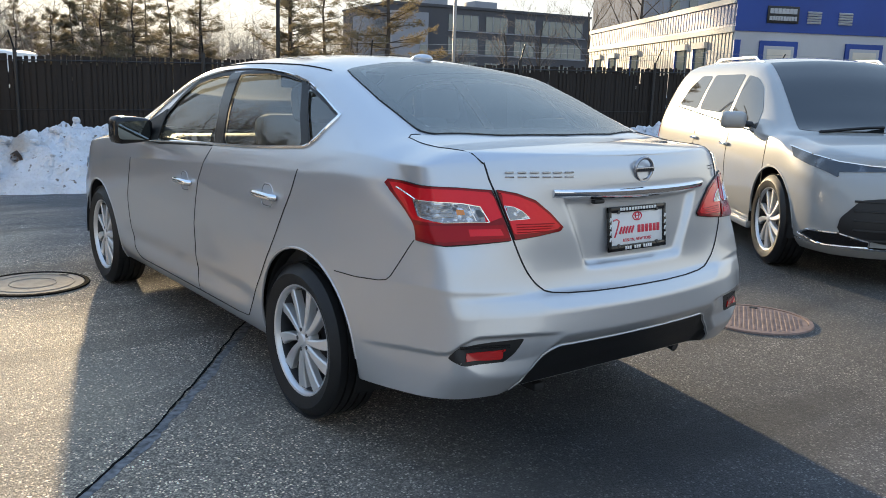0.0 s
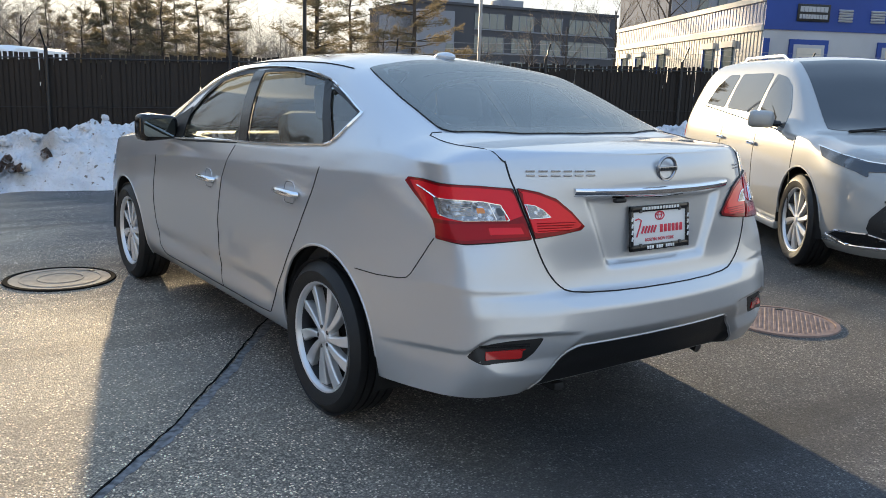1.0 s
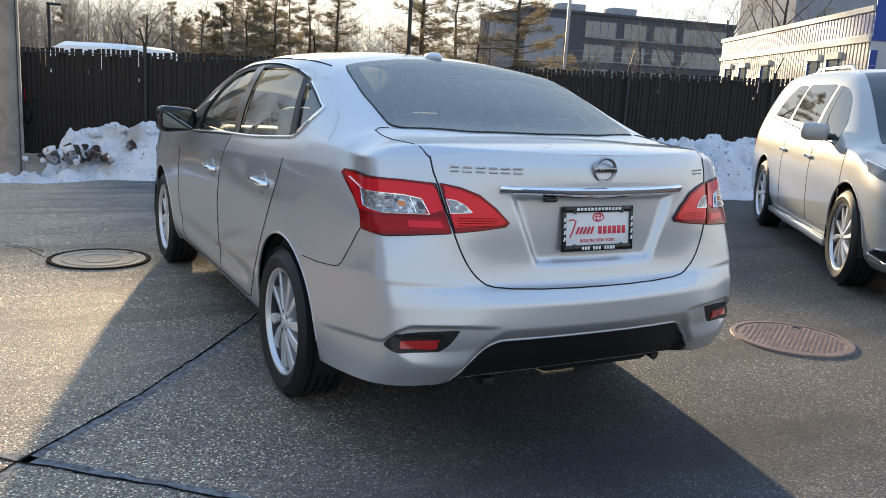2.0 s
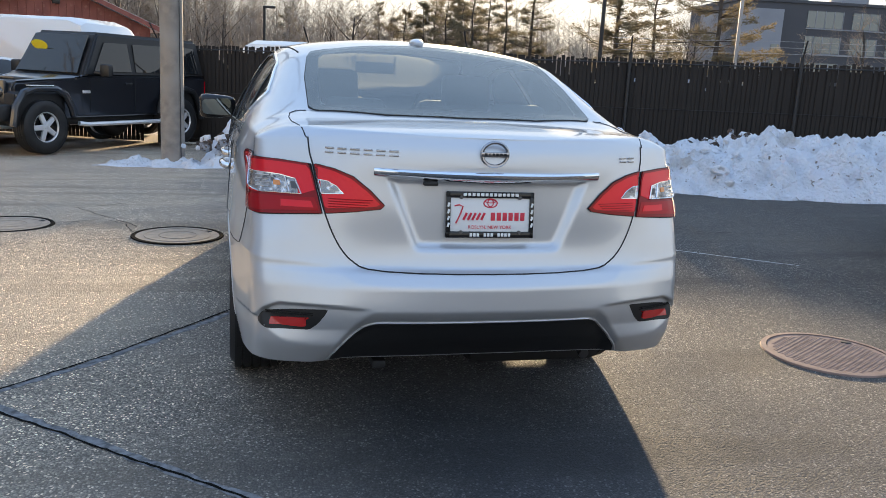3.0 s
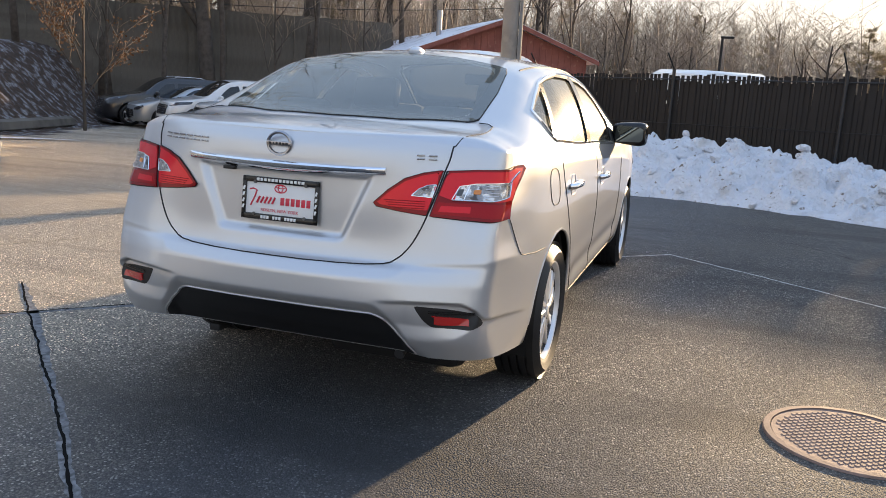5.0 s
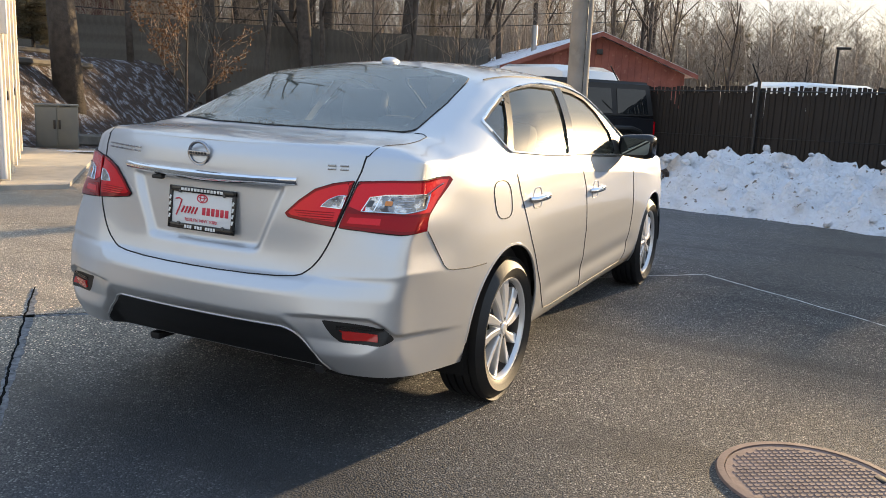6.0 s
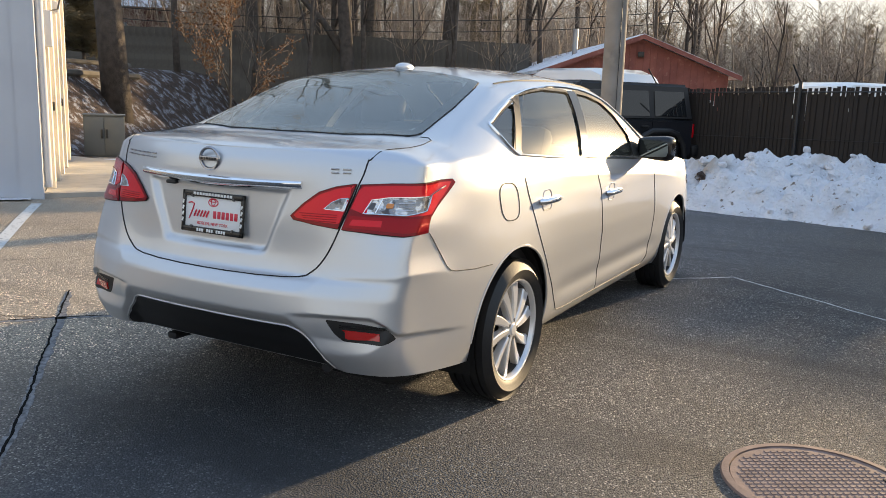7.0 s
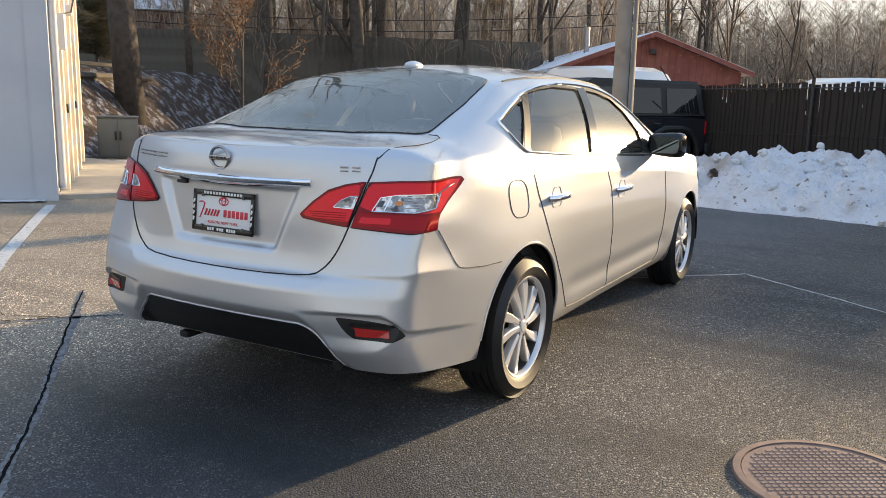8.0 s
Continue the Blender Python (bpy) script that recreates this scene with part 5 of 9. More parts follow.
# ---- wheels ----
def wheel(parent, at, out, radius=0.316, width=0.205, rim=0.224, spokes=5, twin=True, alloy=None, dark=None, seed=0, steps=56):
    """A wheel with tyre, rim and cap. out: +1 for the right flank. at: hub centre; the wheel's outer face looks along out * x."""
    alloy, dark = alloy or ALLOY, dark or ALLOY_DARK
    hub = new("wheel")
    hub.parent = parent
    hub.matrix_local = pose(*at, seed * 37 % 72, 0, 0) if out > 0 else pose(*at, seed * 37 % 72, 0, 180)
    w, r, m = width / 2, radius, rim
    tyre = [(m - 0.006, -w + 0.02), (m + 0.02, -w + 0.004), ((r + m) / 2, -w - 0.006), (r - 0.03, -w + 0.006), (r - 0.008, -w + 0.028)]
    for k in range(-2, 3):
        c = k * w * 0.36
        if k > -2:
            tyre += [(r - 0.009, c - w * 0.18 - 0.004), (r - 0.009, c - w * 0.18 + 0.004)]
        tyre += [(r, c - w * 0.18 + 0.005), (r, c + w * 0.18 - 0.005)]
    tyre += [(r - 0.008, w - 0.028), (r - 0.03, w - 0.006), ((r + m) / 2, w + 0.006), (m + 0.022, w - 0.003), (m + 0.012, w - 0.006), (m - 0.006, w - 0.018)]
    lathe("tyre", tyre, steps, RUBBER, hub, Matrix())
    # barrel and disc in dark alloy: shade behind the spokes put into the colour
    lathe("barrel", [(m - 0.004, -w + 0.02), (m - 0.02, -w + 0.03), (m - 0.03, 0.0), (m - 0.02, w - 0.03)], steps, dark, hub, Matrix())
    lathe("rim_lip", [(m - 0.016, w - 0.040), (m - 0.010, w - 0.020), (m - 0.006, w - 0.013), (m + 0.001, w - 0.010), (m + 0.003, w - 0.018)], steps, alloy, hub, Matrix())
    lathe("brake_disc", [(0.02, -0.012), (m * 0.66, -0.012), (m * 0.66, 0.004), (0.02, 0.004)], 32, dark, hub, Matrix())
    face = w - 0.028
    verts, faces = [], []
    count = spokes * 2 if twin else spokes
    for i in range(count):
        base = 2 * math.pi * (i + (0.10 if twin and i % 2 else 0.0)) / count
        rows = []
        for u in np.linspace(0, 1, 8):
            rad = 0.034 + (m - 0.044) * u
            # blades widen to the rim and sweep to one side
            ang = base + (0.15 * u**1.5 if twin else 0.0)
            half = (0.0100 + 0.0165 * u) if twin else (0.040 - 0.004 * u)
            x = face + 0.006 - (0.007 if twin else 0.016) * u * u
            t = Vector((0, -math.sin(ang), math.cos(ang)))
            c = Vector((x, math.cos(ang) * rad, math.sin(ang) * rad))
            tip = Vector((0.007 * u, 0, 0)) if twin else Vector((0, 0, 0))
            rows.append([c - t * half - Vector((0.034, 0, 0)), c - t * half - Vector((0.004, 0, 0)), c - t * (half - 0.004), c + t * (half - 0.006) - tip, c + t * half - tip - Vector((0.006, 0, 0)), c + t * half - Vector((0.034, 0, 0))])
        b0 = len(verts)
        for row in rows:
            verts += row
        for a in range(7):
            for b in range(5):
                q = b0 + a * 6 + b
                faces.append((q, q + 1, q + 7, q + 6))
    mesh_of("spokes", verts, faces, alloy, hub, sharp=30)
    lathe("centre_cap", [(0.0005, face + 0.012), (0.022, face + 0.011), (0.027, face + 0.006), (0.050, face + 0.002), (0.056, face - 0.012), (0.056, face - 0.04)], 28, alloy, hub, Matrix())
    if steps > 50:
        for i in range(5):
            a = 2 * math.pi * (i + 0.5) / 5
            lug = bmesh.new()
            bmesh.ops.create_cone(lug, segments=6, radius1=0.010, radius2=0.009, depth=0.014, cap_ends=True, matrix=pose(face - 0.001, math.cos(a) * 0.042, math.sin(a) * 0.042, 0, 90, 0))
            part("wheel_nut", lug, dark, hub)
    return hub


# ---- the silver saloon car: origin on the ground under its rear axle, y forward ----
def silver_sedan():
    car = thing("sedan_car", "silver four-door saloon car with chrome trim, parked on asphalt", "car")
    zk = [0.20, 0.30, 0.42, 0.52, 0.60, 0.65, 0.672, 0.76, 0.85, 0.95, 1.01, 1.06, 1.11, 1.16]
    rear = [
        (-0.90, -0.895, -0.88, -0.86, -0.80, -0.74, 0.790, -0.66), (-0.900, -0.90, -0.895, -0.89, -0.860, -0.800, 0.812, -0.68),
        (-0.990, -0.985, -0.973, -0.960, -0.920, -0.865, 0.810, -0.72), (-1.04, -1.033, -1.012, -0.982, -0.930, -0.877, 0.812, -0.73),
        (-1.035, -1.027, -1.002, -0.970, -0.920, -0.872, 0.812, -0.73), (-1.008, -1.0, -0.975, -0.946, -0.902, -0.857, 0.811, -0.73),
        (-0.978, -0.97, -0.945, -0.928, -0.890, -0.848, 0.810, -0.73), (-0.962, -0.953, -0.930, -0.912, -0.872, -0.826, 0.805, -0.72),
        (-0.960, -0.951, -0.926, -0.900, -0.845, -0.792, 0.807, -0.71), (-0.958, -0.947, -0.915, -0.872, -0.802, -0.740, 0.800, -0.64),
        (-0.958, -0.945, -0.910, -0.856, -0.780, -0.720, 0.793, -0.60), (-0.950, -0.938, -0.900, -0.842, -0.762, -0.698, 0.785, -0.56),
        (-0.925, -0.914, -0.876, -0.817, -0.735, -0.670, 0.765, -0.53), (-0.89, -0.88, -0.84, -0.78, -0.70, -0.635, 0.735, -0.50)]
    flank = [
        (0.800, 0.800, 0.790, 0.785, 0.785, 0.79, 0.80, 0.79), (0.840, 0.850, 0.850, 0.848, 0.848, 0.85, 0.85, 0.84),
        (0.858, 0.872, 0.868, 0.866, 0.866, 0.868, 0.868, 0.855), (0.861, 0.881, 0.872, 0.870, 0.870, 0.872, 0.876, 0.862),
        (0.861, 0.883, 0.878, 0.876, 0.876, 0.877, 0.880, 0.865), (0.860, 0.882, 0.881, 0.880, 0.880, 0.880, 0.880, 0.866),
        (0.859, 0.881, 0.882, 0.881, 0.881, 0.881, 0.880, 0.866), (0.855, 0.876, 0.884, 0.884, 0.884, 0.884, 0.878, 0.862),
        (0.850, 0.870, 0.880, 0.883, 0.884, 0.883, 0.872, 0.85), (0.844, 0.861, 0.871, 0.874, 0.875, 0.871, 0.852, 0.82),
        (0.832, 0.847, 0.856, 0.857, 0.857, 0.85, 0.825, 0.79), (0.812, 0.827, 0.831, 0.830, 0.828, 0.82, 0.79, 0.75),
        (0.785, 0.798, 0.796, 0.793, 0.79, 0.78, 0.75, 0.71), (0.752, 0.764, 0.756, 0.753, 0.75, 0.74, 0.71, 0.67)]
    ys = (-0.40, -0.05, 0.45, 1.0, 1.6, 2.1, 2.55, 2.95)
    nose = [(0.74, 3.15, 0.55, 3.35, 0.30, 3.42, 3.44), (0.78, 3.22, 0.60, 3.43, 0.33, 3.53, 3.56), (0.80, 3.25, 0.62, 3.46, 0.35, 3.56, 3.59),
            (0.80, 3.26, 0.62, 3.47, 0.35, 3.57, 3.60), (0.80, 3.25, 0.62, 3.46, 0.35, 3.56, 3.59), (0.795, 3.24, 0.61, 3.45, 0.345, 3.55, 3.58),
            (0.79, 3.23, 0.60, 3.44, 0.34, 3.54, 3.57), (0.775, 3.19, 0.58, 3.38, 0.32, 3.48, 3.51), (0.755, 3.12, 0.55, 3.28, 0.30, 3.36, 3.40)]
    nose += [(0.73, 3.02, 0.52, 3.15, 0.28, 3.22, 3.26)] * 5
    plans = []
    for r, f, n in zip(rear, flank, nose):
        p = [(0, r[0]), (0.2, r[1]), (0.4, r[2]), (0.56, r[3]), (0.70, r[4]), (0.78, r[5]), (r[6], r[7])]
        p += list(zip(f, ys)) + [(n[0], n[1]), (n[2], n[3]), (n[4], n[5]), (0, n[6])]
        plans.append(p)
    ztop = [1.108, 1.107, 1.102, 1.093, 1.082, 1.075, 1.075, 1.088, 1.088, 1.055, 1.032, 1.015, 0.995, 0.95, 0.90, 0.83, 0.785, 0.755, 0.745]
    zc = curve_rows([-0.96, -0.93, -0.88, -0.75, -0.60, -0.54, -0.3, 0.0, 0.30, 0.6, 0.9, 1.25, 1.5, 1.7, 2.0, 2.35, 2.5, 2.8, 3.1, 3.3, 3.45, 3.6],
                    [1.106, 1.112, 1.124, 1.137, 1.146, 1.156, 1.248, 1.35, 1.432, 1.466, 1.474, 1.462, 1.43, 1.36, 1.215, 1.02, 0.99, 0.955, 0.905, 0.86, 0.81, 0.745])
    xr_of = curve_rows([-0.6, -0.42, -0.2, 0.0, 0.21, 0.5, 0.9, 1.3, 1.6, 1.9, 2.2, 2.45], [0.615, 0.615, 0.612, 0.607, 0.604, 0.632, 0.638, 0.638, 0.648, 0.678, 0.715, 0.73])
    zr_of = curve_rows([-0.6, -0.42, -0.2, 0.0, 0.21, 0.5, 0.9, 1.3, 1.6, 1.9, 2.2, 2.45], [1.115, 1.150, 1.230, 1.306, 1.372, 1.402, 1.408, 1.392, 1.338, 1.215, 1.08, 0.975])

    def rail(y, x0, z0, c):
        x = min(float(xr_of(y)), 0.86 * x0)
        z = float(zr_of(y))
        if y < -0.42:
            z = z0 + (c - z0) * 0.75 + (max(0.0, 1 - abs(y + 0.42) / 0.15)) * (z - z0 - (c - z0) * 0.75)
        if y > 2.45:
            z = z0 + (c - z0) * 0.7
        return x, z

    # pressed lines of the body, by the way round the tail (u) or along the flank (y)
    shelf_z = curve_rows([0, 0.42, 0.476, 0.515, 0.60, 0.74, 0.94, 1.15, 1.40], [0.616, 0.620, 0.632, 0.662, 0.677, 0.684, 0.692, 0.678, 0.645])
    scoop_z = curve_rows([0, 0.44, 0.60, 0.72, 0.80, 0.88, 1.08, 1.36], [0.541, 0.541, 0.547, 0.546, 0.526, 0.488, 0.465, 0.435])
    ledge_z = curve_rows([0, 0.48, 0.57, 0.71, 0.78, 0.83], [0.405, 0.402, 0.398, 0.410, 0.440, 0.475])
    tuck_z = curve_rows([0, 0.40, 0.43, 0.49, 0.54, 0.60, 0.70], [0.531, 0.528, 0.511, 0.440, 0.378, 0.345, 0.30])
    shoulder_z = curve_rows([-0.60, -0.28, 0.0, 0.38, 0.68, 1.03, 2.09, 2.7], [1.012, 1.008, 0.992, 0.974, 0.955, 0.936, 0.862, 0.80])

    def dent(p):
        x, y, z = np.abs(p[..., 0]), p[..., 1], p[..., 2]
        ss = lambda a, b, v: np.clip((v - a) / (b - a), 0, 1) ** 2 * (3 - 2 * np.clip((v - a) / (b - a), 0, 1))
        back = np.where(y < 0.1, 1.0, 0.0)
        u = x + np.maximum(0, y + 0.95)
        turn = ss(0.72, 1.02, u) * math.pi / 2
        # recess for the number plate, with a crisp ledge below
        edge = 0.268 + 0.42 * (z - 0.735)
        rec = ss(0.0, 0.034, edge - x) * ss(0.722, 0.750, z) * (1 - ss(0.955, 0.985, z))
        # crease round the bumper under the lid and lamps
        d = z - shelf_z(u)
        above = 0.030 + 0.055 * ss(0.42, 0.60, u)
        ridge = np.where(d > 0, np.exp(-np.abs(d) / above), np.exp(-np.abs(d) / 0.05)) * (0.007 + 0.003 * ss(0.42, 0.60, u)) * (1 - ss(0.98, 1.30, u))
        # scoop round the lamp pockets, with a ledge below it
        zp, zl = scoop_z(u), ledge_z(u)
        far = ss(0.80, 0.90, u)
        ramp = np.clip((z - zl) / 0.055, 0, 1) * (1 - far) + np.exp(-np.maximum(0, zp - z) / 0.075) * far
        scoop = ss(0.0, 0.009, zp - z) * ramp * ss(0.40, 0.52, u) * (0.020 - 0.013 * ss(0.80, 1.05, u)) * (1 - ss(1.10, 1.40, u))
        brow = np.exp(-np.maximum(0, z - zp) / 0.03) * ss(-0.001, 0.001, z - zp) * 0.003 * ss(0.40, 0.60, u) * (1 - ss(1.1, 1.4, u))
        # the skirt turns under above the dark valance
        tuck = np.clip(tuck_z(u) - z, 0, 0.06) * 0.62 * (1 - ss(0.60, 0.72, u))
        out = (ridge + brow - scoop - tuck) * back
        # shoulder line along the doors into the tail lamp
        h = z - shoulder_z(y)
        line = np.where(h > 0, np.exp(-np.abs(h) / 0.022), np.exp(-np.abs(h) / 0.045)) * 0.0045 * ss(-0.62, -0.35, y) * (1 - ss(2.3, 2.8, y))
        # scooped line low on the doors
        low = np.exp(-(((z - 0.40) / 0.05) ** 2)) * ss(0.3, 0.6, y) * (1 - ss(2.0, 2.3, y))
        q = p.copy()
        q[..., 1] += -np.cos(turn) * out + np.where(y < -0.5, 0.023 * rec, 0)
        q[..., 0] += np.sign(p[..., 0]) * (np.sin(turn) * out + line - 0.012 * low)
        return q

    cols = np.concatenate([np.arange(0, 7, 1 / 20), np.arange(7, 14, 1 / 22), np.linspace(14, 18, 50)])
    low = [0.20, 0.215, 0.24, 0.27] + list(np.arange(0.29, 0.60, 0.009)) + list(np.arange(0.602, 0.70, 0.0058)) + [0.70]
    hem = [0.322, 0.322, 0.322, 0.322, 0.322, 0.320, 0.305, 0.275, 0.24, 0.235, 0.235, 0.235, 0.235, 0.23, 0.22, 0.21, 0.20, 0.20, 0.20]
    sh = Shell(zk, plans, ztop, zc, rail, cols, low, dent, bulge=0.022, nup=44, hem=hem)

    # window openings, by y and z
    front_win = [(0.835, 1.024), (1.58, 0.982), (1.60, 1.12), (1.50, 1.235), (1.38, 1.300), (1.20, 1.336), (1.03, 1.348)]
    rear_win = [(0.052, 1.080), (0.755, 1.036), (0.925, 1.353), (0.62, 1.360), (0.45, 1.347), (0.325, 1.328)]
    quarter = [(0.000, 1.096), (0.250, 1.303), (0.12, 1.262), (-0.045, 1.204), (-0.045, 1.182), (-0.028, 1.130)]
    dlo = [(0.02, 1.080), (0.5, 1.044), (1.06, 1.024), (1.94, 0.978), (1.86, 1.085), (1.68, 1.215), (1.44, 1.320), (1.17, 1.366), (0.92, 1.378), (0.68, 1.377), (0.44, 1.358), (0.25, 1.320), (0.10, 1.268), (-0.01, 1.226), (-0.070, 1.205), (-0.060, 1.172), (-0.030, 1.115)]
    rear_pane = [(0.0, -0.548), (0.30, -0.525), (0.55, -0.44), (0.578, -0.39), (0.572, -0.1), (0.545, 0.13), (0.525, 0.20), (0.48, 0.225), (0.25, 0.285), (0.0, 0.302)]
    rear_pane_open = [(-0.01, -0.50), (0.29, -0.475), (0.50, -0.40), (0.528, -0.35), (0.525, -0.1), (0.50, 0.10), (0.46, 0.165), (0.24, 0.235), (-0.01, 0.25)]
    screen = [(-0.01, 1.53), (0.30, 1.515), (0.50, 1.47), (0.56, 1.60), (0.63, 2.1), (0.65, 2.28), (0.40, 2.36), (-0.01, 2.40)]
    arches = [(-0.04, 0.322, 0.375), (2.69, 0.318, 0.362)]

    lid_edge = curve_rows([0.60, 0.665, 0.69, 0.75, 0.845, 0.93, 1.0, 1.05, 1.2], [0.40, 0.435, 0.475, 0.522, 0.562, 0.585, 0.600, 0.612, 0.62])
    rear_door = [(0.012, 1.10), (0.016, 0.98), (0.045, 0.91), (0.17, 0.70), (0.37, 0.45), (0.455, 0.335), (0.49, 0.300), (1.065, 0.290), (1.07, 0.40), (1.045, 0.63), (0.97, 0.85), (0.85, 1.03), (1.05, 1.45), (0.0, 1.45)]
    front_door = [(1.065, 0.290), (1.96, 0.290), (2.05, 0.36), (2.09, 0.62), (1.98, 0.86), (1.93, 1.00), (1.9, 1.15), (1.3, 1.45), (1.05, 1.45), (0.85, 1.03), (0.97, 0.85), (1.045, 0.63), (1.07, 0.40)]
    bumper_line = curve_rows([-1.1, -0.72, -0.675, -0.632, -0.60, -0.54, -0.29, -0.1], [0.86, 0.86, 0.805, 0.745, 0.698, 0.671, 0.658, 0.655])

    def lid(fl, x, y, z, sx):
        return (fl & (y < -0.5) & (z > 0.664) & (x < lid_edge(z))) | (~fl & (y < -0.40) & (x < 0.62 + 0.1 * np.clip(-0.8 - y, 0, 1)) & (x < lid_edge(np.minimum(z, 1.2)) + 0.02))

    panels = [
        ("trunk_lid", "", None, lid),
        ("rear_bumper", "", None, lambda fl, x, y, z, sx: fl & (y < -0.25) & (z < np.where(x < lid_edge(z), 0.664, bumper_line(y)))),
        ("rear_door", "", None, lambda fl, x, y, z, sx: (sx > 0) & (y > 0) & (y < 1.1) & (x > 0.5) & inside(rear_door, y, z)),
        ("rear_door", "", None, lambda fl, x, y, z, sx: (sx < 0) & (y > 0) & (y < 1.1) & (x > 0.5) & inside(rear_door, y, z)),
        ("front_door", "", None, lambda fl, x, y, z, sx: (sx > 0) & (y > 1) & (x > 0.5) & inside(front_door, y, z)),
        ("front_door", "", None, lambda fl, x, y, z, sx: (sx < 0) & (y > 1) & (x > 0.5) & inside(front_door, y, z)),
        ("front_bumper", "", None, lambda fl, x, y, z, sx: fl & (y > 3.05) & (z < 0.70)),
        ("bonnet", "", None, lambda fl, x, y, z, sx: ~fl & (y > 2.40) & (x < 0.72)),
        ("body", "", None, None)]
    sh.build(panels, SILVER, car, [front_win, rear_win, quarter], [rear_pane_open, screen], arches)

    # panes and their black surrounds
    for poly in (front_win, rear_win, quarter):
        grown = poly
        for ob in patch("window_pane", sh.side, rounded(grown, 0.15), (0.04, 0.03), -0.006, 0.004, GLASS, car, "", True):
            ob.visible_shadow = False

    def ring(name, outer, inner, fn, lift, mat, mirror=True):
        """A band between two closed outlines with the same number of points."""
        n = len(outer)
        verts = [Vector(fn(*p)[0]) + Vector(fn(*p)[1]) * lift for p in outer] + [Vector(fn(*p)[0]) + Vector(fn(*p)[1]) * lift for p in inner]
        faces = [(i, (i + 1) % n, n + (i + 1) % n, n + i) for i in range(n)]
        f = faces[0]
        c = (verts[f[1]] - verts[f[0]]).cross(verts[f[2]] - verts[f[1]])
        if c.dot(Vector(fn(*outer[0])[1])) < 0:
            faces = [g[::-1] for g in faces]
        mesh_of(name, verts, faces, mat, car)
        if mirror:
            mesh_of(name, [(-v.x, v.y, v.z) for v in verts], [g[::-1] for g in faces], mat, car)

    def dense(poly, gap=0.03, closed=True):
        out, n = [], len(poly)
        for i in range(n if closed else n - 1):
            a, b = Vector(poly[i]), Vector(poly[(i + 1) % n])
            k = max(1, int((b - a).length / gap))
            out += [tuple(a + (b - a) * q / k) for q in range(k)]
        return out if closed else out + [poly[-1]]

    # black frame behind the glass line, between outline and openings
    frame_out = dense(rounded(dlo, 0.35), 0.025)
    for hole in (front_win, rear_win, quarter):
        h = dense(rounded(hole, 0.12), 0.02)
        c = Vector((sum(p[0] for p in h) / len(h), sum(p[1] for p in h) / len(h)))
        wide = []
        for p in h:
            d = Vector(p) - c
            q = c + d * (1 + 0.030 / max(d.length, 0.05))
            if not inside(frame_out, q.x, q.y):
                q = Vector(nearest_on(frame_out, q.x, q.y))
            wide.append((q.x, q.y))
        ring("window_frame", wide, h, sh.side, 0.0025, BLACK_PLASTIC)
    # bright strip round the side glass
    strip = [Vector(sh.side(*p)[0]) + Vector(sh.side(*p)[1]) * 0.004 for p in frame_out]
    for sx in (1, -1):
        tube("chrome_strip", [(sx * p.x, p.y, p.z) for p in strip], 0.0065, CHROME, car, "bright chrome window surround", 6, True)
    # pillars between the panes
    pillar = [(0.752, 1.036), (0.838, 1.026), (1.032, 1.358), (0.922, 1.362)]
    patch("pillar_cover", sh.side, pillar, (0.02, 0.03), 0.0035, 0.006, GLOSS_BLACK, car, "", True)
    pillar = [(0.004, 1.088), (0.048, 1.082), (0.322, 1.338), (0.256, 1.316)]
    patch("pillar_cover", sh.side, pillar, (0.02, 0.03), 0.0035, 0.006, BLACK_PLASTIC, car, "", True)
    corner = [(1.575, 0.984), (1.91, 0.982), (1.84, 1.080), (1.62, 1.165), (1.597, 1.12)]
    patch("mirror_patch", sh.side, corner, (0.02, 0.03), 0.004, 0.006, BLACK_PLASTIC, car, "", True)

    # rear window with its dark printed border
    full = rear_pane + [(-x, y) for x, y in rear_pane[-2:0:-1]]
    pane = patch("rear_window", sh.over, dense(full, 0.05), (0.04, 0.03), 0.0055, 0.003, REAR_GLASS, car, "tinted rear window with a black border")[0]
    pane.visible_shadow = False
    inner = [(x, y) for x, y in rear_pane_open[1:-1]]
    outline = dense(full, 0.03)
    band = []
    for x, y in outline:
        c = Vector((0, -0.12))
        d = Vector((x, y)) - c
        k = 1 - 0.052 / d.length
        if y < -0.42:
            k = 1 - 0.075 / d.length
        band.append(tuple(c + d * k))
    ring("window_border", outline, band, sh.over, 0.0021, GLOSS_BLACK, False)
    tube("window_gasket", [Vector(sh.over(*p)[0]) + Vector((0, 0, 0.001)) for p in outline], 0.0032, GAP_BLACK, car, "", 6, True)
    wind = screen[1:-1]
    wfull = [(0, 1.53)] + wind + [(0, 2.40)] + [(-x, y) for x, y in wind[::-1]]
    w = patch("windscreen", sh.over, dense(wfull, 0.05), (0.05, 0.04), -0.002, 0.004, GLASS, car)[0]
    w.visible_shadow = False
    tube("windscreen_gasket", [Vector(sh.over(*p)[0]) for p in dense(wfull, 0.03)], 0.010, GAP_BLACK, car, "", 6, True)

    # beads of melt water on the windscreen
    rnd = random.Random(77)
    verts, faces = [], []
    cap = [(1.0, 0.0), (0.72, 0.5), (0.0, 0.72)]
    tries = 0
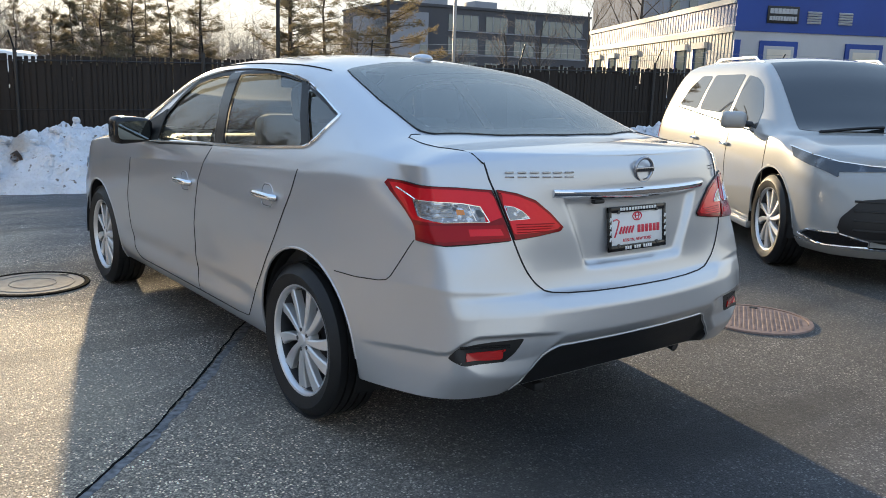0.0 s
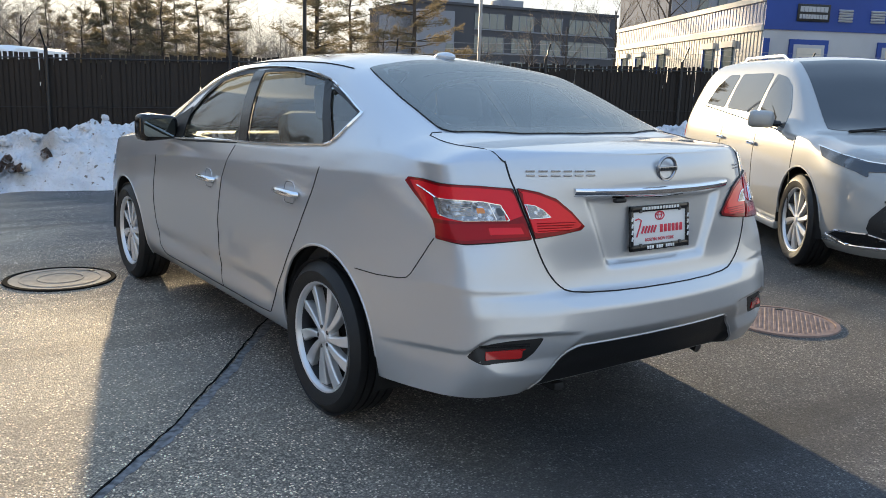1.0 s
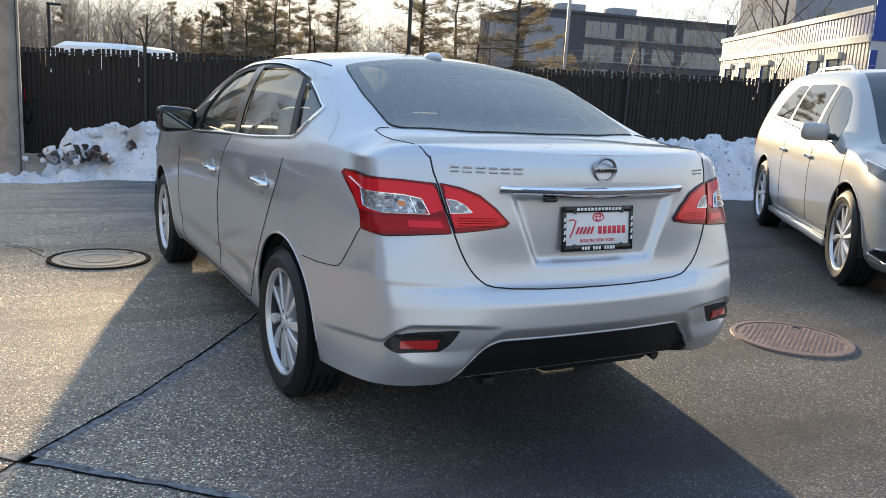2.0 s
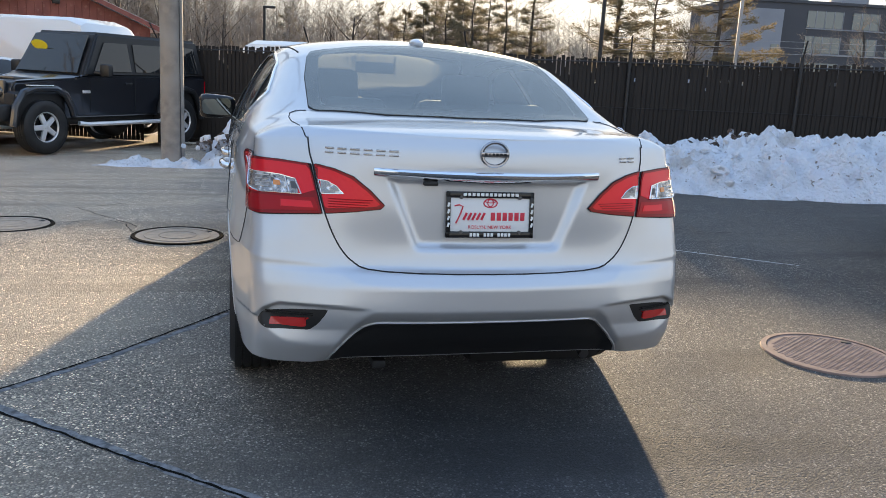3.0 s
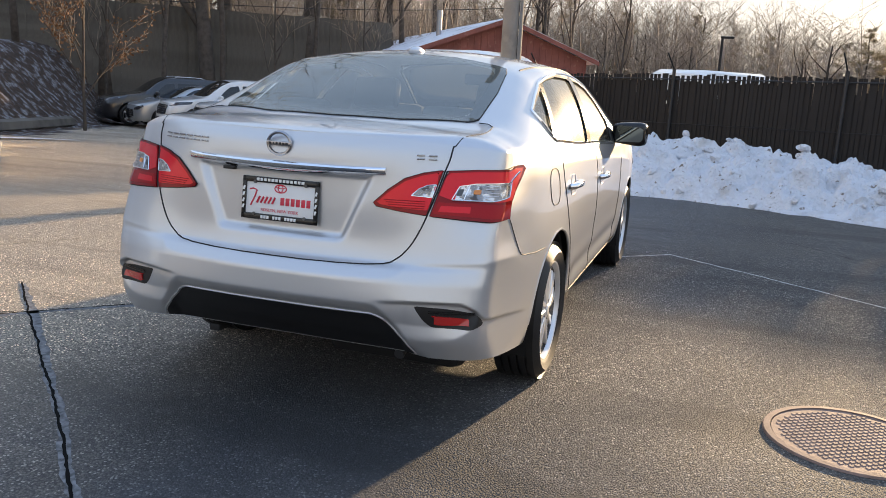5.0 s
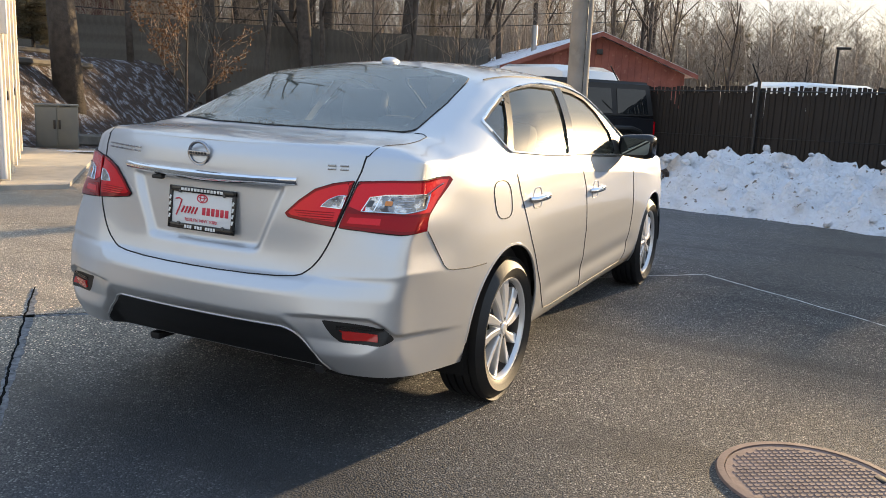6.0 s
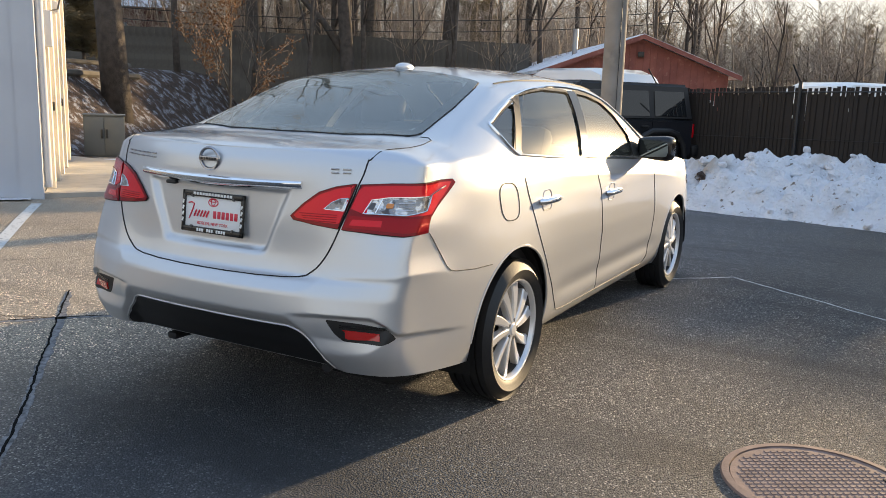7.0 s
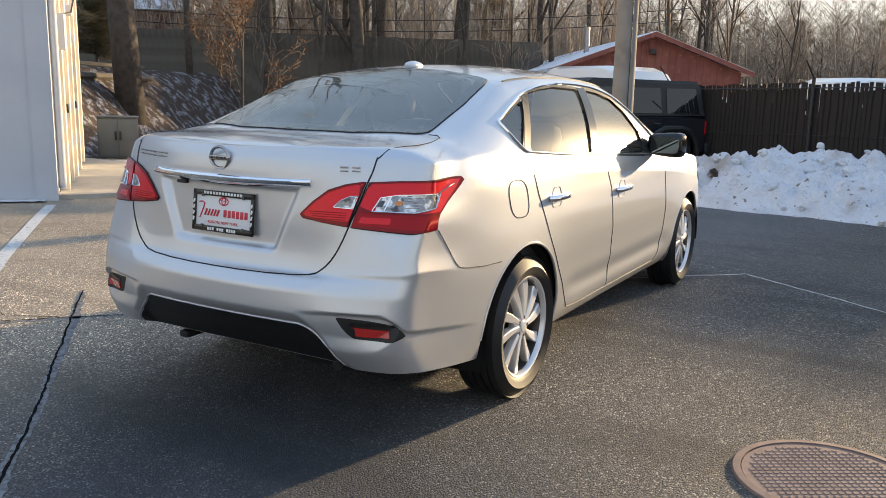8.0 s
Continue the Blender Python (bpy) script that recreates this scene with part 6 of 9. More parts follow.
    while len(faces) < 1500 * 12 and tries < 20000:
        tries += 1
        x, y = rnd.uniform(-0.60, 0.60), rnd.uniform(1.56, 2.30)
        clump = math.sin(x * 9 + 1.0) * math.sin(y * 11 + 2.0) + 0.6 * math.sin(x * 23 + y * 17)
        if not inside(wfull, x, y) or rnd.random() > 0.35 + 0.55 * clump:
            continue
        z = float(zc(y)) - (float(zc(y)) - float(zr_of(y))) * (abs(x) / float(xr_of(y))) ** 2
        slope = math.atan2(float(zc(y + 0.02) - zc(y - 0.02)), 0.04)
        r = rnd.choice((0.003, 0.0045, 0.006, 0.008))
        m = pose(x, y, z + 0.003, math.degrees(slope), 0, 0)
        b = len(verts)
        for q, h in cap[:2]:
            verts += [m @ Vector((q * r * math.cos(k * math.pi / 3), 1.25 * q * r * math.sin(k * math.pi / 3), h * r)) for k in range(6)]
        verts.append(m @ Vector((0, 0, cap[2][1] * r)))
        for k in range(6):
            j = (k + 1) % 6
            faces += [(b + k, b + j, b + 6 + j, b + 6 + k), (b + 6 + k, b + 6 + j, b + 12)]
    tagged(mesh_of("water_beads", verts, faces, BEADS, car, "melt water beads catching the sun"), "melt water beads catching the sun", kind="stuff")

    # seams between the panels
    def seam(points, fn, mirror=True, radius=0.0023):
        line = [Vector(fn(*p)[0]) + Vector(fn(*p)[1]) * 0.0003 for p in points]
        for sx in (1, -1) if mirror else (1,):
            tube("panel_seam", [(sx * p.x, p.y, p.z) for p in line], radius, GAP_BLACK, car, "", 5)

    seam(dense(rounded([(0.010, 1.072), (0.016, 0.985), (0.045, 0.91), (0.17, 0.70), (0.37, 0.45), (0.455, 0.335), (0.485, 0.300), (0.60, 0.292), (1.96, 0.290), (2.05, 0.34), (2.09, 0.62), (1.98, 0.86), (1.93, 0.975)], 0.3, 4, False)[6:-6], 0.03, False), sh.side)
    seam(dense([(0.86, 1.015), (0.97, 0.85), (1.045, 0.63), (1.07, 0.40), (1.065, 0.292)], 0.03, False), sh.side, radius=0.0022)
    seam(dense([(-0.29, 0.658), (-0.42, 0.660), (-0.54, 0.671), (-0.578, 0.680), (-0.600, 0.698), (-0.632, 0.745), (-0.675, 0.805), (-0.698, 0.833)], 0.025, False), sh.side, radius=0.002)
    fuel = rounded([(-0.235, 0.975), (-0.065, 0.972), (-0.035, 0.815), (-0.195, 0.818)], 0.42)
    seam(dense(fuel + fuel[:1], 0.02, False), sh.side, False, 0.0022)
    flank_of = lambda x, z: sh.fn1(sh.s_at_x(x, z), z)
    lid_line = [(float(lid_edge(z)), z) for z in np.linspace(1.088, 0.70, 24)]
    lid_line += [(0.468, 0.686), (0.448, 0.672), (0.42, 0.664), (0.36, 0.659), (0.25, 0.656), (0.12, 0.655), (0.0, 0.655)]
    seam(lid_line, flank_of, radius=0.0030)
    up = [(0.622, -0.80), (0.640, -0.72), (0.655, -0.60), (0.660, -0.50), (0.652, -0.43), (0.625, -0.405), (0.590, -0.415)]
    first = Vector(flank_of(0.615, 1.085)[0])
    line = [first] + [Vector(sh.over(*p)[0]) for p in dense(up, 0.03, False)]
    for sx in (1, -1):
        tube("panel_seam", [(sx * p.x, p.y, p.z) for p in line], 0.0024, GAP_BLACK, car, "", 5)

    # tail lamps: one half on the quarter, one on the lid
    S = lambda x, z: (sh.s_at_x(x, z), z)
    Y = lambda y, z: (sh.s_at_y(y, z), z)
    outer = [S(0.572, 0.844), S(0.607, 1.000), S(0.70, 1.006), Y(-0.68, 1.010), Y(-0.60, 1.014), Y(-0.536, 1.014), Y(-0.530, 1.002), Y(-0.56, 0.980), Y(-0.63, 0.935), Y(-0.695, 0.886), Y(-0.712, 0.836), S(0.77, 0.829), S(0.70, 0.834)]
    clear = [S(0.634, 0.900), S(0.652, 0.948), S(0.70, 0.957), Y(-0.735, 0.962), Y(-0.680, 0.964), Y(-0.715, 0.912), S(0.762, 0.896)]
    lamps = patch("tail_lamp", sh.fn1, dense(outer, 0.06), (0.09, 0.012), 0.010, 0.02, RED_RIM, car, "glossy red tail lamp lens", True)

    def on_lamp(poly, lift):
        return [Vector(sh.fn1(*p)[0]) + Vector(sh.fn1(*p)[1]) * lift for p in poly]

    def both(name, poly, step, lift, depth, mat, hosts, label=""):
        made = patch(name, sh.fn1, dense(poly, 0.06), step, lift, depth, mat, hosts[0], label, True)
        made[1].parent = hosts[1]

    def line_both(name, pts, r, mat, hosts, closed=False):
        for sx, host in ((1, hosts[0]), (-1, hosts[1])):
            tube(name, [(sx * p.x, p.y, p.z) for p in pts], r, mat, host, "", 5, closed)

    upper = [S(0.592, 0.916), S(0.610, 0.993), S(0.70, 0.999), Y(-0.68, 1.003), Y(-0.60, 1.007), Y(-0.552, 1.006), Y(-0.578, 0.982), Y(-0.64, 0.938), Y(-0.69, 0.898), S(0.765, 0.894), S(0.64, 0.898)]
    both("upper_lens", upper, (0.09, 0.010), 0.0115, 0.004, RED_LENS, lamps)
    lower = [S(0.580, 0.852), S(0.588, 0.893), S(0.64, 0.890), S(0.765, 0.887), Y(-0.705, 0.885), Y(-0.722, 0.845), S(0.77, 0.838)]
    both("lower_lens", lower, (0.09, 0.010), 0.0115, 0.004, RED_RIB, lamps)
    glow = [S(0.597, 0.860), S(0.602, 0.880), S(0.70, 0.878), S(0.70, 0.857)]
    both("lens_facet", glow, (0.05, 0.010), 0.0128, 0.002, RED_LENS, lamps)
    both("reversing_lamp", clear, (0.08, 0.008), 0.0132, 0.005, CLEAR_LENS, lamps, "clear silver reversing lamp")
    line_both("lamp_bezel", on_lamp(dense(clear, 0.03), 0.0145), 0.0022, CHROME, lamps, True)
    tail = dense([Y(-0.690, 0.964), Y(-0.64, 0.978), Y(-0.59, 0.992)], 0.02, False)
    line_both("lamp_bezel", on_lamp(tail, 0.0138), 0.003, CHROME, lamps)
    line_both("lamp_bezel", on_lamp(dense([S(0.672, 0.903), S(0.684, 0.952)], 0.02, False), 0.0150), 0.0026, CHROME, lamps)
    for z in (0.914, 0.926, 0.938, 0.950):
        line_both("lamp_rib", on_lamp([S(x, z) for x in np.linspace(0.735, 0.775, 6)], 0.0150), 0.0013, ALLOY, lamps)
    bulb = [S(0.700, 0.921), S(0.700, 0.937), S(0.722, 0.937), S(0.722, 0.921)]
    both("lamp_bulb", rounded(bulb, 0.4), (0.02, 0.004), 0.0150, 0.004, AMBER, lamps)
    bulb = [S(0.645, 0.916), S(0.652, 0.938), S(0.668, 0.938), S(0.664, 0.914)]
    both("lamp_bulb", rounded(bulb, 0.4), (0.02, 0.004), 0.0150, 0.004, ALLOY_DARK, lamps)
    line_both("lamp_seal", on_lamp(dense(outer, 0.03), 0.003), 0.0030, GAP_BLACK, lamps, True)
    inner_poly = [S(0.560, 0.846), S(0.594, 1.002), S(0.53, 0.990), S(0.47, 0.968), S(0.415, 0.925), S(0.368, 0.878), S(0.380, 0.866), S(0.46, 0.855)]
    inner_lens = [S(0.561, 0.862), S(0.589, 0.995), S(0.53, 0.982), S(0.474, 0.960), S(0.422, 0.920), S(0.382, 0.882), S(0.39, 0.874), S(0.46, 0.866)]
    inner_clear = [S(0.580, 0.952), S(0.550, 0.948), S(0.523, 0.934), S(0.500, 0.910), S(0.571, 0.906)]
    lid_lamps = patch("lid_lamp", sh.fn1, dense(inner_poly, 0.06), (0.06, 0.010), 0.009, 0.02, RED_RIM, car, "glossy red lamp on the boot lid", True)
    both("lid_lens", inner_lens, (0.06, 0.010), 0.0105, 0.004, RED_LENS, lid_lamps)
    both("lamp_window", inner_clear, (0.05, 0.008), 0.0120, 0.004, CLEAR_LENS, lid_lamps)
    line_both("lamp_bezel", on_lamp(dense(inner_clear, 0.03), 0.0125), 0.0015, CHROME, lid_lamps, True)
    for z in (0.868, 0.876, 0.884, 0.892):
        line_both("lamp_rib", on_lamp([S(x, z) for x in np.linspace(0.43 - (z - 0.868), 0.55, 8)], 0.0115), 0.0016, RED_RIB, lid_lamps)
    line_both("lamp_seal", on_lamp(dense(inner_poly, 0.03), 0.003), 0.0030, GAP_BLACK, lid_lamps, True)

    # bumper: pockets with reflectors, dark lower valance with a bright crease
    pocket = [S(0.548, 0.529), S(0.66, 0.524), S(0.765, 0.505), S(0.778, 0.470), S(0.745, 0.449), S(0.61, 0.452), S(0.582, 0.476)]
    pk = patch("lamp_pocket", sh.fn1, dense(rounded(pocket, 0.25), 0.05), (0.06, 0.008), 0.001, 0.008, BLACK_PLASTIC, car, "black pocket in the bumper", True)
    red = [S(0.612, 0.497), S(0.735, 0.490), S(0.745, 0.464), S(0.622, 0.464)]
    made = patch("reflector", sh.fn1, dense(red, 0.05), (0.06, 0.008), 0.006, 0.008, REFLECTOR, pk[0], "red reflector", True)
    made[1].parent = pk[1]
    for z in (0.505, 0.512):
        slat = [Vector(sh.fn1(sh.s_at_x(x, z), z)[0]) + Vector(sh.fn1(sh.s_at_x(x, z), z)[1]) * 0.004 for x in np.linspace(0.60, 0.755, 8)]
        for sx, host in ((1, pk[0]), (-1, pk[1])):
            tube("pocket_slat", [(sx * p.x, p.y, p.z) for p in slat], 0.002, GLOSS_BLACK, host, "", 4)
    val = [(0, 0.482), (0.385, 0.479), (0.423, 0.465), (0.485, 0.405), (0.525, 0.355), (0.535, 0.328), (0.0, 0.328)]
    half = [S(x, z) for x, z in val]
    whole = half + [(-s, z) for s, z in half[-2:0:-1]]

    def fn_both(s, z):
        p, n = sh.fn1(abs(s), z)
        return (p, n) if s >= 0 else (p * [-1, 1, 1], n * [-1, 1, 1])

    patch("lower_valance", fn_both, dense(whole, 0.06), (0.06, 0.012), 0.003, 0.03, BLACK_PLASTIC, car, "textured black lower bumper valance")
    lip = [S(x, z) for x, z in [(0, 0.486), (0.388, 0.483), (0.428, 0.468), (0.490, 0.407), (0.530, 0.357), (0.545, 0.330)]]
    edge = [Vector(sh.fn1(*p)[0]) + Vector(sh.fn1(*p)[1]) * 0.001 for p in dense(lip, 0.06, False)]
    tube("bumper_crease", [(-p.x, p.y, p.z) for p in edge[:0:-1]] + list(edge), 0.0032, SILVER, car, "", 6)

    # bright bar over the plate, badges, plate
    verts, faces = [], []
    xs = np.linspace(-0.405, 0.405, 41)
    for x in xs:
        u = abs(x) / 0.405
        base = np.array(flank_of(abs(x), 0.985)[0])
        h = 0.021 - 0.005 * u
        zc0 = 0.985 - 0.006 * (1 - u * u) + 0.003
        out = 0.020 * (1 - 0.5 * u**6)
        prof = [(0.002, h), (-out * 0.75, h * 0.90), (-out * 1.1, h * 0.50), (-out * 1.02, h * 0.10), (-out * 0.55, -h * 0.55), (0.004, -h)]
        for dy, dz in prof:
            verts.append((x, base[1] + dy, zc0 + dz))
    for i in range(len(xs) - 1):
        for k in range(5):
            a = i * 6 + k
            faces.append((a, a + 1, a + 7, a + 6))
    faces += [tuple(range(6)), tuple(range(len(verts) - 6, len(verts)))[::-1]]
    mesh_of("garnish_bar", verts, faces, CHROME, car, "polished chrome bar over the number plate", sharp=50)
    y0 = float(flank_of(0.0, 0.95)[0][1])
    part("lid_switch", box_bm((-0.215, y0 - 0.008, 0.957), (0.05, 0.02, 0.014), bevel=0.004), BLACK_PLASTIC, car)

    ye = float(flank_of(0.0, 1.062)[0][1])
    badge = new("badge")
    badge.parent = car
    ringv = [(0.046 * math.cos(a), ye - 0.006, 1.062 + 0.040 * math.sin(a)) for a in np.linspace(0, 2 * math.pi, 33)[:-1]]
    tube("badge_ring", ringv, 0.0062, BADGE_CHROME, badge, "", 8, True)
    part("badge_bar", box_bm((0, ye - 0.009, 1.062), (0.100, 0.010, 0.017), bevel=0.003), BADGE_CHROME, badge)
    for k, w in enumerate((0.012, 0.004, 0.010, 0.010, 0.012, 0.012)):
        part("badge_mark", box_bm((-0.034 + 0.0136 * k, ye - 0.0145, 1.062), (w * 0.8, 0.002, 0.008), bevel=0.0005), BLACK_PLASTIC, badge)

    def script(marks, x0, z0, size):
        """Raised chrome lettering shown as plain strokes of its size."""
        holder = new("lettering")
        holder.parent = car
        x = x0
        for w in marks:
            xm = x + w / 2
            p = Vector(flank_of(abs(xm), z0)[0])
            a, b = Vector(flank_of(abs(x), z0)[0]), Vector(flank_of(abs(x + w), z0)[0])
            if xm < 0:
                p.x = -p.x
                ang = math.degrees(math.atan2(b.y - a.y, w))
            else:
                ang = math.degrees(math.atan2(b.y - a.y, w))
            bm = bmesh.new()
            for dz in (-0.25, 0.25):
                add_box(bm, (0, 0, dz * size), (w * 0.88, 0.006, size * 0.20), bevel=0.001)
            ob = part("letter_stroke", bm, BADGE_CHROME, holder)
            ob.matrix_local = pose(p.x, p.y - 0.003, p.z, -8, 0, ang)
            x += w * 1.18
        return holder

    script([0.034, 0.034, 0.037, 0.034, 0.036, 0.038], -0.565, 1.052, 0.029)
    script([0.034, 0.034], 0.500, 1.046, 0.026)

    tilt = -6.0
    yp = float(flank_of(0.0, 0.853)[0][1]) - 0.010
    plate = new("number_plate")
    plate.parent = car
    plate.matrix_local = pose(0, yp, 0.853, tilt, 0, 0)
    bm = bmesh.new()
    for c, s in (((0, 0, 0.0685), (0.316, 0.010, 0.022)), ((0, 0, -0.0685), (0.316, 0.010, 0.022)), ((-0.150, 0, 0), (0.016, 0.010, 0.159)), ((0.150, 0, 0), (0.016, 0.010, 0.159))):
        add_box(bm, c, s, bevel=0.003)
    part("plate_frame", bm, GLOSS_BLACK, plate, "black plate surround with white markings")
    part("plate_sheet", box_bm((0, 0.003, 0), (0.302, 0.003, 0.150), bevel=0.001), PLATE_WHITE, plate, "white dealer plate")

    def bar(c, s, mat, nm="plate_mark", rot=(0, 0, 0)):
        part(nm, box_bm((c[0], c[1], c[2]), (s[0], 0.002, s[1]), rot, 0.0006), mat, plate)

    for k in range(13):
        bar((-0.093 + 0.0155 * k, -0.0055, 0.0690), (0.0105 if k % 4 else 0.012, 0.0105), PLATE_WHITE)
    for k in range(12):
        if k not in (3, 7):
            bar((-0.069 + 0.0125 * k, -0.0055, -0.0690), (0.009, 0.0115), PLATE_WHITE)
    for sx in (-1, 1):
        for k in range(4):
            bar((sx * 0.150, -0.0055, -0.035 + 0.023 * k), (0.0075, 0.015), PLATE_WHITE, rot=(0, 18, 0))
    oval = [(0.024 * math.cos(a), 0.0005, 0.040 + 0.0145 * math.sin(a)) for a in np.linspace(0, 2 * math.pi, 25)[:-1]]
    tube("plate_emblem", oval, 0.0022, PLATE_RED, plate, "", 5, True)
    oval = [(0.010 * math.cos(a), 0.0005, 0.041 + 0.0125 * math.sin(a)) for a in np.linspace(0, 2 * math.pi, 21)[:-1]]
    tube("plate_emblem", oval, 0.0018, PLATE_RED, plate, "", 5, True)
    oval = [(0.019 * math.cos(a), 0.0005, 0.047 + 0.0055 * math.sin(a)) for a in np.linspace(0, 2 * math.pi, 21)[:-1]]
    tube("plate_emblem", oval, 0.0016, PLATE_RED, plate, "", 5, True)
    swash = [(-0.128, 0.0005, 0.030), (-0.112, 0.0005, 0.034), (-0.098, 0.0005, 0.028), (-0.106, 0.0005, 0.004), (-0.122, 0.0005, -0.030)]
    tube("plate_script", swash, 0.0028, PLATE_RED, plate, "", 5)
    for k in range(5):
        x = -0.096 + 0.016 * k
        tube("plate_script", [(x, 0.0005, -0.018), (x + 0.012, 0.0005, 0.006)], 0.0042, PLATE_RED, plate, "", 5)
    for k in range(6):
        x = 0.010 + 0.0215 * k
        bar((x, 0.0008, -0.006), (0.0155, 0.028), PLATE_RED)
    cu = bpy.data.curves.new("plate_text", "FONT")
    cu.body, cu.size, cu.extrude, cu.align_x = "ROSLYN, NEW YORK", 0.0165, 0.0006, "CENTER"
    words = new("plate_text", cu)
    words.parent = plate
    words.matrix_local = pose(0, 0.0005, -0.048, 90, 0, 0)
    cu.materials.append(PLATE_RED)
    for sx in (-1, 1):
        for z in (0.060, -0.060):
            lathe("plate_screw", [(0.0003, 0.006), (0.006, 0.006), (0.007, 0.0)], 10, ALLOY_DARK, plate, pose(sx * 0.105, -0.001, z, 0, 0, -90))

    # handles, mirrors, fin, exhaust
    for sx in (1, -1):
        for y, z in ((0.250, 0.870), (1.150, 0.832)):
            p, n = sh.side(y, z)
            handle = new("door_handle")
            handle.parent = car
            grip = [(-0.085, 0.0, -0.004), (-0.078, 0.020, -0.001), (-0.04, 0.030, 0.002), (0.0, 0.033, 0.003), (0.045, 0.031, 0.003), (0.085, 0.022, 0.001), (0.098, 0.002, 0.0)]
            pts = [(sx * (p[0] + gx), p[1] + gy, p[2] + gz) for gy, gx, gz in grip]
            v, f = tube_data(pts, 0.014, 10)
            mesh_of("grip", [(a, b, p[2] + (c - p[2]) * 1.05) for a, b, c in v], f, CHROME, handle, "chrome pull handle")
            cup = rounded([(y - 0.055, z - 0.046), (y + 0.035, z - 0.046), (y + 0.05, z + 0.0), (y + 0.03, z + 0.046), (y - 0.04, z + 0.046), (y - 0.065, z)], 0.4)
            rim = [Vector(sh.side(a, b)[0]) + Vector(sh.side(a, b)[1]) * 0.0005 for a, b in dense(cup, 0.02)]
            tube("handle_cup_edge", [(sx * q.x, q.y, q.z) for q in rim], 0.002, SILVER, handle, "", 5, True)
            hub = Vector(sh.side(y - 0.008, z)[0]) + Vector(sh.side(y - 0.008, z)[1]) * -0.004
            bowl = [Vector((sx * q.x, q.y, q.z)) for q in rim] + [Vector((sx * (hub.x + (q.x - hub.x) * 0.5), hub.y + (q.y - hub.y) * 0.5, hub.z + (q.z - hub.z) * 0.5)) for q in rim] + [Vector((sx * hub.x, hub.y, hub.z))]
            k = len(rim)
            fc = [(i, (i + 1) % k, k + (i + 1) % k, k + i) for i in range(k)] + [(k + i, k + (i + 1) % k, 2 * k) for i in range(k)]
            # silver door, but grey here: the hollow's shade is put into the colour
            mesh_of("handle_cup", bowl, fc, GREY_CAR, handle, "shaded hollow behind the handle")
        # mirror
        mir = new("door_mirror")
        mir.parent = car
        bm = bmesh.new()
        bmesh.ops.create_cube(bm, size=1.0, matrix=Matrix.Diagonal((0.215, 0.125, 0.140, 1)))
        bmesh.ops.subdivide_edges(bm, edges=bm.edges[:], cuts=5, use_grid_fill=True)
        for v in bm.verts:
            q = Vector((v.co.x / 0.1075, v.co.y / 0.0625, v.co.z / 0.07))
            k = (abs(q.x) ** 5 + abs(q.y) ** 5 + abs(q.z) ** 5) ** (1 / 5)
            v.co = Vector((q.x * 0.1075, q.y * 0.0625, q.z * 0.07)) * (max(abs(q.x), abs(q.y), abs(q.z)) / k)
            if v.co.y > 0:
                v.co.y *= 1.25 - 0.4 * v.co.x * sx / 0.1
            v.co.z *= 1 + 0.10 * sx * v.co.x / 0.1
        ob = part("mirror_housing", bm, GLOSS_BLACK, mir, "gloss black mirror housing", sharp=60)
        ob.matrix_local = pose(sx * 0.955, 1.73, 1.047, 0, 0, -sx * 8)
        rim = rounded([(-0.090, -0.052), (0.086, -0.046), (0.090, 0.040), (-0.080, 0.055)] if sx > 0 else [(-0.086, -0.046), (0.090, -0.052), (0.080, 0.055), (-0.090, 0.040)], 0.28)
        k = len(rim)
        verts = [(a, 0.0, b) for a, b in rim] + [(a, 0.004, b) for a, b in rim]
        faces = [tuple(range(k)), tuple(range(2 * k - 1, k - 1, -1))] + [(i, i + k, (i + 1) % k + k, (i + 1) % k) for i in range(k)]
        ob = mesh_of("mirror_glass", verts, faces, material("mirror_silver", (0.22, 0.25, 0.25), 0.03, 1.0) if sx == 1 else bpy.data.materials["mirror_silver"], mir, sharp=30)
        ob.matrix_local = pose(sx * 0.955, 1.6605, 1.047, 5, 0, -sx * 8)
        tube("mirror_arm", [(sx * 0.80, 1.79, 1.000), (sx * 0.84, 1.77, 1.005), (sx * 0.875, 1.75, 1.020)], 0.026, BLACK_PLASTIC, mir, "", 8)
    fin = bmesh.new()
    bmesh.ops.create_uvsphere(fin, u_segments=16, v_segments=10, radius=1.0, matrix=pose(0, 0.40, 1.452) @ Matrix.Diagonal((0.034, 0.075, 0.024, 1)))
    part("roof_aerial", fin, SILVER, car, "silver shark-fin aerial", sharp=None)
    for sx in (1, -1):
        line = [Vector(sh.over(float(xr_of(y)) - 0.03, y)[0]) + Vector((0, 0, 0.0005)) for y in np.linspace(0.25, 1.45, 24)]
        tube("roof_ditch", [(sx * p.x, p.y, p.z) for p in line], 0.004, GAP_BLACK, car, "", 5)
    v, f = tube_data([(0.45, -0.60, 0.31), (0.45, -0.78, 0.305), (0.452, -0.83, 0.292)], 0.020, 14)
    mesh_of("exhaust_pipe", v, f, ALLOY_DARK, car, "dull steel exhaust tip")
    # tow eye and floor, with unseen engine and bulkhead boxes added to block sunlight
    part("engine_sun_block", box_bm((0, 2.80, 0.48), (0.96, 0.92, 0.46), bevel=0.05), GAP_BLACK, car)
    part("bulkhead_sun_block", box_bm((0, 2.16, 0.62), (1.40, 0.06, 0.66), bevel=0.02), GAP_BLACK, car)
    part("floor_pan", box_bm((0, 1.55, 0.245), (1.36, 3.3, 0.05), bevel=0.02), GAP_BLACK, car)
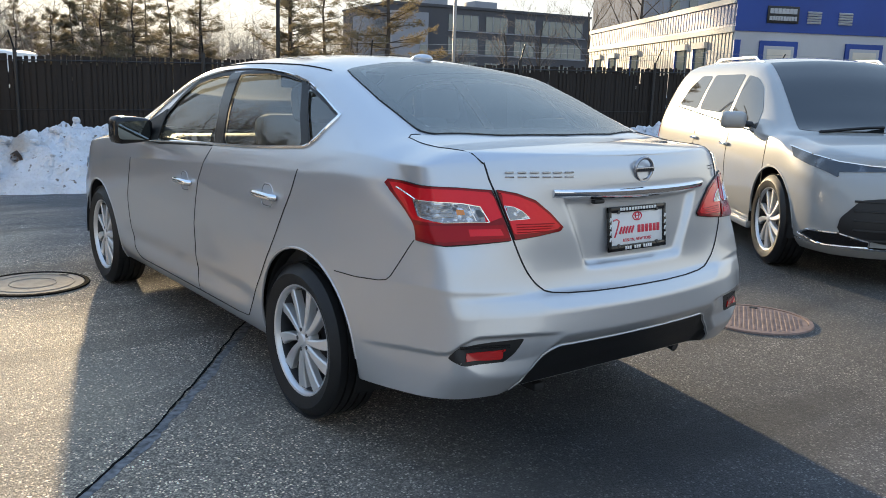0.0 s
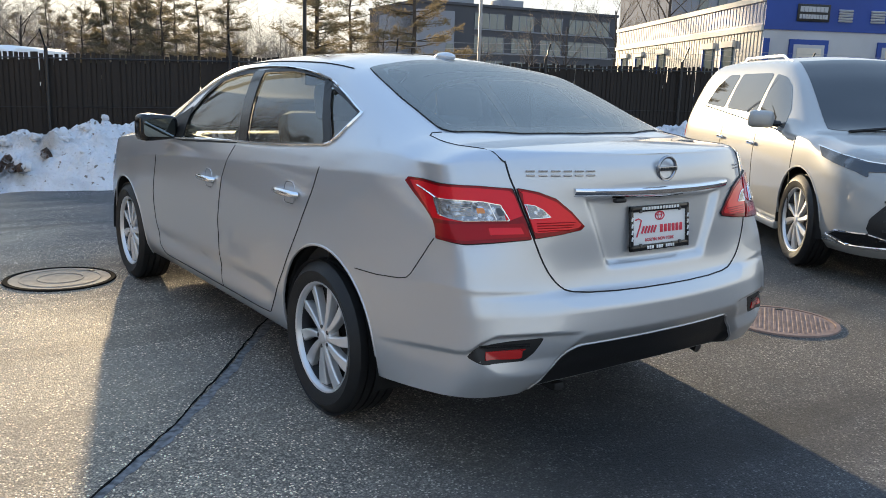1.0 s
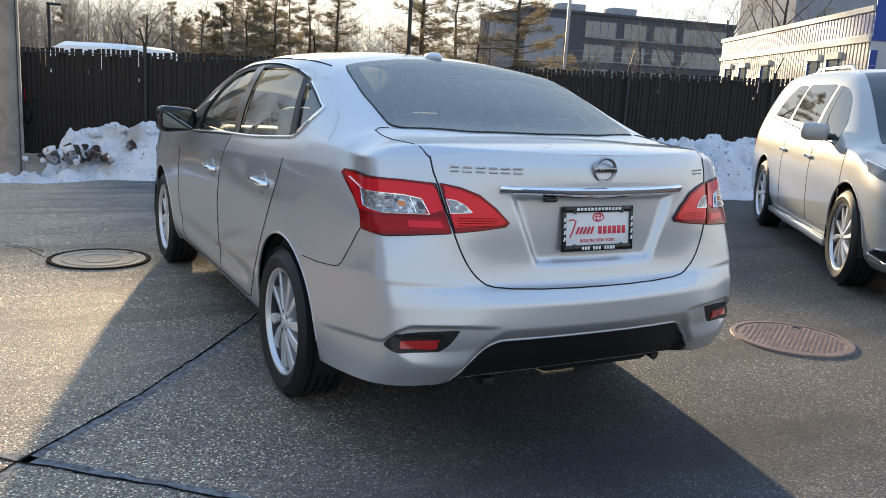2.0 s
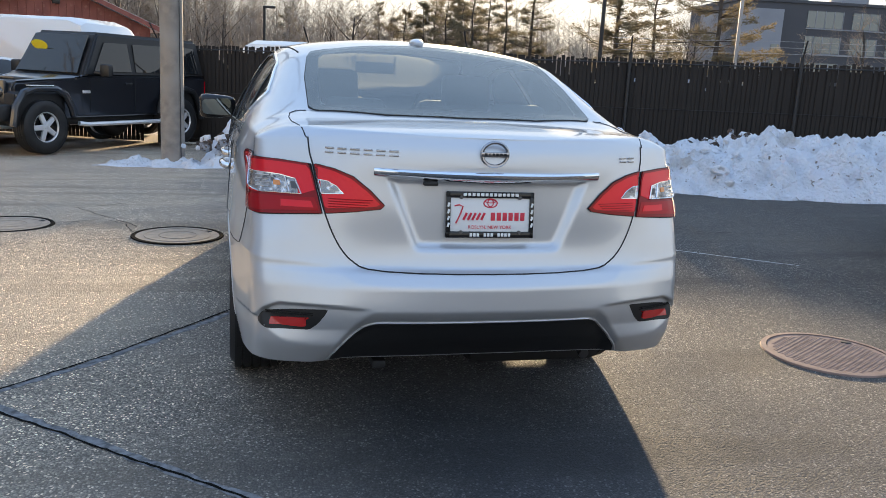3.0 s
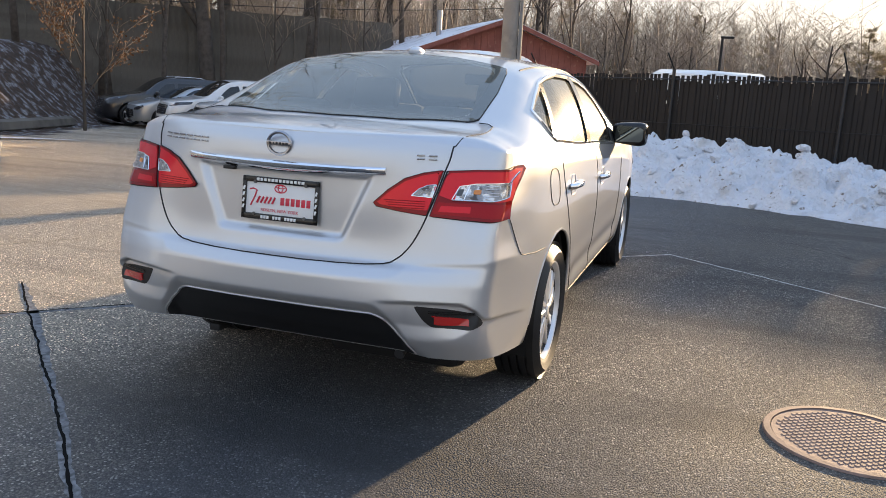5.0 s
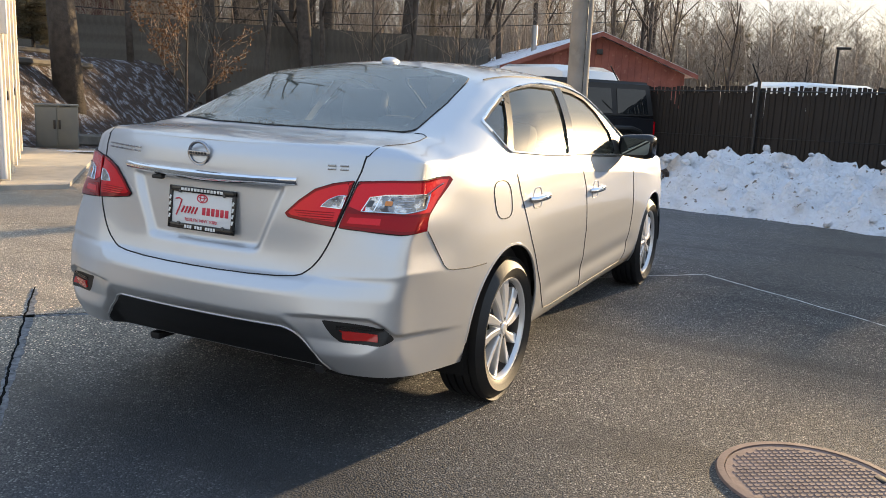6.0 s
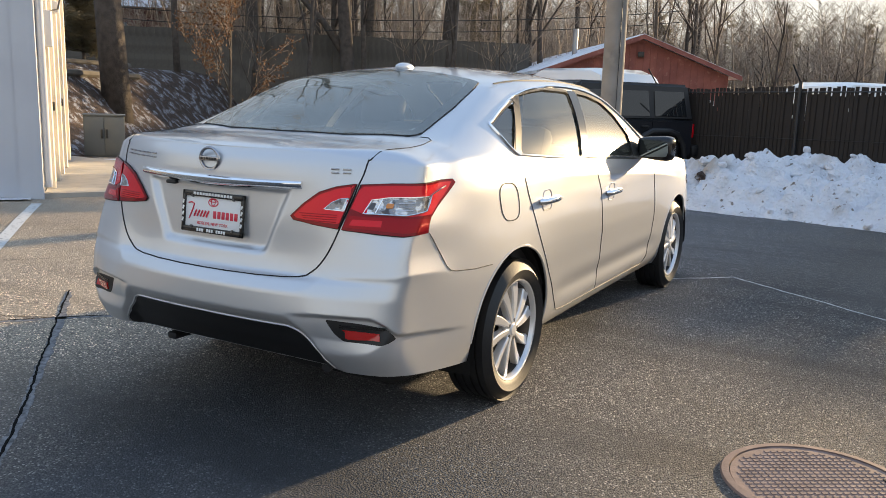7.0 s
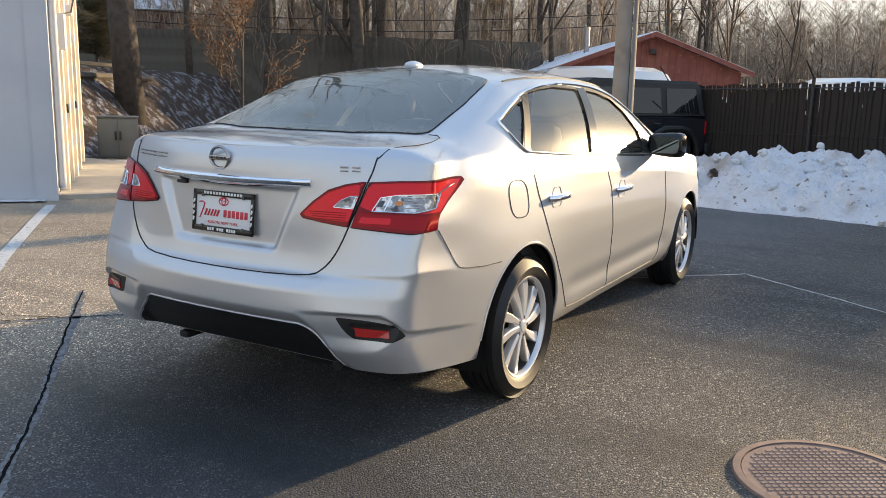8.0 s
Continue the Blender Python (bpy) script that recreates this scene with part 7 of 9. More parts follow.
    part("rear_underbody", box_bm((0, -0.48, 0.355), (1.20, 0.66, 0.10), bevel=0.04), GAP_BLACK, car)
    # unseen shapes from here to the exhaust run, added to block sun under the car
    part("silencer_sun_block", box_bm((0.34, -0.50, 0.262), (0.60, 0.26, 0.17), (0, 0, 0), 0.06), GAP_BLACK, car)
    tube("axle_sun_block", [(-0.66, 0.05, 0.30), (-0.4, 0.12, 0.25), (0.4, 0.12, 0.25), (0.66, 0.05, 0.30)], 0.05, GAP_BLACK, car, "", 10)
    for sx in (1, -1):
        part("wheel_sun_block", box_bm((sx * 0.63, 0.36, 0.205), (0.26, 0.03, 0.23), (0, 0, 0), 0.01), GAP_BLACK, car)
    tube("exhaust_sun_block", [(0.30, 2.0, 0.24), (0.34, 0.9, 0.23), (0.44, 0.30, 0.24), (0.42, -0.30, 0.27)], 0.055, GAP_BLACK, car, "", 10)
    part("tow_eye", box_bm((-0.35, -0.80, 0.285), (0.05, 0.10, 0.03), bevel=0.008), GAP_BLACK, car)
    # arch liners and lips
    for cy, cz, r in arches:
        for sx in (1, -1):
            verts, faces = [], []
            angs = np.linspace(-0.10, math.pi + 0.30, 30)
            for a in angs:
                for x, rr in ((0.846 if cy < 1 else 0.866, r), (0.836, r - 0.004), (0.60, r + 0.01), (0.55, 0.1)):
                    verts.append((sx * x, cy + rr * math.cos(a), cz + rr * math.sin(a)))
            for i in range(len(angs) - 1):
                for k in range(3):
                    q = i * 4 + k
                    faces.append((q, q + 1, q + 5, q + 4) if sx > 0 else (q, q + 4, q + 5, q + 1))
            mesh_of("wheel_arch_liner", verts, faces, GAP_BLACK, car)
            lipline = []
            for a in np.linspace(-0.25, math.pi + 0.25, 44):
                y, z = cy + r * math.cos(a), cz + r * math.sin(a)
                if z > (0.335 if cy < 1 and y < cy else 0.225):
                    lipline.append(Vector(sh.p1(sh.s_at_y(y, z), z)) - Vector((0.004, 0, 0)))
            tube("wheel_arch_lip", [(sx * p.x, p.y, p.z) for p in lipline], 0.007, SILVER, car, "", 6)
    for i, (x, y) in enumerate(((0.765, 0), (-0.765, 0), (0.765, 2.70), (-0.765, 2.70))):
        wheel(car, (x, y, 0.314), 1 if x > 0 else -1, seed=i + 1)

    # cabin
    for sx in (-1, 1):
        seat = new("front_seat")
        seat.parent = car
        part("seat_cushion", box_bm((sx * 0.36, 1.15, 0.56), (0.50, 0.52, 0.18), (5, 0, 0), 0.06), TRIM_CLOTH, seat)
        part("seat_back", box_bm((sx * 0.36, 0.86, 0.88), (0.48, 0.15, 0.60), (-18, 0, 0), 0.06), TRIM_CLOTH, seat)
        part("headrest", box_bm((sx * 0.36, 0.75, 1.225), (0.27, 0.10, 0.18), (-14, 0, 0), 0.04), TRIM_CLOTH, seat)
    part("rear_bench", box_bm((0, 0.42, 0.52), (1.25, 0.52, 0.20), (4, 0, 0), 0.06), TRIM_CLOTH, car)
    part("bench_back", box_bm((0, 0.02, 0.84), (1.24, 0.16, 0.62), (-24, 0, 0), 0.05), TRIM_CLOTH, car)
    for sx in (-1, 1):
        part("headrest", box_bm((sx * 0.36, -0.10, 1.135), (0.26, 0.10, 0.13), (-18, 0, 0), 0.035), TRIM_CLOTH, car)
    part("parcel_shelf", box_bm((0, -0.33, 1.070), (1.20, 0.42, 0.03), (0, 0, 0), 0.01), DARK_TRIM, car)
    part("dashboard", box_bm((0, 1.95, 0.88), (1.36, 0.50, 0.24), (0, 0, 0), 0.08), DARK_TRIM, car)
    wheelring = [(-0.36 + 0.185 * math.cos(a), 1.62 + 0.07 * math.sin(a), 0.93 + 0.17 * math.sin(a)) for a in np.linspace(0, 2 * math.pi, 25)[:-1]]
    tube("steering_wheel", wheelring, 0.016, DARK_TRIM, car, "", 8, True)
    part("interior_mirror", box_bm((0, 1.62, 1.33), (0.24, 0.03, 0.07), bevel=0.012), DARK_TRIM, car)
    part("cabin_floor", box_bm((0, 0.95, 0.40), (1.44, 2.7, 0.04)), DARK_TRIM, car)
    for sx in (1, -1):
        part("door_trim", box_bm((sx * 0.77, 1.0, 0.72), (0.06, 1.9, 0.58), (0, 0, 0), 0.02), DARK_TRIM, car)
    # front lamps and grille, seen only by a sliver from behind
    head = [(sh.s_at_x(0.45, 0.66, "front"), 0.665), (sh.s_at_y(2.98, 0.78), 0.80), (sh.s_at_y(2.93, 0.74), 0.765), (sh.s_at_x(0.70, 0.64, "front"), 0.64)]
    patch("headlamp", sh.fn1, dense(head, 0.08), (0.10, 0.02), 0.006, 0.015, HEADLAMP, car, "", True)
    return car


silver_sedan()

# ---- other parked cars ----
def resample(poly, gap=0.06):
    out, n = [], len(poly)
    for i in range(n):
        a, b = Vector(poly[i]), Vector(poly[(i + 1) % n])
        k = max(1, int((b - a).length / gap))
        out += [tuple(a + (b - a) * q / k) for q in range(k)]
    return out


def parked_car(name, label, at, mat, L, W, H, wb, fo, roof, belt, windows, screen, head, grille, intake=None, group="parked cars in the row", wheel_r=0.33, alloy=None, dark=None, rail_in=0.72, mirror=None, nose_top=None, cladding=False, twin=False, rails=False, fine=1.0, plate=False, arch=1.17):
    """A closed car from a few numbers. roof: rows (y, z) of the centre line; belt: height of the shoulder at rear, middle, bonnet tip.
    windows: side panes by (y, z); screen: (y top, y bottom, half widths); head, grille, intake: outlines by (x, z) on the nose."""
    car = thing(name, label, "car", at, group)
    yr, yf, w0 = -(L - wb - fo), wb + fo, W / 2
    zs = [0.20, 0.30, 0.45, 0.60, 0.75, 0.90, 1.02, 1.15, 1.30]
    fw = [0.88, 0.955, 0.985, 0.995, 1.0, 0.992, 0.975, 0.935, 0.88]
    fr = [0.16, 0.05, 0.0, 0.0, 0.03, 0.05, 0.07, 0.10, 0.14]
    ff = [0.12, 0.03, 0.0, 0.02, 0.06, 0.16, 0.30, 0.45, 0.6]
    plans = []
    for z, a, b, c in zip(zs, fw, fr, ff):
        w, ry, fy = w0 * a, yr + b, yf - c
        p = [(0, ry), (0.35 * w, ry + 0.008), (0.65 * w, ry + 0.04), (0.85 * w, ry + 0.11), (0.95 * w, ry + 0.22), (0.985 * w, ry + 0.38), (w, ry + 0.62)]
        p += [(w, y) for y in np.linspace(0.2, wb - 0.35, 5)]
        p += [(0.995 * w, wb + 0.05), (0.97 * w, fy - 0.50), (0.90 * w, fy - 0.27), (0.78 * w, fy - 0.135), (0.60 * w, fy - 0.06), (0.32 * w, fy - 0.015), (0, fy)]
        plans.append(p)
    rz, mz, bz, tip = belt
    zt = [rz - 0.03] * 3 + [rz - 0.02] * 2 + [rz] * 2 + list(np.linspace(rz, mz, 5)) + [bz, (bz + tip) / 2 + 0.03, tip + 0.02, tip + 0.01, tip, tip, tip]
    if nose_top:
        zt[14:] = nose_top
    zc = curve_rows([p[0] for p in roof], [p[1] for p in roof])
    zmax = max(p[1] for p in roof)

    def rail(y, x0, z0, c):
        up = np.clip((c - z0 - 0.05) / 0.25, 0, 1)
        x = x0 * (0.84 + (rail_in - 0.84) * up * min(1.0, (c - z0) / (zmax - mz)))
        return x, z0 + (c - z0) * (0.72 + 0.20 * up)

    step = 10 * fine
    cols = np.concatenate([np.arange(0, 6, 1 / (7 * fine)), np.arange(6, 12, 1 / step), np.arange(12, 18, 1 / (9 * fine)), [18.0]])
    low = list(np.linspace(0.22, 0.66, int(14 * fine)))
    sh = Shell(zs, plans, zt, zc, rail, cols, low, None, 0.02, int(9 * fine))
    r = wheel_r * arch
    arches = [(0, wheel_r, r), (wb, wheel_r, r)]
    sh.build([("bonnet", "", None, lambda fl, x, y, z, sx: ~fl & (y > screen[1] + 0.02) & (x < 0.8 * w0)), ("front_bumper", "", None, lambda fl, x, y, z, sx: fl & (y > wb + wheel_r * 1.2) & (z < tip - 0.10)), ("body", "", None, None)], mat, car, (), (), arches)
    for poly in windows:
        patch("side_window", sh.side, resample(rounded(poly, 0.12)), (0.07, 0.05), 0.003, 0.008, DARK_GLASS, car, "", True)
    if windows:
        env = [p for poly in windows for p in poly]
        y0, y1 = min(p[0] for p in env), max(p[0] for p in env)
        line = [Vector(sh.side(y, float(np.interp(y, [y0, y1], [windows[0][0][1], windows[-1][1][1]])) - 0.02)[0]) + Vector((0.004, 0, 0)) for y in np.linspace(y0, y1, 16)]
        for sx in (1, -1):
            tube("window_strip", [(sx * p.x, p.y, p.z) for p in line], 0.008, CHROME, car, "", 5)
    st, sb, wt, wlow = screen
    full = [(0, st), (wt * 0.7, st - 0.01), (wt, st - 0.05), (wlow, sb - 0.10), (wlow * 0.7, sb - 0.02), (0, sb)]
    full += [(-x, y) for x, y in full[-2:0:-1]]
    patch("windscreen", sh.over, resample(full), (0.07, 0.06), 0.003, 0.008, DARK_GLASS, car)
    fx = lambda x, z: (sh.s_at_x(x, z, "front"), z)
    fboth = lambda s, z: sh.fn1(s, z) if s <= 18 else tuple(np.array(v) * [-1, 1, 1] for v in sh.fn1(36 - s, z))
    lens = patch("headlamp", sh.fn1, resample([fx(*p) for p in head]), (0.10, 0.02), 0.006, 0.012, HEADLAMP, car, "clear headlamp", True)
    for poly, nm, m in ((grille, "grille", GLOSS_BLACK), (intake, "lower_intake", BLACK_PLASTIC)):
        if poly:
            half = [fx(*p) for p in poly]
            whole = half + [(36 - s, z) for s, z in half[::-1]]
            g = patch(nm, fboth, resample(whole), (0.10, 0.02), 0.005, 0.015, m, car)[0]
            lo, hi = min(p[1] for p in poly), max(p[1] for p in poly)
            wid = max(p[0] for p in poly)
            for z in np.linspace(lo + 0.03, hi - 0.03, max(2, int((hi - lo) / 0.06))):
                bar = [Vector(fboth(fx(abs(x), z)[0] if x >= 0 else 36 - fx(-x, z)[0], z)[0]) + Vector((0, 0.010, 0)) for x in np.linspace(-wid * 0.9, wid * 0.9, 9)]
                tube(nm + "_bar", bar, 0.008, CHROME if nm == "grille" else BLACK_PLASTIC, g, "", 5)
    if plate:
        part("number_plate", box_bm((0, yf + 0.012, 0.45), (0.31, 0.02, 0.15), bevel=0.004), PLATE_WHITE, car)
    tail = [(sh.s_at_x(0.62 * w0, rz - 0.15), rz - 0.14), (sh.s_at_y(yr + 0.35, rz - 0.1), rz - 0.1), (sh.s_at_y(yr + 0.33, rz - 0.24), rz - 0.24), (sh.s_at_x(0.62 * w0, rz - 0.26), rz - 0.26)]
    patch("tail_lamp", sh.fn1, resample(tail), (0.10, 0.02), 0.006, 0.012, RED_LENS, car, "", True)
    my, mzz = mirror or (screen[1] - 0.42, mz + 0.06)
    for sx in (1, -1):
        m = new("door_mirror")
        m.parent = car
        q = box_bm((0, 0, 0), (0.22, 0.13, 0.15), bevel=0.045)
        ob = part("mirror_housing", q, mat, m, sharp=60)
        ob.matrix_local = pose(sx * (w0 + 0.09), my, mzz, 0, 0, -sx * 8)
        tube("mirror_arm", [(sx * (w0 - 0.10), my + 0.06, mzz - 0.04), (sx * (w0 + 0.03), my + 0.02, mzz - 0.03)], 0.028, BLACK_PLASTIC, m, "", 8)
        for hy in (screen[1] - 1.15, screen[1] - 2.15):
            if hy > -0.2:
                p, n = sh.side(hy, mz - 0.13)
                part("door_handle", box_bm((sx * (p[0] + 0.018), hy, mz - 0.13), (0.03, 0.18, 0.03), bevel=0.01), CHROME, car)
        for y in (screen[1] - 0.15, screen[1] - 1.12, screen[1] - 2.2):
            if y > 0.2:
                line = [Vector(sh.side(y - 0.05 * k, z)[0]) for k, z in enumerate(np.linspace(mz - 0.02, 0.34, 12) * 1.0) for k in (0,)]
                tube("panel_seam", [(sx * p.x, p.y, p.z) for p in line], 0.004, GAP_BLACK, car, "", 4)
        if rails:
            line = [Vector(sh.over(w0 * 0.60, y)[0]) + Vector((0, 0, 0.03 if 0.1 < k < 0.9 else -0.01)) for k, y in zip(np.linspace(0, 1, 14), np.linspace(0.0, screen[0] - 0.2, 14))]
            tube("roof_rail", [(sx * p.x, p.y, p.z) for p in line], 0.014, ALLOY, car, "silver roof rail", 6)
        for cy, cz, rr in arches:
            angs = np.linspace(-0.2, math.pi + 0.2, 24)
            verts, faces = [], []
            for a in angs:
                for x, q in ((w0 * 0.985, rr), (w0 * 0.66, rr + 0.01), (w0 * 0.6, 0.1)):
                    verts.append((sx * x, cy + q * math.cos(a), cz + q * math.sin(a)))
            for i in range(len(angs) - 1):
                for k in range(2):
                    q = i * 3 + k
                    faces.append((q, q + 1, q + 4, q + 3) if sx > 0 else (q, q + 3, q + 4, q + 1))
            mesh_of("wheel_arch_liner", verts, faces, GAP_BLACK, car)
            lipl = []
            for a in np.linspace(0.0, math.pi, 26):
                y, z = cy + rr * math.cos(a), max(0.24, cz + rr * math.sin(a))
                lipl.append(Vector(sh.p1(sh.s_at_y(y, z), z)) - Vector((0.004, 0, 0)))
            tube("wheel_arch_lip", [(sx * p.x, p.y, p.z) for p in lipl], 0.030 if cladding else 0.010, BLACK_PLASTIC if cladding else mat, car, "", 6)
        part("sill_trim", box_bm((sx * (w0 * 0.96), wb / 2, 0.245), (0.06, wb - 2 * r - 0.05, 0.07), bevel=0.02), BLACK_PLASTIC if cladding else mat, car)
    part("floor_pan", box_bm((0, wb / 2, 0.24), (W * 0.78, L * 0.86, 0.06), bevel=0.02), GAP_BLACK, car)
    for i, (sx, y) in enumerate(((1, 0), (-1, 0), (1, wb), (-1, wb))):
        wheel(car, (sx * (w0 - 0.115), y, wheel_r), sx, wheel_r, 0.225, wheel_r * 0.70, 5, twin, alloy, dark, i + 3, 40)
    return car, sh


def heading(x, y, z, fx, fy, left_hub=None, wb=0.0, half=0.0):
    """The pose of a car from its front left hub and its heading."""
    n = math.hypot(fx, fy)
    fx, fy = fx / n, fy / n
    lx, ly = -fy, fx
    ox, oy = x - fx * wb - lx * half, y - fy * wb - ly * half
    return pose(ox, oy, z, 0, 0, math.degrees(math.atan2(-fx, fy)))


# pearl white minivan beside the saloon
van_roof = [(-1.02, 1.02), (-0.98, 1.15), (-0.85, 1.45), (-0.7, 1.64), (-0.4, 1.715), (0.4, 1.74), (1.2, 1.735), (1.75, 1.69), (2.1, 1.56), (2.6, 1.27), (2.95, 1.09), (3.15, 1.06), (3.5, 1.02), (3.8, 0.96), (4.0, 0.90), (4.1, 0.865)]
van_win = [[(-0.12, 1.22), (0.63, 1.19), (0.62, 1.545), (0.25, 1.545), (0.02, 1.42)], [(0.71, 1.188), (1.69, 1.165), (1.62, 1.545), (0.70, 1.55)], [(1.77, 1.16), (2.54, 1.06), (2.42, 1.22), (2.15, 1.42), (1.95, 1.505), (1.70, 1.54)]]
MV_F = Vector((-0.62, -0.785)).normalized()
mv_right = Vector((MV_F.y, -MV_F.x))
mv_o = Vector((3.80, 0.80)) - MV_F * 3.06 - mv_right * 0.985
minivan, msh = parked_car("minivan", "pearl white minivan with dark grille and silver wheels", pose(mv_o.x, mv_o.y, 0.0, 0, 0, math.degrees(math.atan2(-MV_F.x, MV_F.y))), PEARL,
    5.17, 1.99, 1.74, 3.06, 1.00, van_roof, (1.06, 1.03, 1.0, 0.80), van_win, (1.80, 3.02, 0.60, 0.74),
    [(0.45, 0.868), (0.60, 0.874), (0.78, 0.893), (0.89, 0.928), (0.950, 0.975), (0.958, 0.90), (0.93, 0.862), (0.86, 0.822), (0.80, 0.785), (0.795, 0.825), (0.62, 0.836), (0.45, 0.846)], [(0, 0.80), (0.36, 0.80), (0.40, 0.78), (0.0, 0.768)],
    [(0, 0.665), (0.55, 0.66), (0.68, 0.64), (0.79, 0.51), (0.80, 0.44), (0.78, 0.40), (0.52, 0.345), (0.0, 0.335)], group="", wheel_r=0.365, twin=True, mirror=(2.32, 1.13), rails=True, fine=1.7, nose_top=[0.935, 0.90, 0.88, 0.872, 0.87])
for ob in minivan.children:
    if ob.name.startswith("side_window"):
        ob.data.materials[0] = SKY_GLASS
fxm = lambda x, z: (msh.s_at_x(x, z, "front"), z)
slot = [fxm(0.60, 0.355), fxm(0.79, 0.402), fxm(0.915, 0.392), fxm(0.93, 0.345), fxm(0.86, 0.300), fxm(0.60, 0.312)]
patch("fog_lamp_slot", msh.fn1, resample(slot), (0.08, 0.02), 0.006, 0.012, GLOSS_BLACK, minivan, "black lamp slot with a bright edge", True)
rimline = [Vector(msh.fn1(*p)[0]) + Vector(msh.fn1(*p)[1]) * 0.008 for p in resample(slot)]
for sx in (1, -1):
    tube("slot_edge", [(sx * p.x, p.y, p.z) for p in rimline], 0.008, CHROME, minivan, "", 6, True)
drl = [Vector(msh.fn1(*fxm(x, z))[0]) + Vector(msh.fn1(*fxm(x, z))[1]) * 0.009 for x, z in ((0.45, 0.868), (0.60, 0.874), (0.78, 0.893), (0.89, 0.928), (0.950, 0.975))]
for sx in (1, -1):
    tube("headlamp_strip", [(sx * p.x, p.y, p.z) for p in drl], 0.006, CHROME, minivan, "", 5)
low_lip = [Vector(msh.fn1(msh.s_at_x(abs(x), 0.30, "front"), 0.30)[0]) * 1.0 for x in np.linspace(0, 0.93, 14)]
tube("bumper_lip", [(-p.x, p.y + 0.004, p.z) for p in low_lip[:0:-1]] + [(p.x, p.y + 0.004, p.z) for p in low_lip], 0.014, CHROME, minivan, "", 6)
for sx in (1, -1):
    tube("wiper_arm", [(sx * 0.62, 3.02, 1.075), (sx * 0.2, 2.94, 1.115), (sx * 0.05, 2.90, 1.12)], 0.012, GAP_BLACK, minivan, "", 5)

# the row of cars for sale, all facing one way


def row_pose(x, y, z, wb, half, turn=(-0.60, -0.80)):
    return heading(x, y, z, *turn, None, wb, half)


sedan_roof = [(-1.15, 0.98), (-1.05, 1.05), (-0.6, 1.10), (-0.35, 1.16), (0.1, 1.32), (0.5, 1.42), (1.0, 1.455), (1.5, 1.44), (1.8, 1.36), (2.2, 1.16), (2.5, 1.02), (2.8, 0.97), (3.3, 0.88), (3.55, 0.80), (3.7, 0.74)]
sedan_win = [[(0.0, 1.12), (0.30, 1.06), (1.15, 1.03), (1.17, 1.36), (0.75, 1.37), (0.35, 1.29)], [(1.25, 1.03), (2.15, 0.99), (1.85, 1.20), (1.6, 1.32), (1.28, 1.36)]]
merc, _ = parked_car("sedan_car", "white saloon car with a dark chrome grille", row_pose(-5.84, 10.45, -0.23, 2.94, 0.80), WHITE_CAR, 4.92, 1.85, 1.455, 2.94, 0.84, [(y * 1.06, z) for y, z in sedan_roof], (1.0, 0.985, 0.95, 0.74), [[(y * 1.06, z) for y, z in w] for w in sedan_win], (1.62, 2.66, 0.56, 0.70),
    [(0.52, 0.68), (0.62, 0.74), (0.84, 0.80), (0.86, 0.74), (0.72, 0.62), (0.56, 0.60)], [(0, 0.70), (0.36, 0.70), (0.42, 0.60), (0.34, 0.47), (0.0, 0.47)], [(0, 0.36), (0.50, 0.36), (0.55, 0.27), (0.0, 0.27)], dark=GLOSS_BLACK, plate=True)
red, _ = parked_car("sedan_car", "dark red saloon car between two others", row_pose(-7.35, 12.4, -0.34, 2.70, 0.78), RED_CAR, 4.6, 1.80, 1.45, 2.70, 0.90, sedan_roof, (1.0, 0.985, 0.95, 0.74), sedan_win, (1.55, 2.52, 0.55, 0.68),
    [(0.48, 0.66), (0.62, 0.72), (0.80, 0.78), (0.82, 0.73), (0.70, 0.62), (0.52, 0.60)], [(0, 0.62), (0.40, 0.62), (0.44, 0.56), (0.0, 0.54)], [(0, 0.42), (0.50, 0.42), (0.55, 0.28), (0.0, 0.27)])
suv_roof = [(-0.98, 1.05), (-0.92, 1.25), (-0.75, 1.52), (-0.5, 1.64), (0.3, 1.71), (1.0, 1.72), (1.45, 1.68), (1.75, 1.56), (2.15, 1.28), (2.4, 1.14), (2.7, 1.09), (3.2, 1.02), (3.5, 0.95), (3.68, 0.86), (3.75, 0.80)]
suv_win = [[(-0.55, 1.22), (0.20, 1.14), (0.22, 1.50), (-0.30, 1.50)], [(0.30, 1.13), (1.12, 1.10), (1.14, 1.53), (0.32, 1.52)], [(1.22, 1.10), (2.02, 1.07), (1.75, 1.33), (1.55, 1.48), (1.25, 1.53)]]
big_suv = dict(head=[(0.50, 0.90), (0.66, 0.95), (0.90, 1.00), (0.91, 0.92), (0.72, 0.85), (0.54, 0.84)], grille=[(0, 0.92), (0.44, 0.92), (0.52, 0.80), (0.50, 0.58), (0.0, 0.56)], intake=[(0, 0.48), (0.55, 0.48), (0.66, 0.38), (0.0, 0.30)])
highlander, _ = parked_car("suv_car", "grey sport utility car with a large chrome grille", row_pose(-9.45, 14.9, -0.59, 2.79, 0.82), GREY_CAR, 4.89, 1.93, 1.73, 2.79, 0.96, suv_roof, (1.10, 1.08, 1.04, 0.86), suv_win, (1.50, 2.36, 0.60, 0.72), wheel_r=0.37, rails=True, **big_suv)
parked_car("suv_car", "white sport utility car parked in the row", row_pose(-11.8, 17.1, -0.69, 2.69, 0.80), WHITE_CAR, 4.6, 1.86, 1.68, 2.69, 0.92, [(y, z * 0.975) for y, z in suv_roof], (1.08, 1.06, 1.02, 0.84), suv_win, (1.50, 2.36, 0.58, 0.70), wheel_r=0.35, **big_suv)
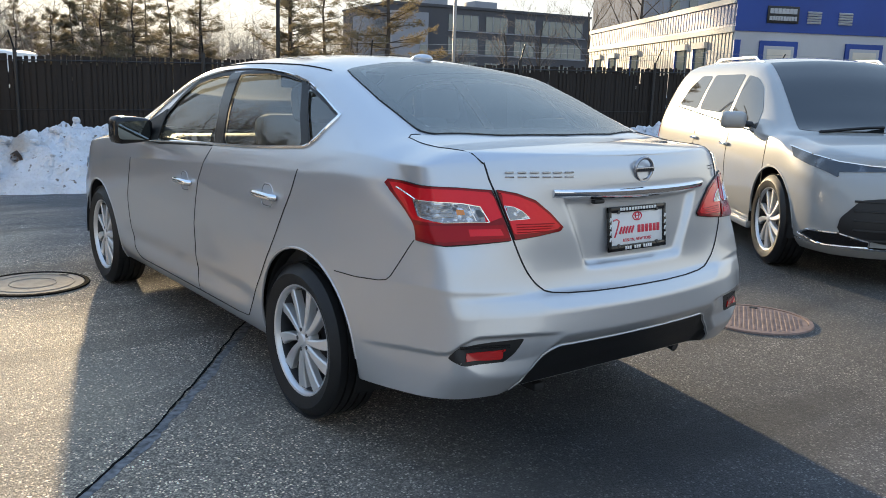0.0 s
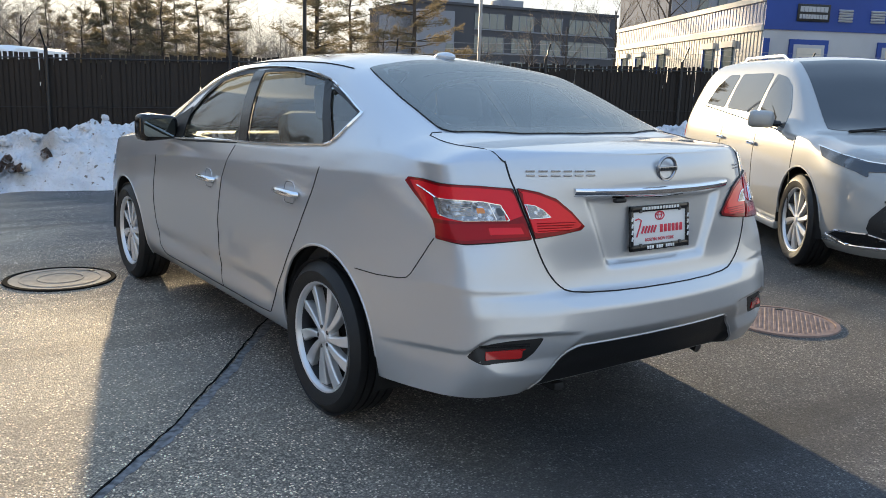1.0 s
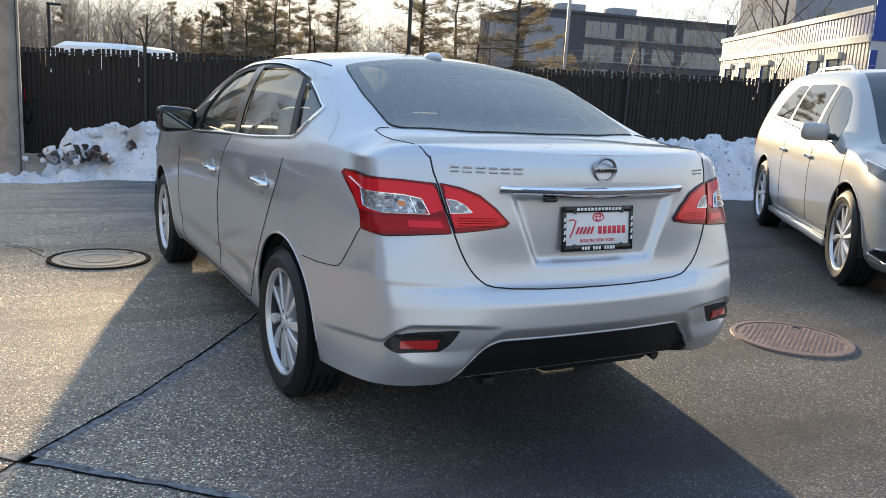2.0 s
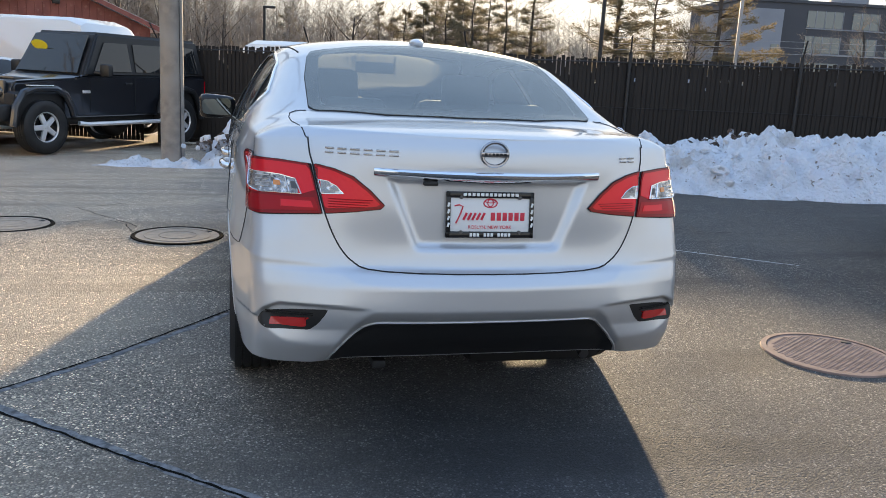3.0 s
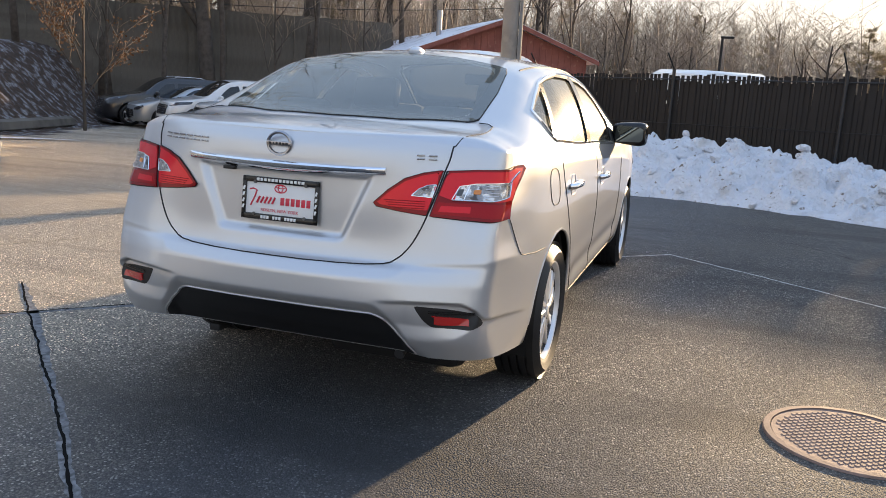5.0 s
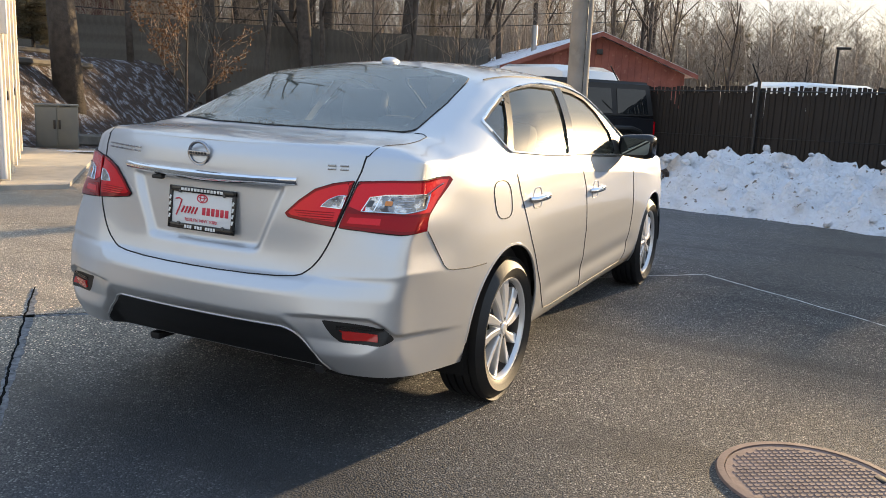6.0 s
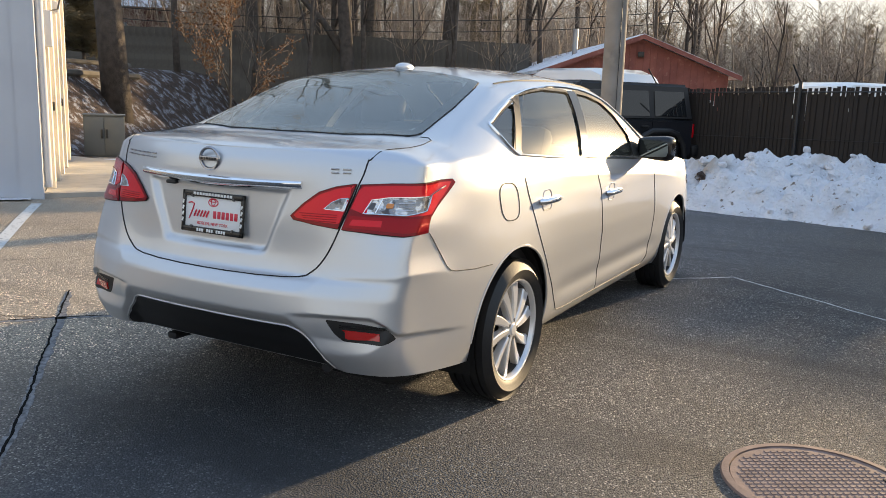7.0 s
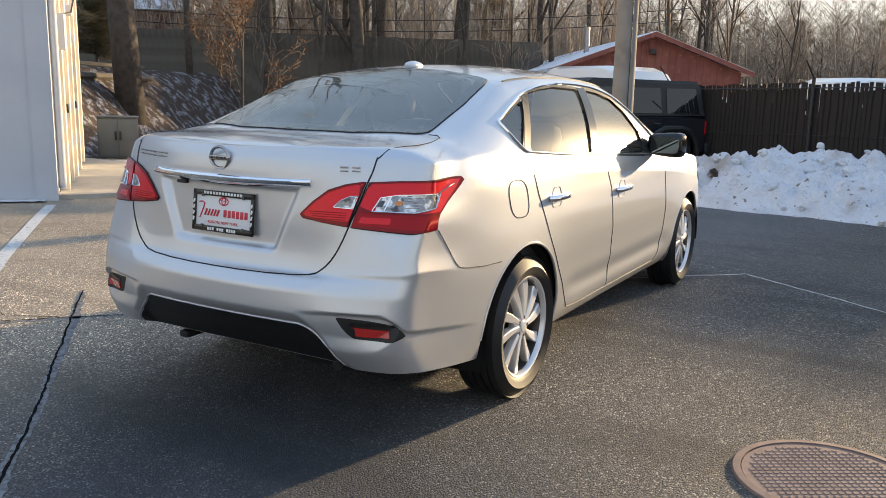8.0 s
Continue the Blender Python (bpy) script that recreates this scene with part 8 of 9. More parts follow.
rav, _ = parked_car("suv_car", "white sport utility car with black wheel-arch cladding", row_pose(-14.3, 18.7, -0.77, 2.69, 0.80), WHITE_CAR, 4.6, 1.86, 1.70, 2.69, 0.92, suv_roof, (1.09, 1.07, 1.03, 0.86), suv_win, (1.50, 2.36, 0.58, 0.70), wheel_r=0.36, cladding=True, **big_suv)
parked_car("sedan_car", "light grey saloon car parked in the row", row_pose(-16.7, 20.2, -0.83, 2.75, 0.78), LIGHT_GREY_CAR, 4.8, 1.84, 1.44, 2.75, 0.92, sedan_roof, (1.0, 0.985, 0.95, 0.74), sedan_win, (1.55, 2.52, 0.55, 0.68),
    [(0.48, 0.66), (0.62, 0.72), (0.80, 0.78), (0.82, 0.73), (0.70, 0.62), (0.52, 0.60)], [(0, 0.62), (0.44, 0.62), (0.5, 0.40), (0.0, 0.30)], None)
parked_car("suv_car", "near-black sport utility car at the end of the row", row_pose(-18.6, 20.9, -0.87, 2.85, 0.84), DARK_CAR, 4.95, 1.95, 1.78, 2.85, 0.95, [(y, z * 1.03) for y, z in suv_roof], (1.12, 1.10, 1.06, 0.88), suv_win, (1.50, 2.36, 0.60, 0.72), wheel_r=0.38, rails=True, **big_suv)


def off_roader():
    """A boxy four-door off-road car."""
    car = thing("off_road_car", "black boxy four-door off-road car with silver wheels", "car", row_pose(-3.66, 9.95, -0.20, 3.008, 0.80), "parked cars in the row")
    body = new("body")
    body.parent = car
    prof = [(-0.78, 0.52), (-0.78, 1.18), (2.18, 1.16), (2.24, 1.12), (3.30, 1.06), (3.36, 1.00), (3.36, 0.62), (3.1, 0.52)]
    bm = bmesh.new()
    rows = []
    for x, k in ((-0.80, 0.0), (-0.74, 1.0), (0.74, 1.0), (0.80, 0.0)):
        rows.append([bm.verts.new((x * (0.93 if y > 2.2 else 1) * (0.90 if y > 3.2 else 1), y, z + (0.02 * k if z > 1 else 0))) for y, z in prof])
    n = len(prof)
    for a, b in zip(rows, rows[1:]):
        for i in range(n):
            bm.faces.new((a[i], a[(i + 1) % n], b[(i + 1) % n], b[i]))
    bm.faces.new(rows[0][::-1])
    bm.faces.new(rows[-1])
    bmesh.ops.recalc_face_normals(bm, faces=bm.faces[:])
    bmesh.ops.bevel(bm, geom=[e for e in bm.edges if e.calc_face_angle(0) > 0.5], offset=0.03, segments=2, affect="EDGES")
    part("tub", bm, NAVY, body)
    bm = bmesh.new()
    low = [(-0.79, -0.80, 1.16), (0.79, -0.80, 1.16), (0.79, 2.16, 1.14), (-0.79, 2.16, 1.14)]
    top = [(-0.67, -0.70, 1.84), (0.67, -0.70, 1.84), (0.65, 1.72, 1.86), (-0.65, 1.72, 1.86)]
    vs = [bm.verts.new(p) for p in low + top]
    for i in range(4):
        bm.faces.new((vs[i], vs[(i + 1) % 4], vs[4 + (i + 1) % 4], vs[4 + i]))
    bm.faces.new(vs[4:])
    bm.faces.new(vs[:4][::-1])
    bmesh.ops.bevel(bm, geom=[e for e in bm.edges], offset=0.05, segments=3, affect="EDGES")
    part("hard_top", bm, BLACK_PLASTIC, car, "textured black hard top")

    def slab(name, corners, mat, thick, parent):
        a, b, c, d = (Vector(p) for p in corners)
        nrm = (b - a).cross(d - a).normalized() * thick
        vs = [a, b, c, d, a + nrm, b + nrm, c + nrm, d + nrm]
        return mesh_of(name, vs, [(3, 2, 1, 0), (4, 5, 6, 7), (0, 1, 5, 4), (1, 2, 6, 5), (2, 3, 7, 6), (3, 0, 4, 7)], mat, parent, sharp=20)

    def sidepoint(y, z, sx):
        u = (z - 1.15) / 0.70
        return Vector((sx * (0.79 - 0.125 * u + 0.002), y, z))

    for sx in (1, -1):
        for y0, y1, y2, y3 in ((-0.62, 0.12, 0.12, -0.56), (0.24, 1.00, 0.99, 0.26), (1.10, 1.92, 1.62, 1.12)):
            q = [sidepoint(y0, 1.24, sx), sidepoint(y1, 1.24, sx), sidepoint(y2, 1.70, sx), sidepoint(y3, 1.70, sx)]
            slab("side_window", q if sx > 0 else q[::-1], DARK_GLASS, 0.012, car)
        for y in (0.18, 1.05, 2.04):
            tube("panel_seam", [(sx * 0.803, y, 1.14), (sx * 0.803, y, 0.60)], 0.006, GAP_BLACK, car, "", 4)
        for y in (0.36, 1.22):
            part("door_handle", box_bm((sx * 0.825, y, 1.05), (0.04, 0.16, 0.035), bevel=0.01), BLACK_PLASTIC, car)
        tube("side_step", [(sx * 0.88, 0.48, 0.44), (sx * 0.90, 0.6, 0.42), (sx * 0.90, 2.2, 0.42), (sx * 0.88, 2.36, 0.44)], 0.035, ALLOY, car, "bright side step", 8)
        m = new("door_mirror")
        m.parent = car
        part("mirror_housing", box_bm((sx * 0.98, 1.86, 1.26), (0.20, 0.12, 0.20), bevel=0.035), BLACK_PLASTIC, m)
        tube("mirror_arm", [(sx * 0.78, 1.92, 1.22), (sx * 0.92, 1.88, 1.22)], 0.03, BLACK_PLASTIC, m, "", 6)
        # flat-topped wheel-arch flares
        for cy, lab in ((0.0, ""), (3.008, "")):
            arc = []
            for y, z in ((-0.56, 0.46), (-0.50, 0.74), (-0.36, 0.94), (-0.16, 1.00), (0.22, 1.00), (0.40, 0.92), (0.52, 0.72), (0.56, 0.58)):
                yy = cy + y * (1 if cy == 0 else -1)
                arc.append((sx * 0.875, yy, z - 0.03))
            v, f = tube_data(arc, 0.055, 8)
            mesh_of("wheel_arch_flare", [(a if abs(a) > 0.8 else a, b, c) for a, b, c in v], f, NAVY if cy else BLACK_PLASTIC, car)
            part("wheel_well", box_bm((sx * 0.70, cy, 0.66), (0.26, 0.95, 0.52), bevel=0.08), GAP_BLACK, car)
        part("pale_flare_top", box_bm((sx * 0.875, 3.06, 1.018), (0.10, 0.42, 0.016), bevel=0.006), WHITE_CAR, car)
    w = [(-0.66, 2.14, 1.20), (0.66, 2.14, 1.20), (0.57, 1.80, 1.80), (-0.57, 1.80, 1.80)]
    slab("windscreen", w[::-1], DARK_GLASS, 0.02, car)
    slab("rear_window", [(-0.55, -0.795, 1.25), (0.55, -0.795, 1.25), (0.50, -0.73, 1.68), (-0.50, -0.73, 1.68)], DARK_GLASS, 0.02, car)
    lathe("price_sticker", [(0.001, 0.0), (0.13, 0.0), (0.13, 0.008), (0.001, 0.008)], 20, YELLOW, car, pose(0.30, 1.99, 1.62, 0, 0, 90) @ pose(0, 0, 0, 0, 30, 0) @ Matrix.Diagonal((1, 1.3, 0.7, 1)), "yellow oval windscreen sticker")
    # front: grille with upright slots, round lamps, bumper
    g = part("grille_panel", box_bm((0, 3.385, 0.86), (1.10, 0.06, 0.44), bevel=0.02), NAVY, car)
    for k in range(7):
        part("grille_slot", box_bm((-0.27 + 0.09 * k, 3.42, 0.86), (0.052, 0.02, 0.34), bevel=0.008), GAP_BLACK, g)
    for sx in (1, -1):
        lathe("headlamp", [(0.001, 0.03), (0.07, 0.025), (0.095, 0.0)], 24, HEADLAMP, car, pose(sx * 0.44, 3.41, 0.90, 0, 0, 90), "round headlamp")
        part("indicator_lamp", box_bm((sx * 0.83, 3.42, 0.86), (0.14, 0.05, 0.06), bevel=0.015), HEADLAMP, car)
        lathe("fog_lamp", [(0.001, 0.02), (0.045, 0.015), (0.06, 0.0)], 18, HEADLAMP, car, pose(sx * 0.50, 3.745, 0.62, 0, 0, 90))
    part("front_bumper", box_bm((0, 3.60, 0.62), (1.66, 0.28, 0.24), bevel=0.05), BLACK_PLASTIC, car, "black plastic front bumper")
    part("rear_bumper", box_bm((0, -0.86, 0.60), (1.66, 0.18, 0.22), bevel=0.04), BLACK_PLASTIC, car)
    part("underbody", box_bm((0, 1.4, 0.48), (1.3, 3.9, 0.16), bevel=0.04), GAP_BLACK, car)
    for sx in (1, -1):
        part("tail_lamp", box_bm((sx * 0.70, -0.80, 0.98), (0.14, 0.06, 0.26), bevel=0.015), RED_LENS, car)
        part("body_badge", box_bm((sx * 0.808, 2.12, 0.92), (0.006, 0.16, 0.045), bevel=0.002), ALLOY, car, "small silver badge")
    part("engine_bonnet", box_bm((0, 2.78, 1.085), (1.10, 0.92, 0.06), (3, 0, 0), 0.025), NAVY, car)
    for i, (x, y) in enumerate(((0.80, 0), (-0.80, 0), (0.80, 3.008), (-0.80, 3.008))):
        wheel(car, (x, y, 0.405), 1 if x > 0 else -1, 0.405, 0.25, 0.225, 5, False, ALLOY, ALLOY_DARK, i, 44)
    sp = lathe("spare_tyre", [(0.10, 0.0), (0.36, 0.0), (0.40, 0.05), (0.40, 0.18), (0.36, 0.23), (0.10, 0.20), (0.10, 0.0)], 40, RUBBER, car, pose(0, -0.84, 1.02, 0, 0, -90))
    tube("radio_aerial", [(0.78, 2.6, 1.1), (0.80, 2.5, 1.85)], 0.006, GAP_BLACK, car, "", 5)
    return car


off_roader()


def cargo_van(label, at, length, height, width=1.98, mark=False):
    """A tall white panel van."""
    car = thing("cargo_van", label, "van", at)
    prof = [(-length / 2, 0.45), (-length / 2, height - 0.30), (-length / 2 + 0.10, height - 0.10), (-length / 2 + 0.35, height), (length / 2 - 1.55, height), (length / 2 - 1.25, height - 0.10), (length / 2 - 0.55, 1.30), (length / 2 - 0.15, 1.15), (length / 2, 0.95), (length / 2, 0.45)]
    bm = bmesh.new()
    rows = []
    for x, k in ((-1, 0.0), (-0.97, 0.5), (-0.80, 1.0), (0.80, 1.0), (0.97, 0.5), (1, 0.0)):
        rows.append([bm.verts.new((x * width / 2 * (1 - 0.10 * max(0.0, (z - 1.2) / height)), y, z - (0.12 * (1 - k) if z > height - 0.2 else 0))) for y, z in prof])
    n = len(prof)
    for a, b in zip(rows, rows[1:]):
        for i in range(n):
            bm.faces.new((a[i], a[(i + 1) % n], b[(i + 1) % n], b[i]))
    bm.faces.new(rows[0][::-1])
    bm.faces.new(rows[-1])
    bmesh.ops.recalc_face_normals(bm, faces=bm.faces[:])
    part("body", bm, WHITE_CAR, car, sharp=35)
    for sx in (1, -1):
        part("cab_window", box_bm((sx * width * 0.468, length / 2 - 1.45, 1.55), (0.02, 0.75, 0.50), (0, sx * -4, 0), 0.01), DARK_GLASS, car)
        part("roof_gutter", box_bm((sx * width * 0.445, -0.4, height - 0.16), (0.04, length - 2.2, 0.03), bevel=0.01), WHITE_CAR, car)
        if mark:
            for k in range(9):
                part("side_mark", box_bm((sx * width * 0.476, -1.5 + 0.27 * k, height - 0.42), (0.012, 0.20 if k % 3 else 0.12, 0.07), (0, sx * -3, 0), 0.002), DARK_TRIM, car)
        for y in (-length / 2 + 0.9, length / 2 - 0.9):
            wheel(car, (sx * (width / 2 - 0.12), y, 0.34), sx, 0.34, 0.22, 0.22, 5, False, ALLOY, ALLOY_DARK, 2, 28)
    part("underbody", box_bm((0, 0, 0.42), (width * 0.8, length * 0.92, 0.16)), GAP_BLACK, car)
    return car


cargo_van("white panel van with dark side lettering behind the off-road car", pose(-3.85, 15.4, -0.36, 0, 0, 246), 3.5, 2.36, mark=True)
cargo_van("white van standing behind the slatted fence", pose(1.35, 19.9, -0.42, 0, 0, -40), 4.0, 2.3)
# cars glimpsed through the slits of the fence
for src, u, back, turn in ((merc, 3.6, 3.2, -110), (highlander, 9.0, 3.6, 70), (merc, 14.0, 3.4, -112)):
    q = FA + FDIR * u + Vector((0.352, 0.936)) * back
    copy_thing(src, pose(q.x, q.y, float(ground_z(q.x, q.y)), 0, 0, turn))

# ---- trees ----
def branchy(seed, height, spread, trunk_r, levels=4, lean=0.0, first=0.35, up=0.75, kids=(5, 4, 4, 3), min_r=0.010):
    """Vertices and faces of a bare tree: (trunk and limbs), (twigs)."""
    rnd = random.Random(seed)
    big, fine = ([], []), ([], [])

    def limb(p, way, length, r, level):
        steps = 6 if level == 0 else 4 if level == 1 else 3 if level + 1 < levels else 2
        pts, d = [Vector(p)], Vector(way)
        for i in range(steps):
            wob = 0.05 if level == 0 else 0.22
            d = (d + Vector((rnd.uniform(-wob, wob), rnd.uniform(-wob, wob), rnd.uniform(-0.05, 0.16)))).normalized()
            pts.append(pts[-1] + d * length / steps)
        end = r * (0.35 if level < 2 else 0.4)
        v, f = tube_data(pts, r, 7 if level == 0 else 5 if level == 1 else 3, False, max(end, 0.004))
        store = big if level < 2 else fine
        b = len(store[0])
        store[0].extend(v)
        store[1].extend([tuple(i + b for i in q) for q in f])
        if level + 1 >= levels:
            return
        n = kids[min(level, len(kids) - 1)]
        for k in range(n + rnd.randrange(2)):
            u = first + (1 - first) * (k + rnd.random()) / (n + 0.5) if level == 0 else 0.25 + 0.75 * (k + rnd.random()) / (n + 0.5)
            u = min(u, 0.999)
            i = min(int(u * steps), steps - 1)
            q = pts[i].lerp(pts[i + 1], u * steps - i)
            along = (pts[i + 1] - pts[i]).normalized()
            a = rnd.uniform(0, 2 * math.pi)
            side = along.orthogonal().normalized()
            side = (side * math.cos(a) + along.cross(side) * math.sin(a)).normalized()
            w = (along * up + side * spread + Vector((0, 0, 0.15))).normalized()
            limb(q, w, length * rnd.uniform(0.34, 0.52) * (1.15 - 0.4 * u if level == 0 else 1), max(min_r, (r + (end - r) * u) * rnd.uniform(0.45, 0.65)), level + 1)

    limb((0, 0, -0.3), (lean, 0.02, 1), height * 0.85, trunk_r, 0)
    return big, fine


def bare_tree(label, seed, height, spread=0.75, trunk_r=0.2, **more):
    t = thing("bare_tree", label, "tree", None, "bare trees")
    big, fine = branchy(seed, height, spread, trunk_r, **more)
    mesh_of("trunk", *big, BARK, t, sharp=None)
    tagged(mesh_of("crown", *fine, TWIG, t, sharp=None), kind="stuff")
    return t


def pine_tree(label, seed, height, spread, density=1.0, tuft=0.26, low=0.22, name="pine_tree"):
    """A tapered trunk, whorls of limbs and many small tufts of needles."""
    rnd = random.Random(seed)
    t = thing(name, label, "tree", None, "conifers")
    tr = tube_data([(rnd.uniform(-0.1, 0.1) * k / 4, rnd.uniform(-0.1, 0.1) * k / 4, height * k / 8 - (0.3 if k == 0 else 0)) for k in range(9)], height * 0.018, 7, False, 0.03)
    wood = [list(tr[0]), list(tr[1])]
    nv, nf = [], []
    z = height * low
    while z < height * 0.985:
        u = (z / height - low) / (1 - low)
        reach = spread * (1 - u) ** 0.7 * rnd.uniform(0.65, 1.1) + 0.25
        if u < 0.2:
            reach *= 0.6 + 2 * u
        for k in range(rnd.randrange(2, 5)):
            if rnd.random() < 0.16:
                continue
            a = rnd.uniform(0, 2 * math.pi)
            r = reach * rnd.uniform(0.35, 1.2)
            rise = rnd.uniform(-0.08, 0.42) * r
            pts = [Vector((0, 0, z)), Vector((math.cos(a) * r * 0.5, math.sin(a) * r * 0.5, z + rise * 0.35)), Vector((math.cos(a + 0.15) * r, math.sin(a + 0.15) * r, z + rise))]
            v, f = tube_data(pts, 0.03 + 0.02 * (1 - u), 4, False, 0.008)
            b = len(wood[0])
            wood[0].extend(v)
            wood[1].extend([tuple(i + b for i in q) for q in f])
            m = int((10 + 18 * r / spread) * density)
            flat = Vector((-math.sin(a), math.cos(a), 0))
            for j in range(m):
                s = 0.25 + 0.75 * rnd.random() ** 0.65
                c = pts[0].lerp(pts[1], s * 2) if s < 0.5 else pts[1].lerp(pts[2], s * 2 - 1)
                c = c + flat * rnd.gauss(0, 0.16 + 0.10 * s * r / spread) + Vector((0, 0, rnd.gauss(0.03, 0.11)))
                for _ in range(5):
                    d = Vector((rnd.gauss(0, 1), rnd.gauss(0, 1), rnd.gauss(0.4, 0.45))).normalized()
                    w = d.orthogonal().normalized() * 0.016
                    L = tuft * rnd.uniform(0.5, 1.1)
                    b = len(nv)
                    nv += [c - w, c + w, c + d * L]
                    nf.append((b, b + 1, b + 2))
        z += height * 0.024 * rnd.uniform(0.5, 1.7)
    mesh_of("trunk", wood[0], wood[1], BARK, t, sharp=None)
    tagged(mesh_of("crown", nv, nf, NEEDLES, t, smooth=False), kind="stuff")
    return t


def stand(ob, x, y, turn, size=1.0, sink=0.1):
    ob.matrix_world = pose(x, y, float(ground_z(x, y)) - sink, 0, 0, turn) @ Matrix.Scale(size, 4)


def stand_copy(ob, x, y, turn, size, sink=0.1):
    c = copy_thing(ob, pose(x, y, float(ground_z(x, y)) - sink, 0, 0, turn))
    c.scale = (size, size, size)
    return c


kinds = [bare_tree("tall bare winter tree with fine grey twigs", 11, 13, 0.7, 0.20, levels=5, kids=(8, 6, 4, 2)),
         bare_tree("slender bare winter tree among the woods", 12, 15, 0.5, 0.16, levels=5, first=0.40, kids=(8, 5, 4, 2)),
         bare_tree("spreading bare winter tree with a forked trunk", 13, 12, 0.9, 0.24, levels=5, first=0.25, kids=(7, 6, 4, 2)),
         bare_tree("thin straight bare winter sapling", 14, 10, 0.55, 0.09, levels=4, first=0.3, kids=(8, 4, 4))]
rnd = random.Random(21)


def from_eye(az, dist, ex=0.5, ey=-3.5):
    return ex - dist * math.sin(radians(az)), ey + dist * math.cos(radians(az))


spots = []
# the wood on the bank, seen past the building and the shed
for i in range(58):
    az = rnd.uniform(17, 62)
    dist = rnd.uniform(37, 75) if az < 42 else rnd.uniform(64, 85)
    spots.append((*from_eye(az, dist), rnd.choice((0, 1, 1, 1, 3, 2)), rnd.uniform(0.85, 1.35)))
# trees beyond the fence
for i in range(52):
    az = rnd.uniform(-30, 17)
    dist = rnd.uniform(58, 100)
    tall = rnd.uniform(0.36, 0.48) if -27 < az < -6 else rnd.uniform(0.45, 0.78) if az < 9 else rnd.uniform(0.85, 1.2)
    spots.append((*from_eye(az, dist), rnd.choice((0, 2, 3, 0)), tall))
for az, dist, k, s in ((-39.5, 62, 2, 0.62), (-41.5, 58, 0, 0.60), (-44.5, 50, 0, 0.62), (-47.5, 46, 0, 0.75), (-50, 55, 2, 0.7), (-36, 70, 2, 0.6), (9.1, 38, 1, 0.62), (12.5, 36, 1, 0.7), (6.0, 48, 1, 0.62), (22, 42, 1, 0.8), (-6.5, 60, 2, 0.6), (-13.5, 66, 1, 0.40)):
    spots.append((*from_eye(az, dist), k, s))
# behind the camera and to the left, mirrored in the paint and glass
for i in range(12):
    az = rnd.uniform(70, 150)
    spots.append((*from_eye(az, rnd.uniform(34, 60)), rnd.choice((0, 1, 2)), rnd.uniform(0.8, 1.2)))
used = set()
for x, y, k, s in spots:
    if k not in used:
        used.add(k)
        stand(kinds[k], x, y, rnd.uniform(0, 360), s)
    else:
        stand_copy(kinds[k], x, y, rnd.uniform(0, 360), s)
# slim trunks standing before the board fence
for q, off, k, s in ((0.10, 2.6, 1, 0.8), (0.20, 1.8, 3, 0.7), (0.33, 2.8, 1, 0.9), (0.46, 2.0, 3, 0.8), (0.55, 3.2, 1, 0.75), (0.66, 1.6, 1, 0.9), (0.74, 2.6, 3, 0.8), (0.82, 1.9, 1, 0.85), (0.90, 3.0, 3, 0.75)):
    p = H0.lerp(H1, q) + Vector((0.66, -0.75)) * off
    stand_copy(kinds[k], p.x, p.y, rnd.uniform(0, 360), s)
# near trunks on the bank
big_tree = bare_tree("thick dark old tree trunk with bare limbs", 31, 23, 0.6, 0.42, levels=5, first=0.4, kids=(6, 4, 4, 3))
x, y = from_eye(50.7, 26, 2.29, -3.24)
stand(big_tree, x, y, 40, 1.0)
forked = bare_tree("dark crooked forked old tree on the bank", 36, 19, 0.85, 0.36, levels=5, first=0.20, kids=(5, 4, 4, 3))
x, y = from_eye(35.7, 36, 2.29, -3.24)
stand(forked, x, y, 100, 1.0)
for az, dist in ((57.5, 27), (33.7, 39), (41.0, 37), (28.5, 38)):
    x, y = from_eye(az, dist, 1.5, -3.4)
    stand_copy(big_tree, x, y, az * 7, rnd.uniform(0.8, 1.0))
pines = [pine_tree("tall open pine tree with layered branches", 41, 12, 3.4, 3.2, low=0.14), pine_tree("broad uneven pine tree against the sky", 42, 11, 4.2, 3.2, low=0.12), pine_tree("dense dark conifer with drooping branches", 43, 9, 3.0, 4.0, low=0.05)]
put = [(-12.6, 66, 2, 0.85), (-14.2, 60, 1, 0.72), (-16.0, 57, 1, 0.76), (-18.2, 58, 0, 0.70), (-19.9, 53, 0, 0.80), (-25.6, 50, 0, 0.98), (-28.0, 55, 1, 0.86), (-31.9, 47, 1, 0.98), (-11.4, 62, 1, 0.62), (-13.4, 70, 1, 0.80), (-15.2, 66, 2, 0.95), (-17.0, 70, 1, 0.85), (-9.6, 72, 0, 0.66), (-10.6, 80, 2, 0.80), (-8.2, 86, 1, 0.70), (-3.6, 90, 2, 0.75), (1.0, 92, 1, 0.70), (5.5, 88, 2, 0.8), (9.0, 84, 1, 0.72), (13.0, 80, 2, 0.8), (36, 52, 2, 1.0), (45, 55, 2, 1.1), (24, 56, 2, 0.9)]
seen = set()
for az, dist, k, s in put:
    x, y = from_eye(az, dist, -1.0, -3.4)
    if k in seen:
        stand_copy(pines[k], x, y, rnd.uniform(0, 360), s)
    else:
        seen.add(k)
        stand(pines[k], x, y, rnd.uniform(0, 360), s)
x, y = from_eye(52.6, 29, 2.29, -3.24)
bush = pine_tree("dark green low evergreen beside the old tree", 47, 4.6, 1.5, 2.4, 0.30, 0.14, "evergreen_bush")
stand(bush, x, y, 10, 0.72)
